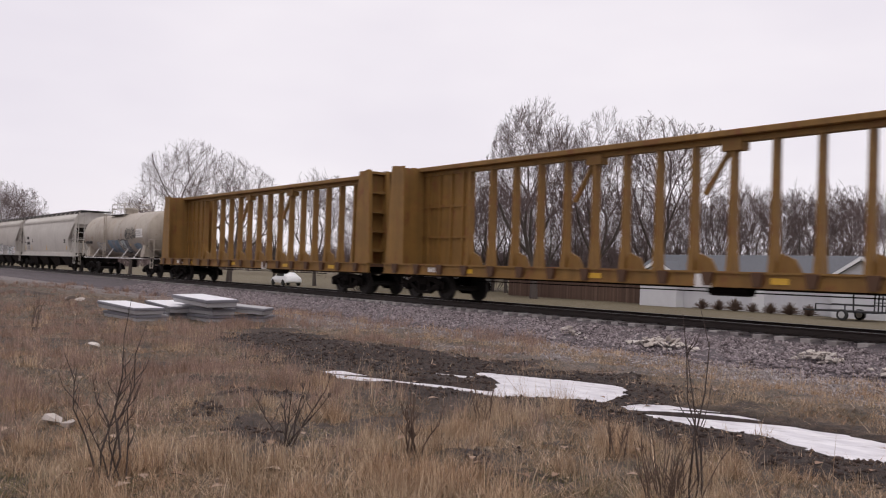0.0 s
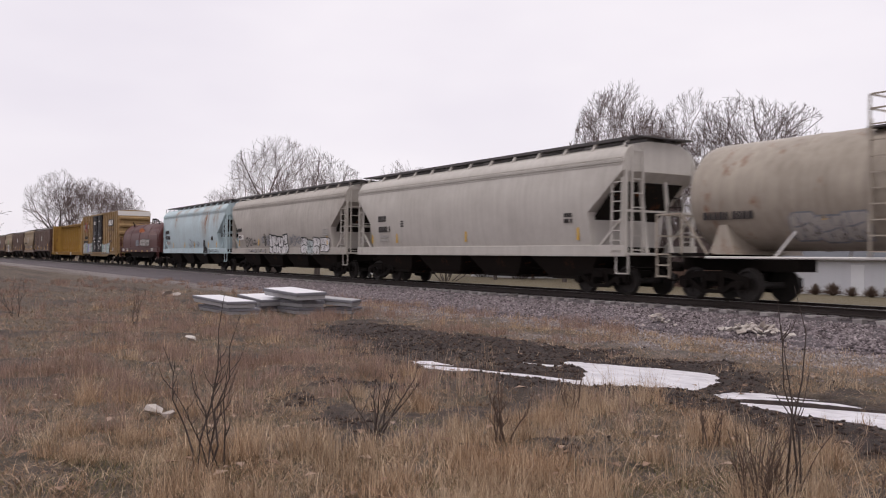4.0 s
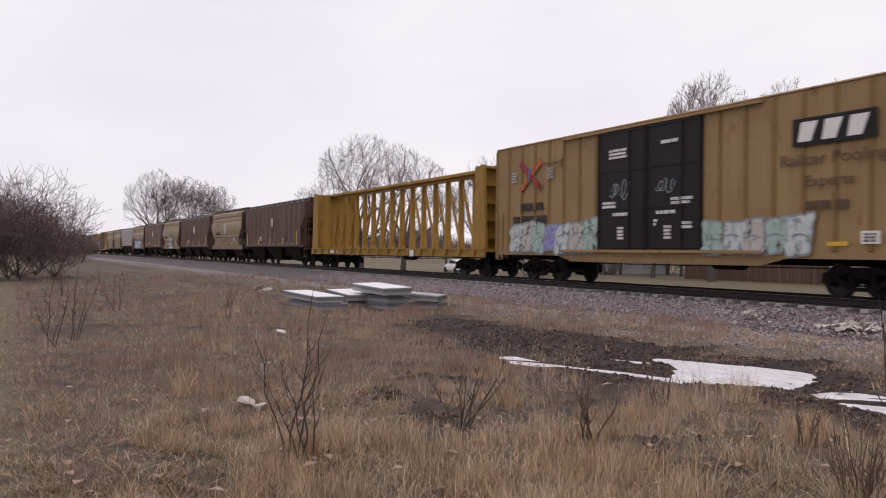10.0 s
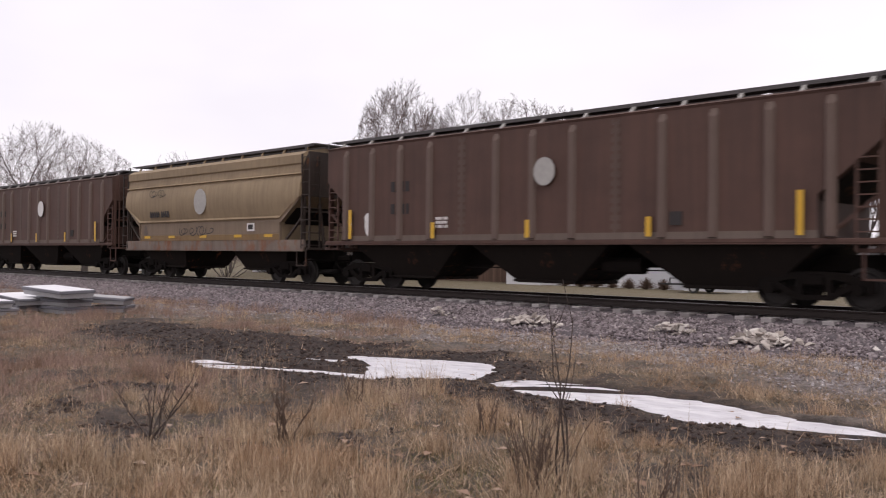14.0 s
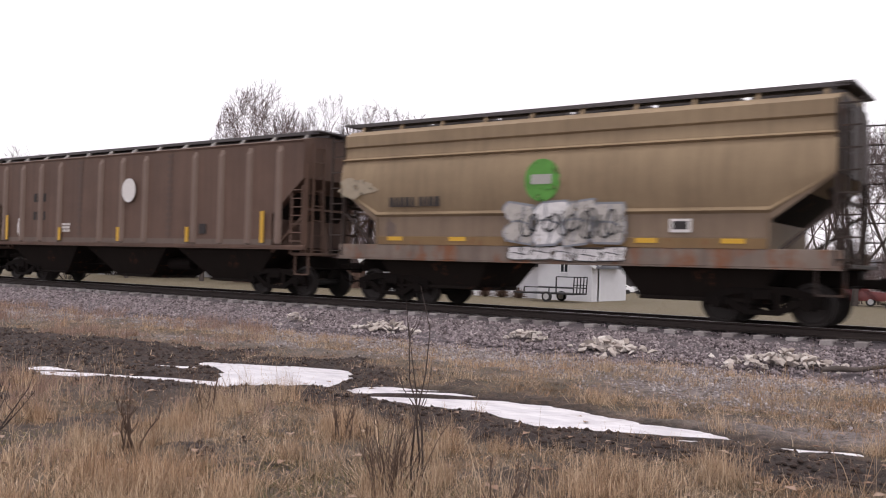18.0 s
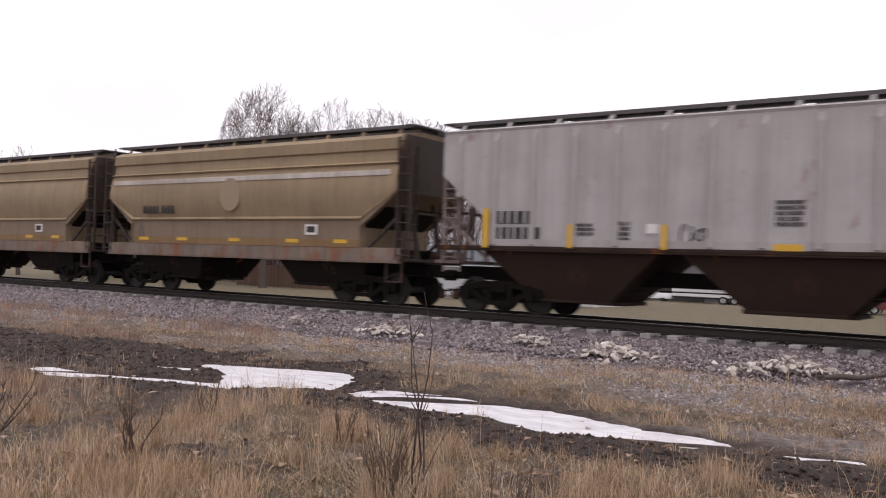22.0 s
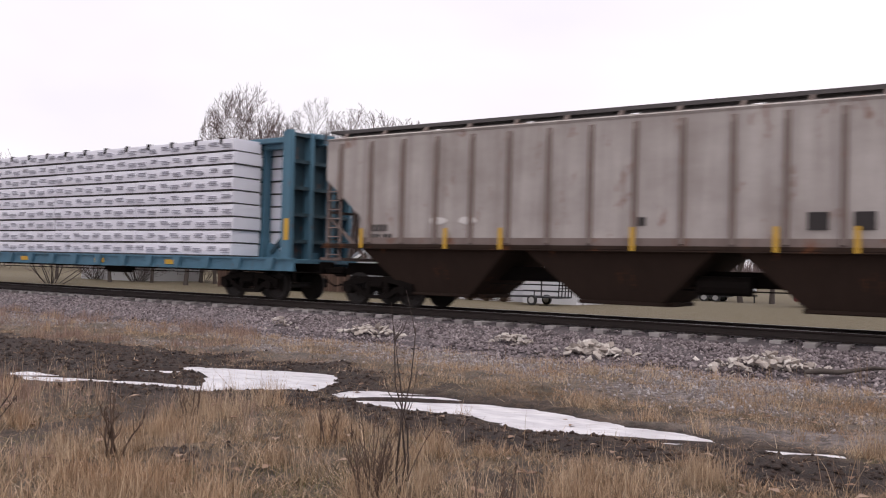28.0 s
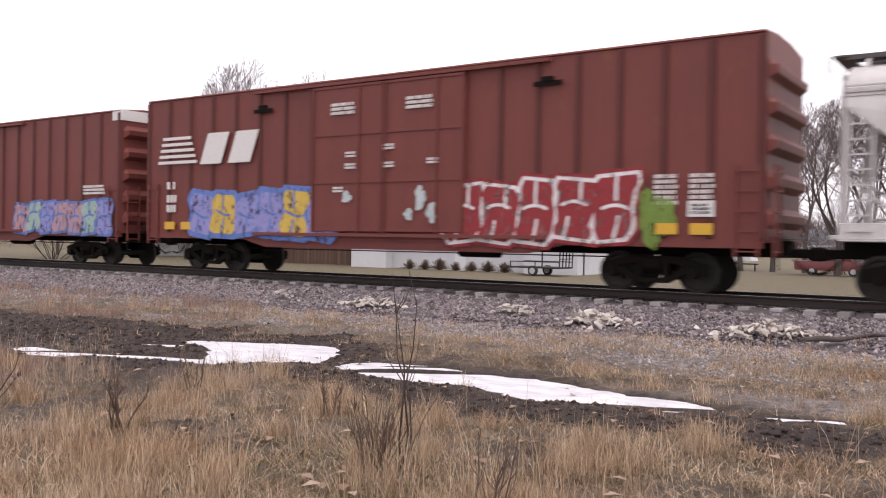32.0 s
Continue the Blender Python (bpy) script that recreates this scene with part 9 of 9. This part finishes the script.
gate = part("ramp_gate", Geo().beam((1.95, -0.9, 1.6), (1.95, 0.9, 1.6), 0.07), BLACK_STEEL, ut)
for k in range(5):
    part("gate_bar", Geo().beam((1.9, -0.9 + k * 0.45, 0.5), (1.95, -0.9 + k * 0.45, 1.57), 0.06), BLACK_STEEL, gate)
part("gate_rail", Geo().beam((1.9, -0.9, 1.1), (1.9, 0.9, 1.1), 0.05), BLACK_STEEL, gate)
part("rack_post", Geo().beam((0.7, -0.9, 0.5), (0.7, -0.9, 1.57), 0.07), BLACK_STEEL, ut)
part("rack_rail", Geo().beam((0.7, -0.9, 1.6), (1.9, -0.9, 1.6), 0.06), BLACK_STEEL, ut)
part("drawbar", Geo().beam((-1.6, -0.5, 0.5), (-2.9, 0, 0.5), 0.09).beam((-1.6, 0.5, 0.5), (-2.9, 0, 0.5), 0.09), BLACK_STEEL, ut)
for y in (-1.0, 1.0):
    wheel(ut, 0.1, y, 0.33, 0.2)

# clipped shrubs along the white house, and brush behind the track
r = random.Random(12)
for k in range(7):
    x = -38.6 + k * 1.35
    s = r.uniform(0.55, 0.8)
    b = thing("foundation_shrub", "small bare brown shrub against the white house", "shrub", "shrubs along the white house", at=Matrix.LocRotScale((x, 52.2, float(land(x, 52.2))), Euler((0, 0, k * 1.3)), (s, s, s)))
    g = Geo()
    for _ in range(190):
        a, t = r.uniform(0, 6.283), r.uniform(0, 1.5)
        q = Vector((math.cos(a) * math.sin(t), math.sin(a) * math.sin(t), math.cos(t) * 1.1)) * r.uniform(0.6, 1.1)
        g.tube([(0, 0, 0), q * 0.5 + Vector((0, 0, 0.1)), q], [0.03, 0.02, 0.012], 4)
    part("bush_crown", g, STEM_PALE, b)


def brush():
    rr = np.random.default_rng(77)
    n = 70000
    x = -60 + 66 * rr.random(n)
    y = 22.8 + 14 * rr.random(n) ** 1.6
    keep = rr.random(n) < np.clip(0.12 + 2.2 * (patchy(x, y, 0.45, 0.7) - 0.35), 0.05, 1)
    x, y = x[keep], y[keep]
    blades("far_verge_grass", x, y, 0.10 + 0.28 * rr.random(len(x)) ** 2 * patchy(x, y, 0.45, 0.7), 0.3 + 0.5 * rr.random(len(x)), 0.014 + 0.01 * rr.random(len(x)), GRASS_TAN, 78, "dry grass on the far side of the track")


brush()


# ---------------------------------------------------------------- what moves
def motions():
    stamps = [0.0] + [float(t) for t in range(2, 32, 2)] + [32.0]
    for car, centre in CARS:
        walk(car, [(t, pose(centre + along(t), TRACK_Y, RAIL)) for t in stamps])
    for load, centre, base in LOADS:
        walk(load, [(t, shift(centre + along(t)) @ base) for t in stamps])
    # wheels roll while their car passes
    place = {car: centre for car, centre in CARS}
    for wheel, car, dx in WHEELSETS:
        c = place[car]
        rows, t = [], 0.0
        turn, last = 0.0, c + along(0.0)
        steps = [k / 24 for k in range(0, 32 * 24 + 1)]
        for t in steps:
            x = c + along(t)
            if -44 < x < 10:
                turn += (x - last) / 0.42
                rows.append((t, turn))
            last = x
        if not rows:
            rows = [(0.0, 0.0)]
        if rows[0][0] > 0:
            rows.insert(0, (0.0, rows[0][1]))
        if rows[-1][0] < 32:
            rows.append((32.0, rows[-1][1]))
        walk(wheel, [(t, pose(dx, 0, 0.42, 0, math.degrees(a), 0)) for t, a in rows])


motions()
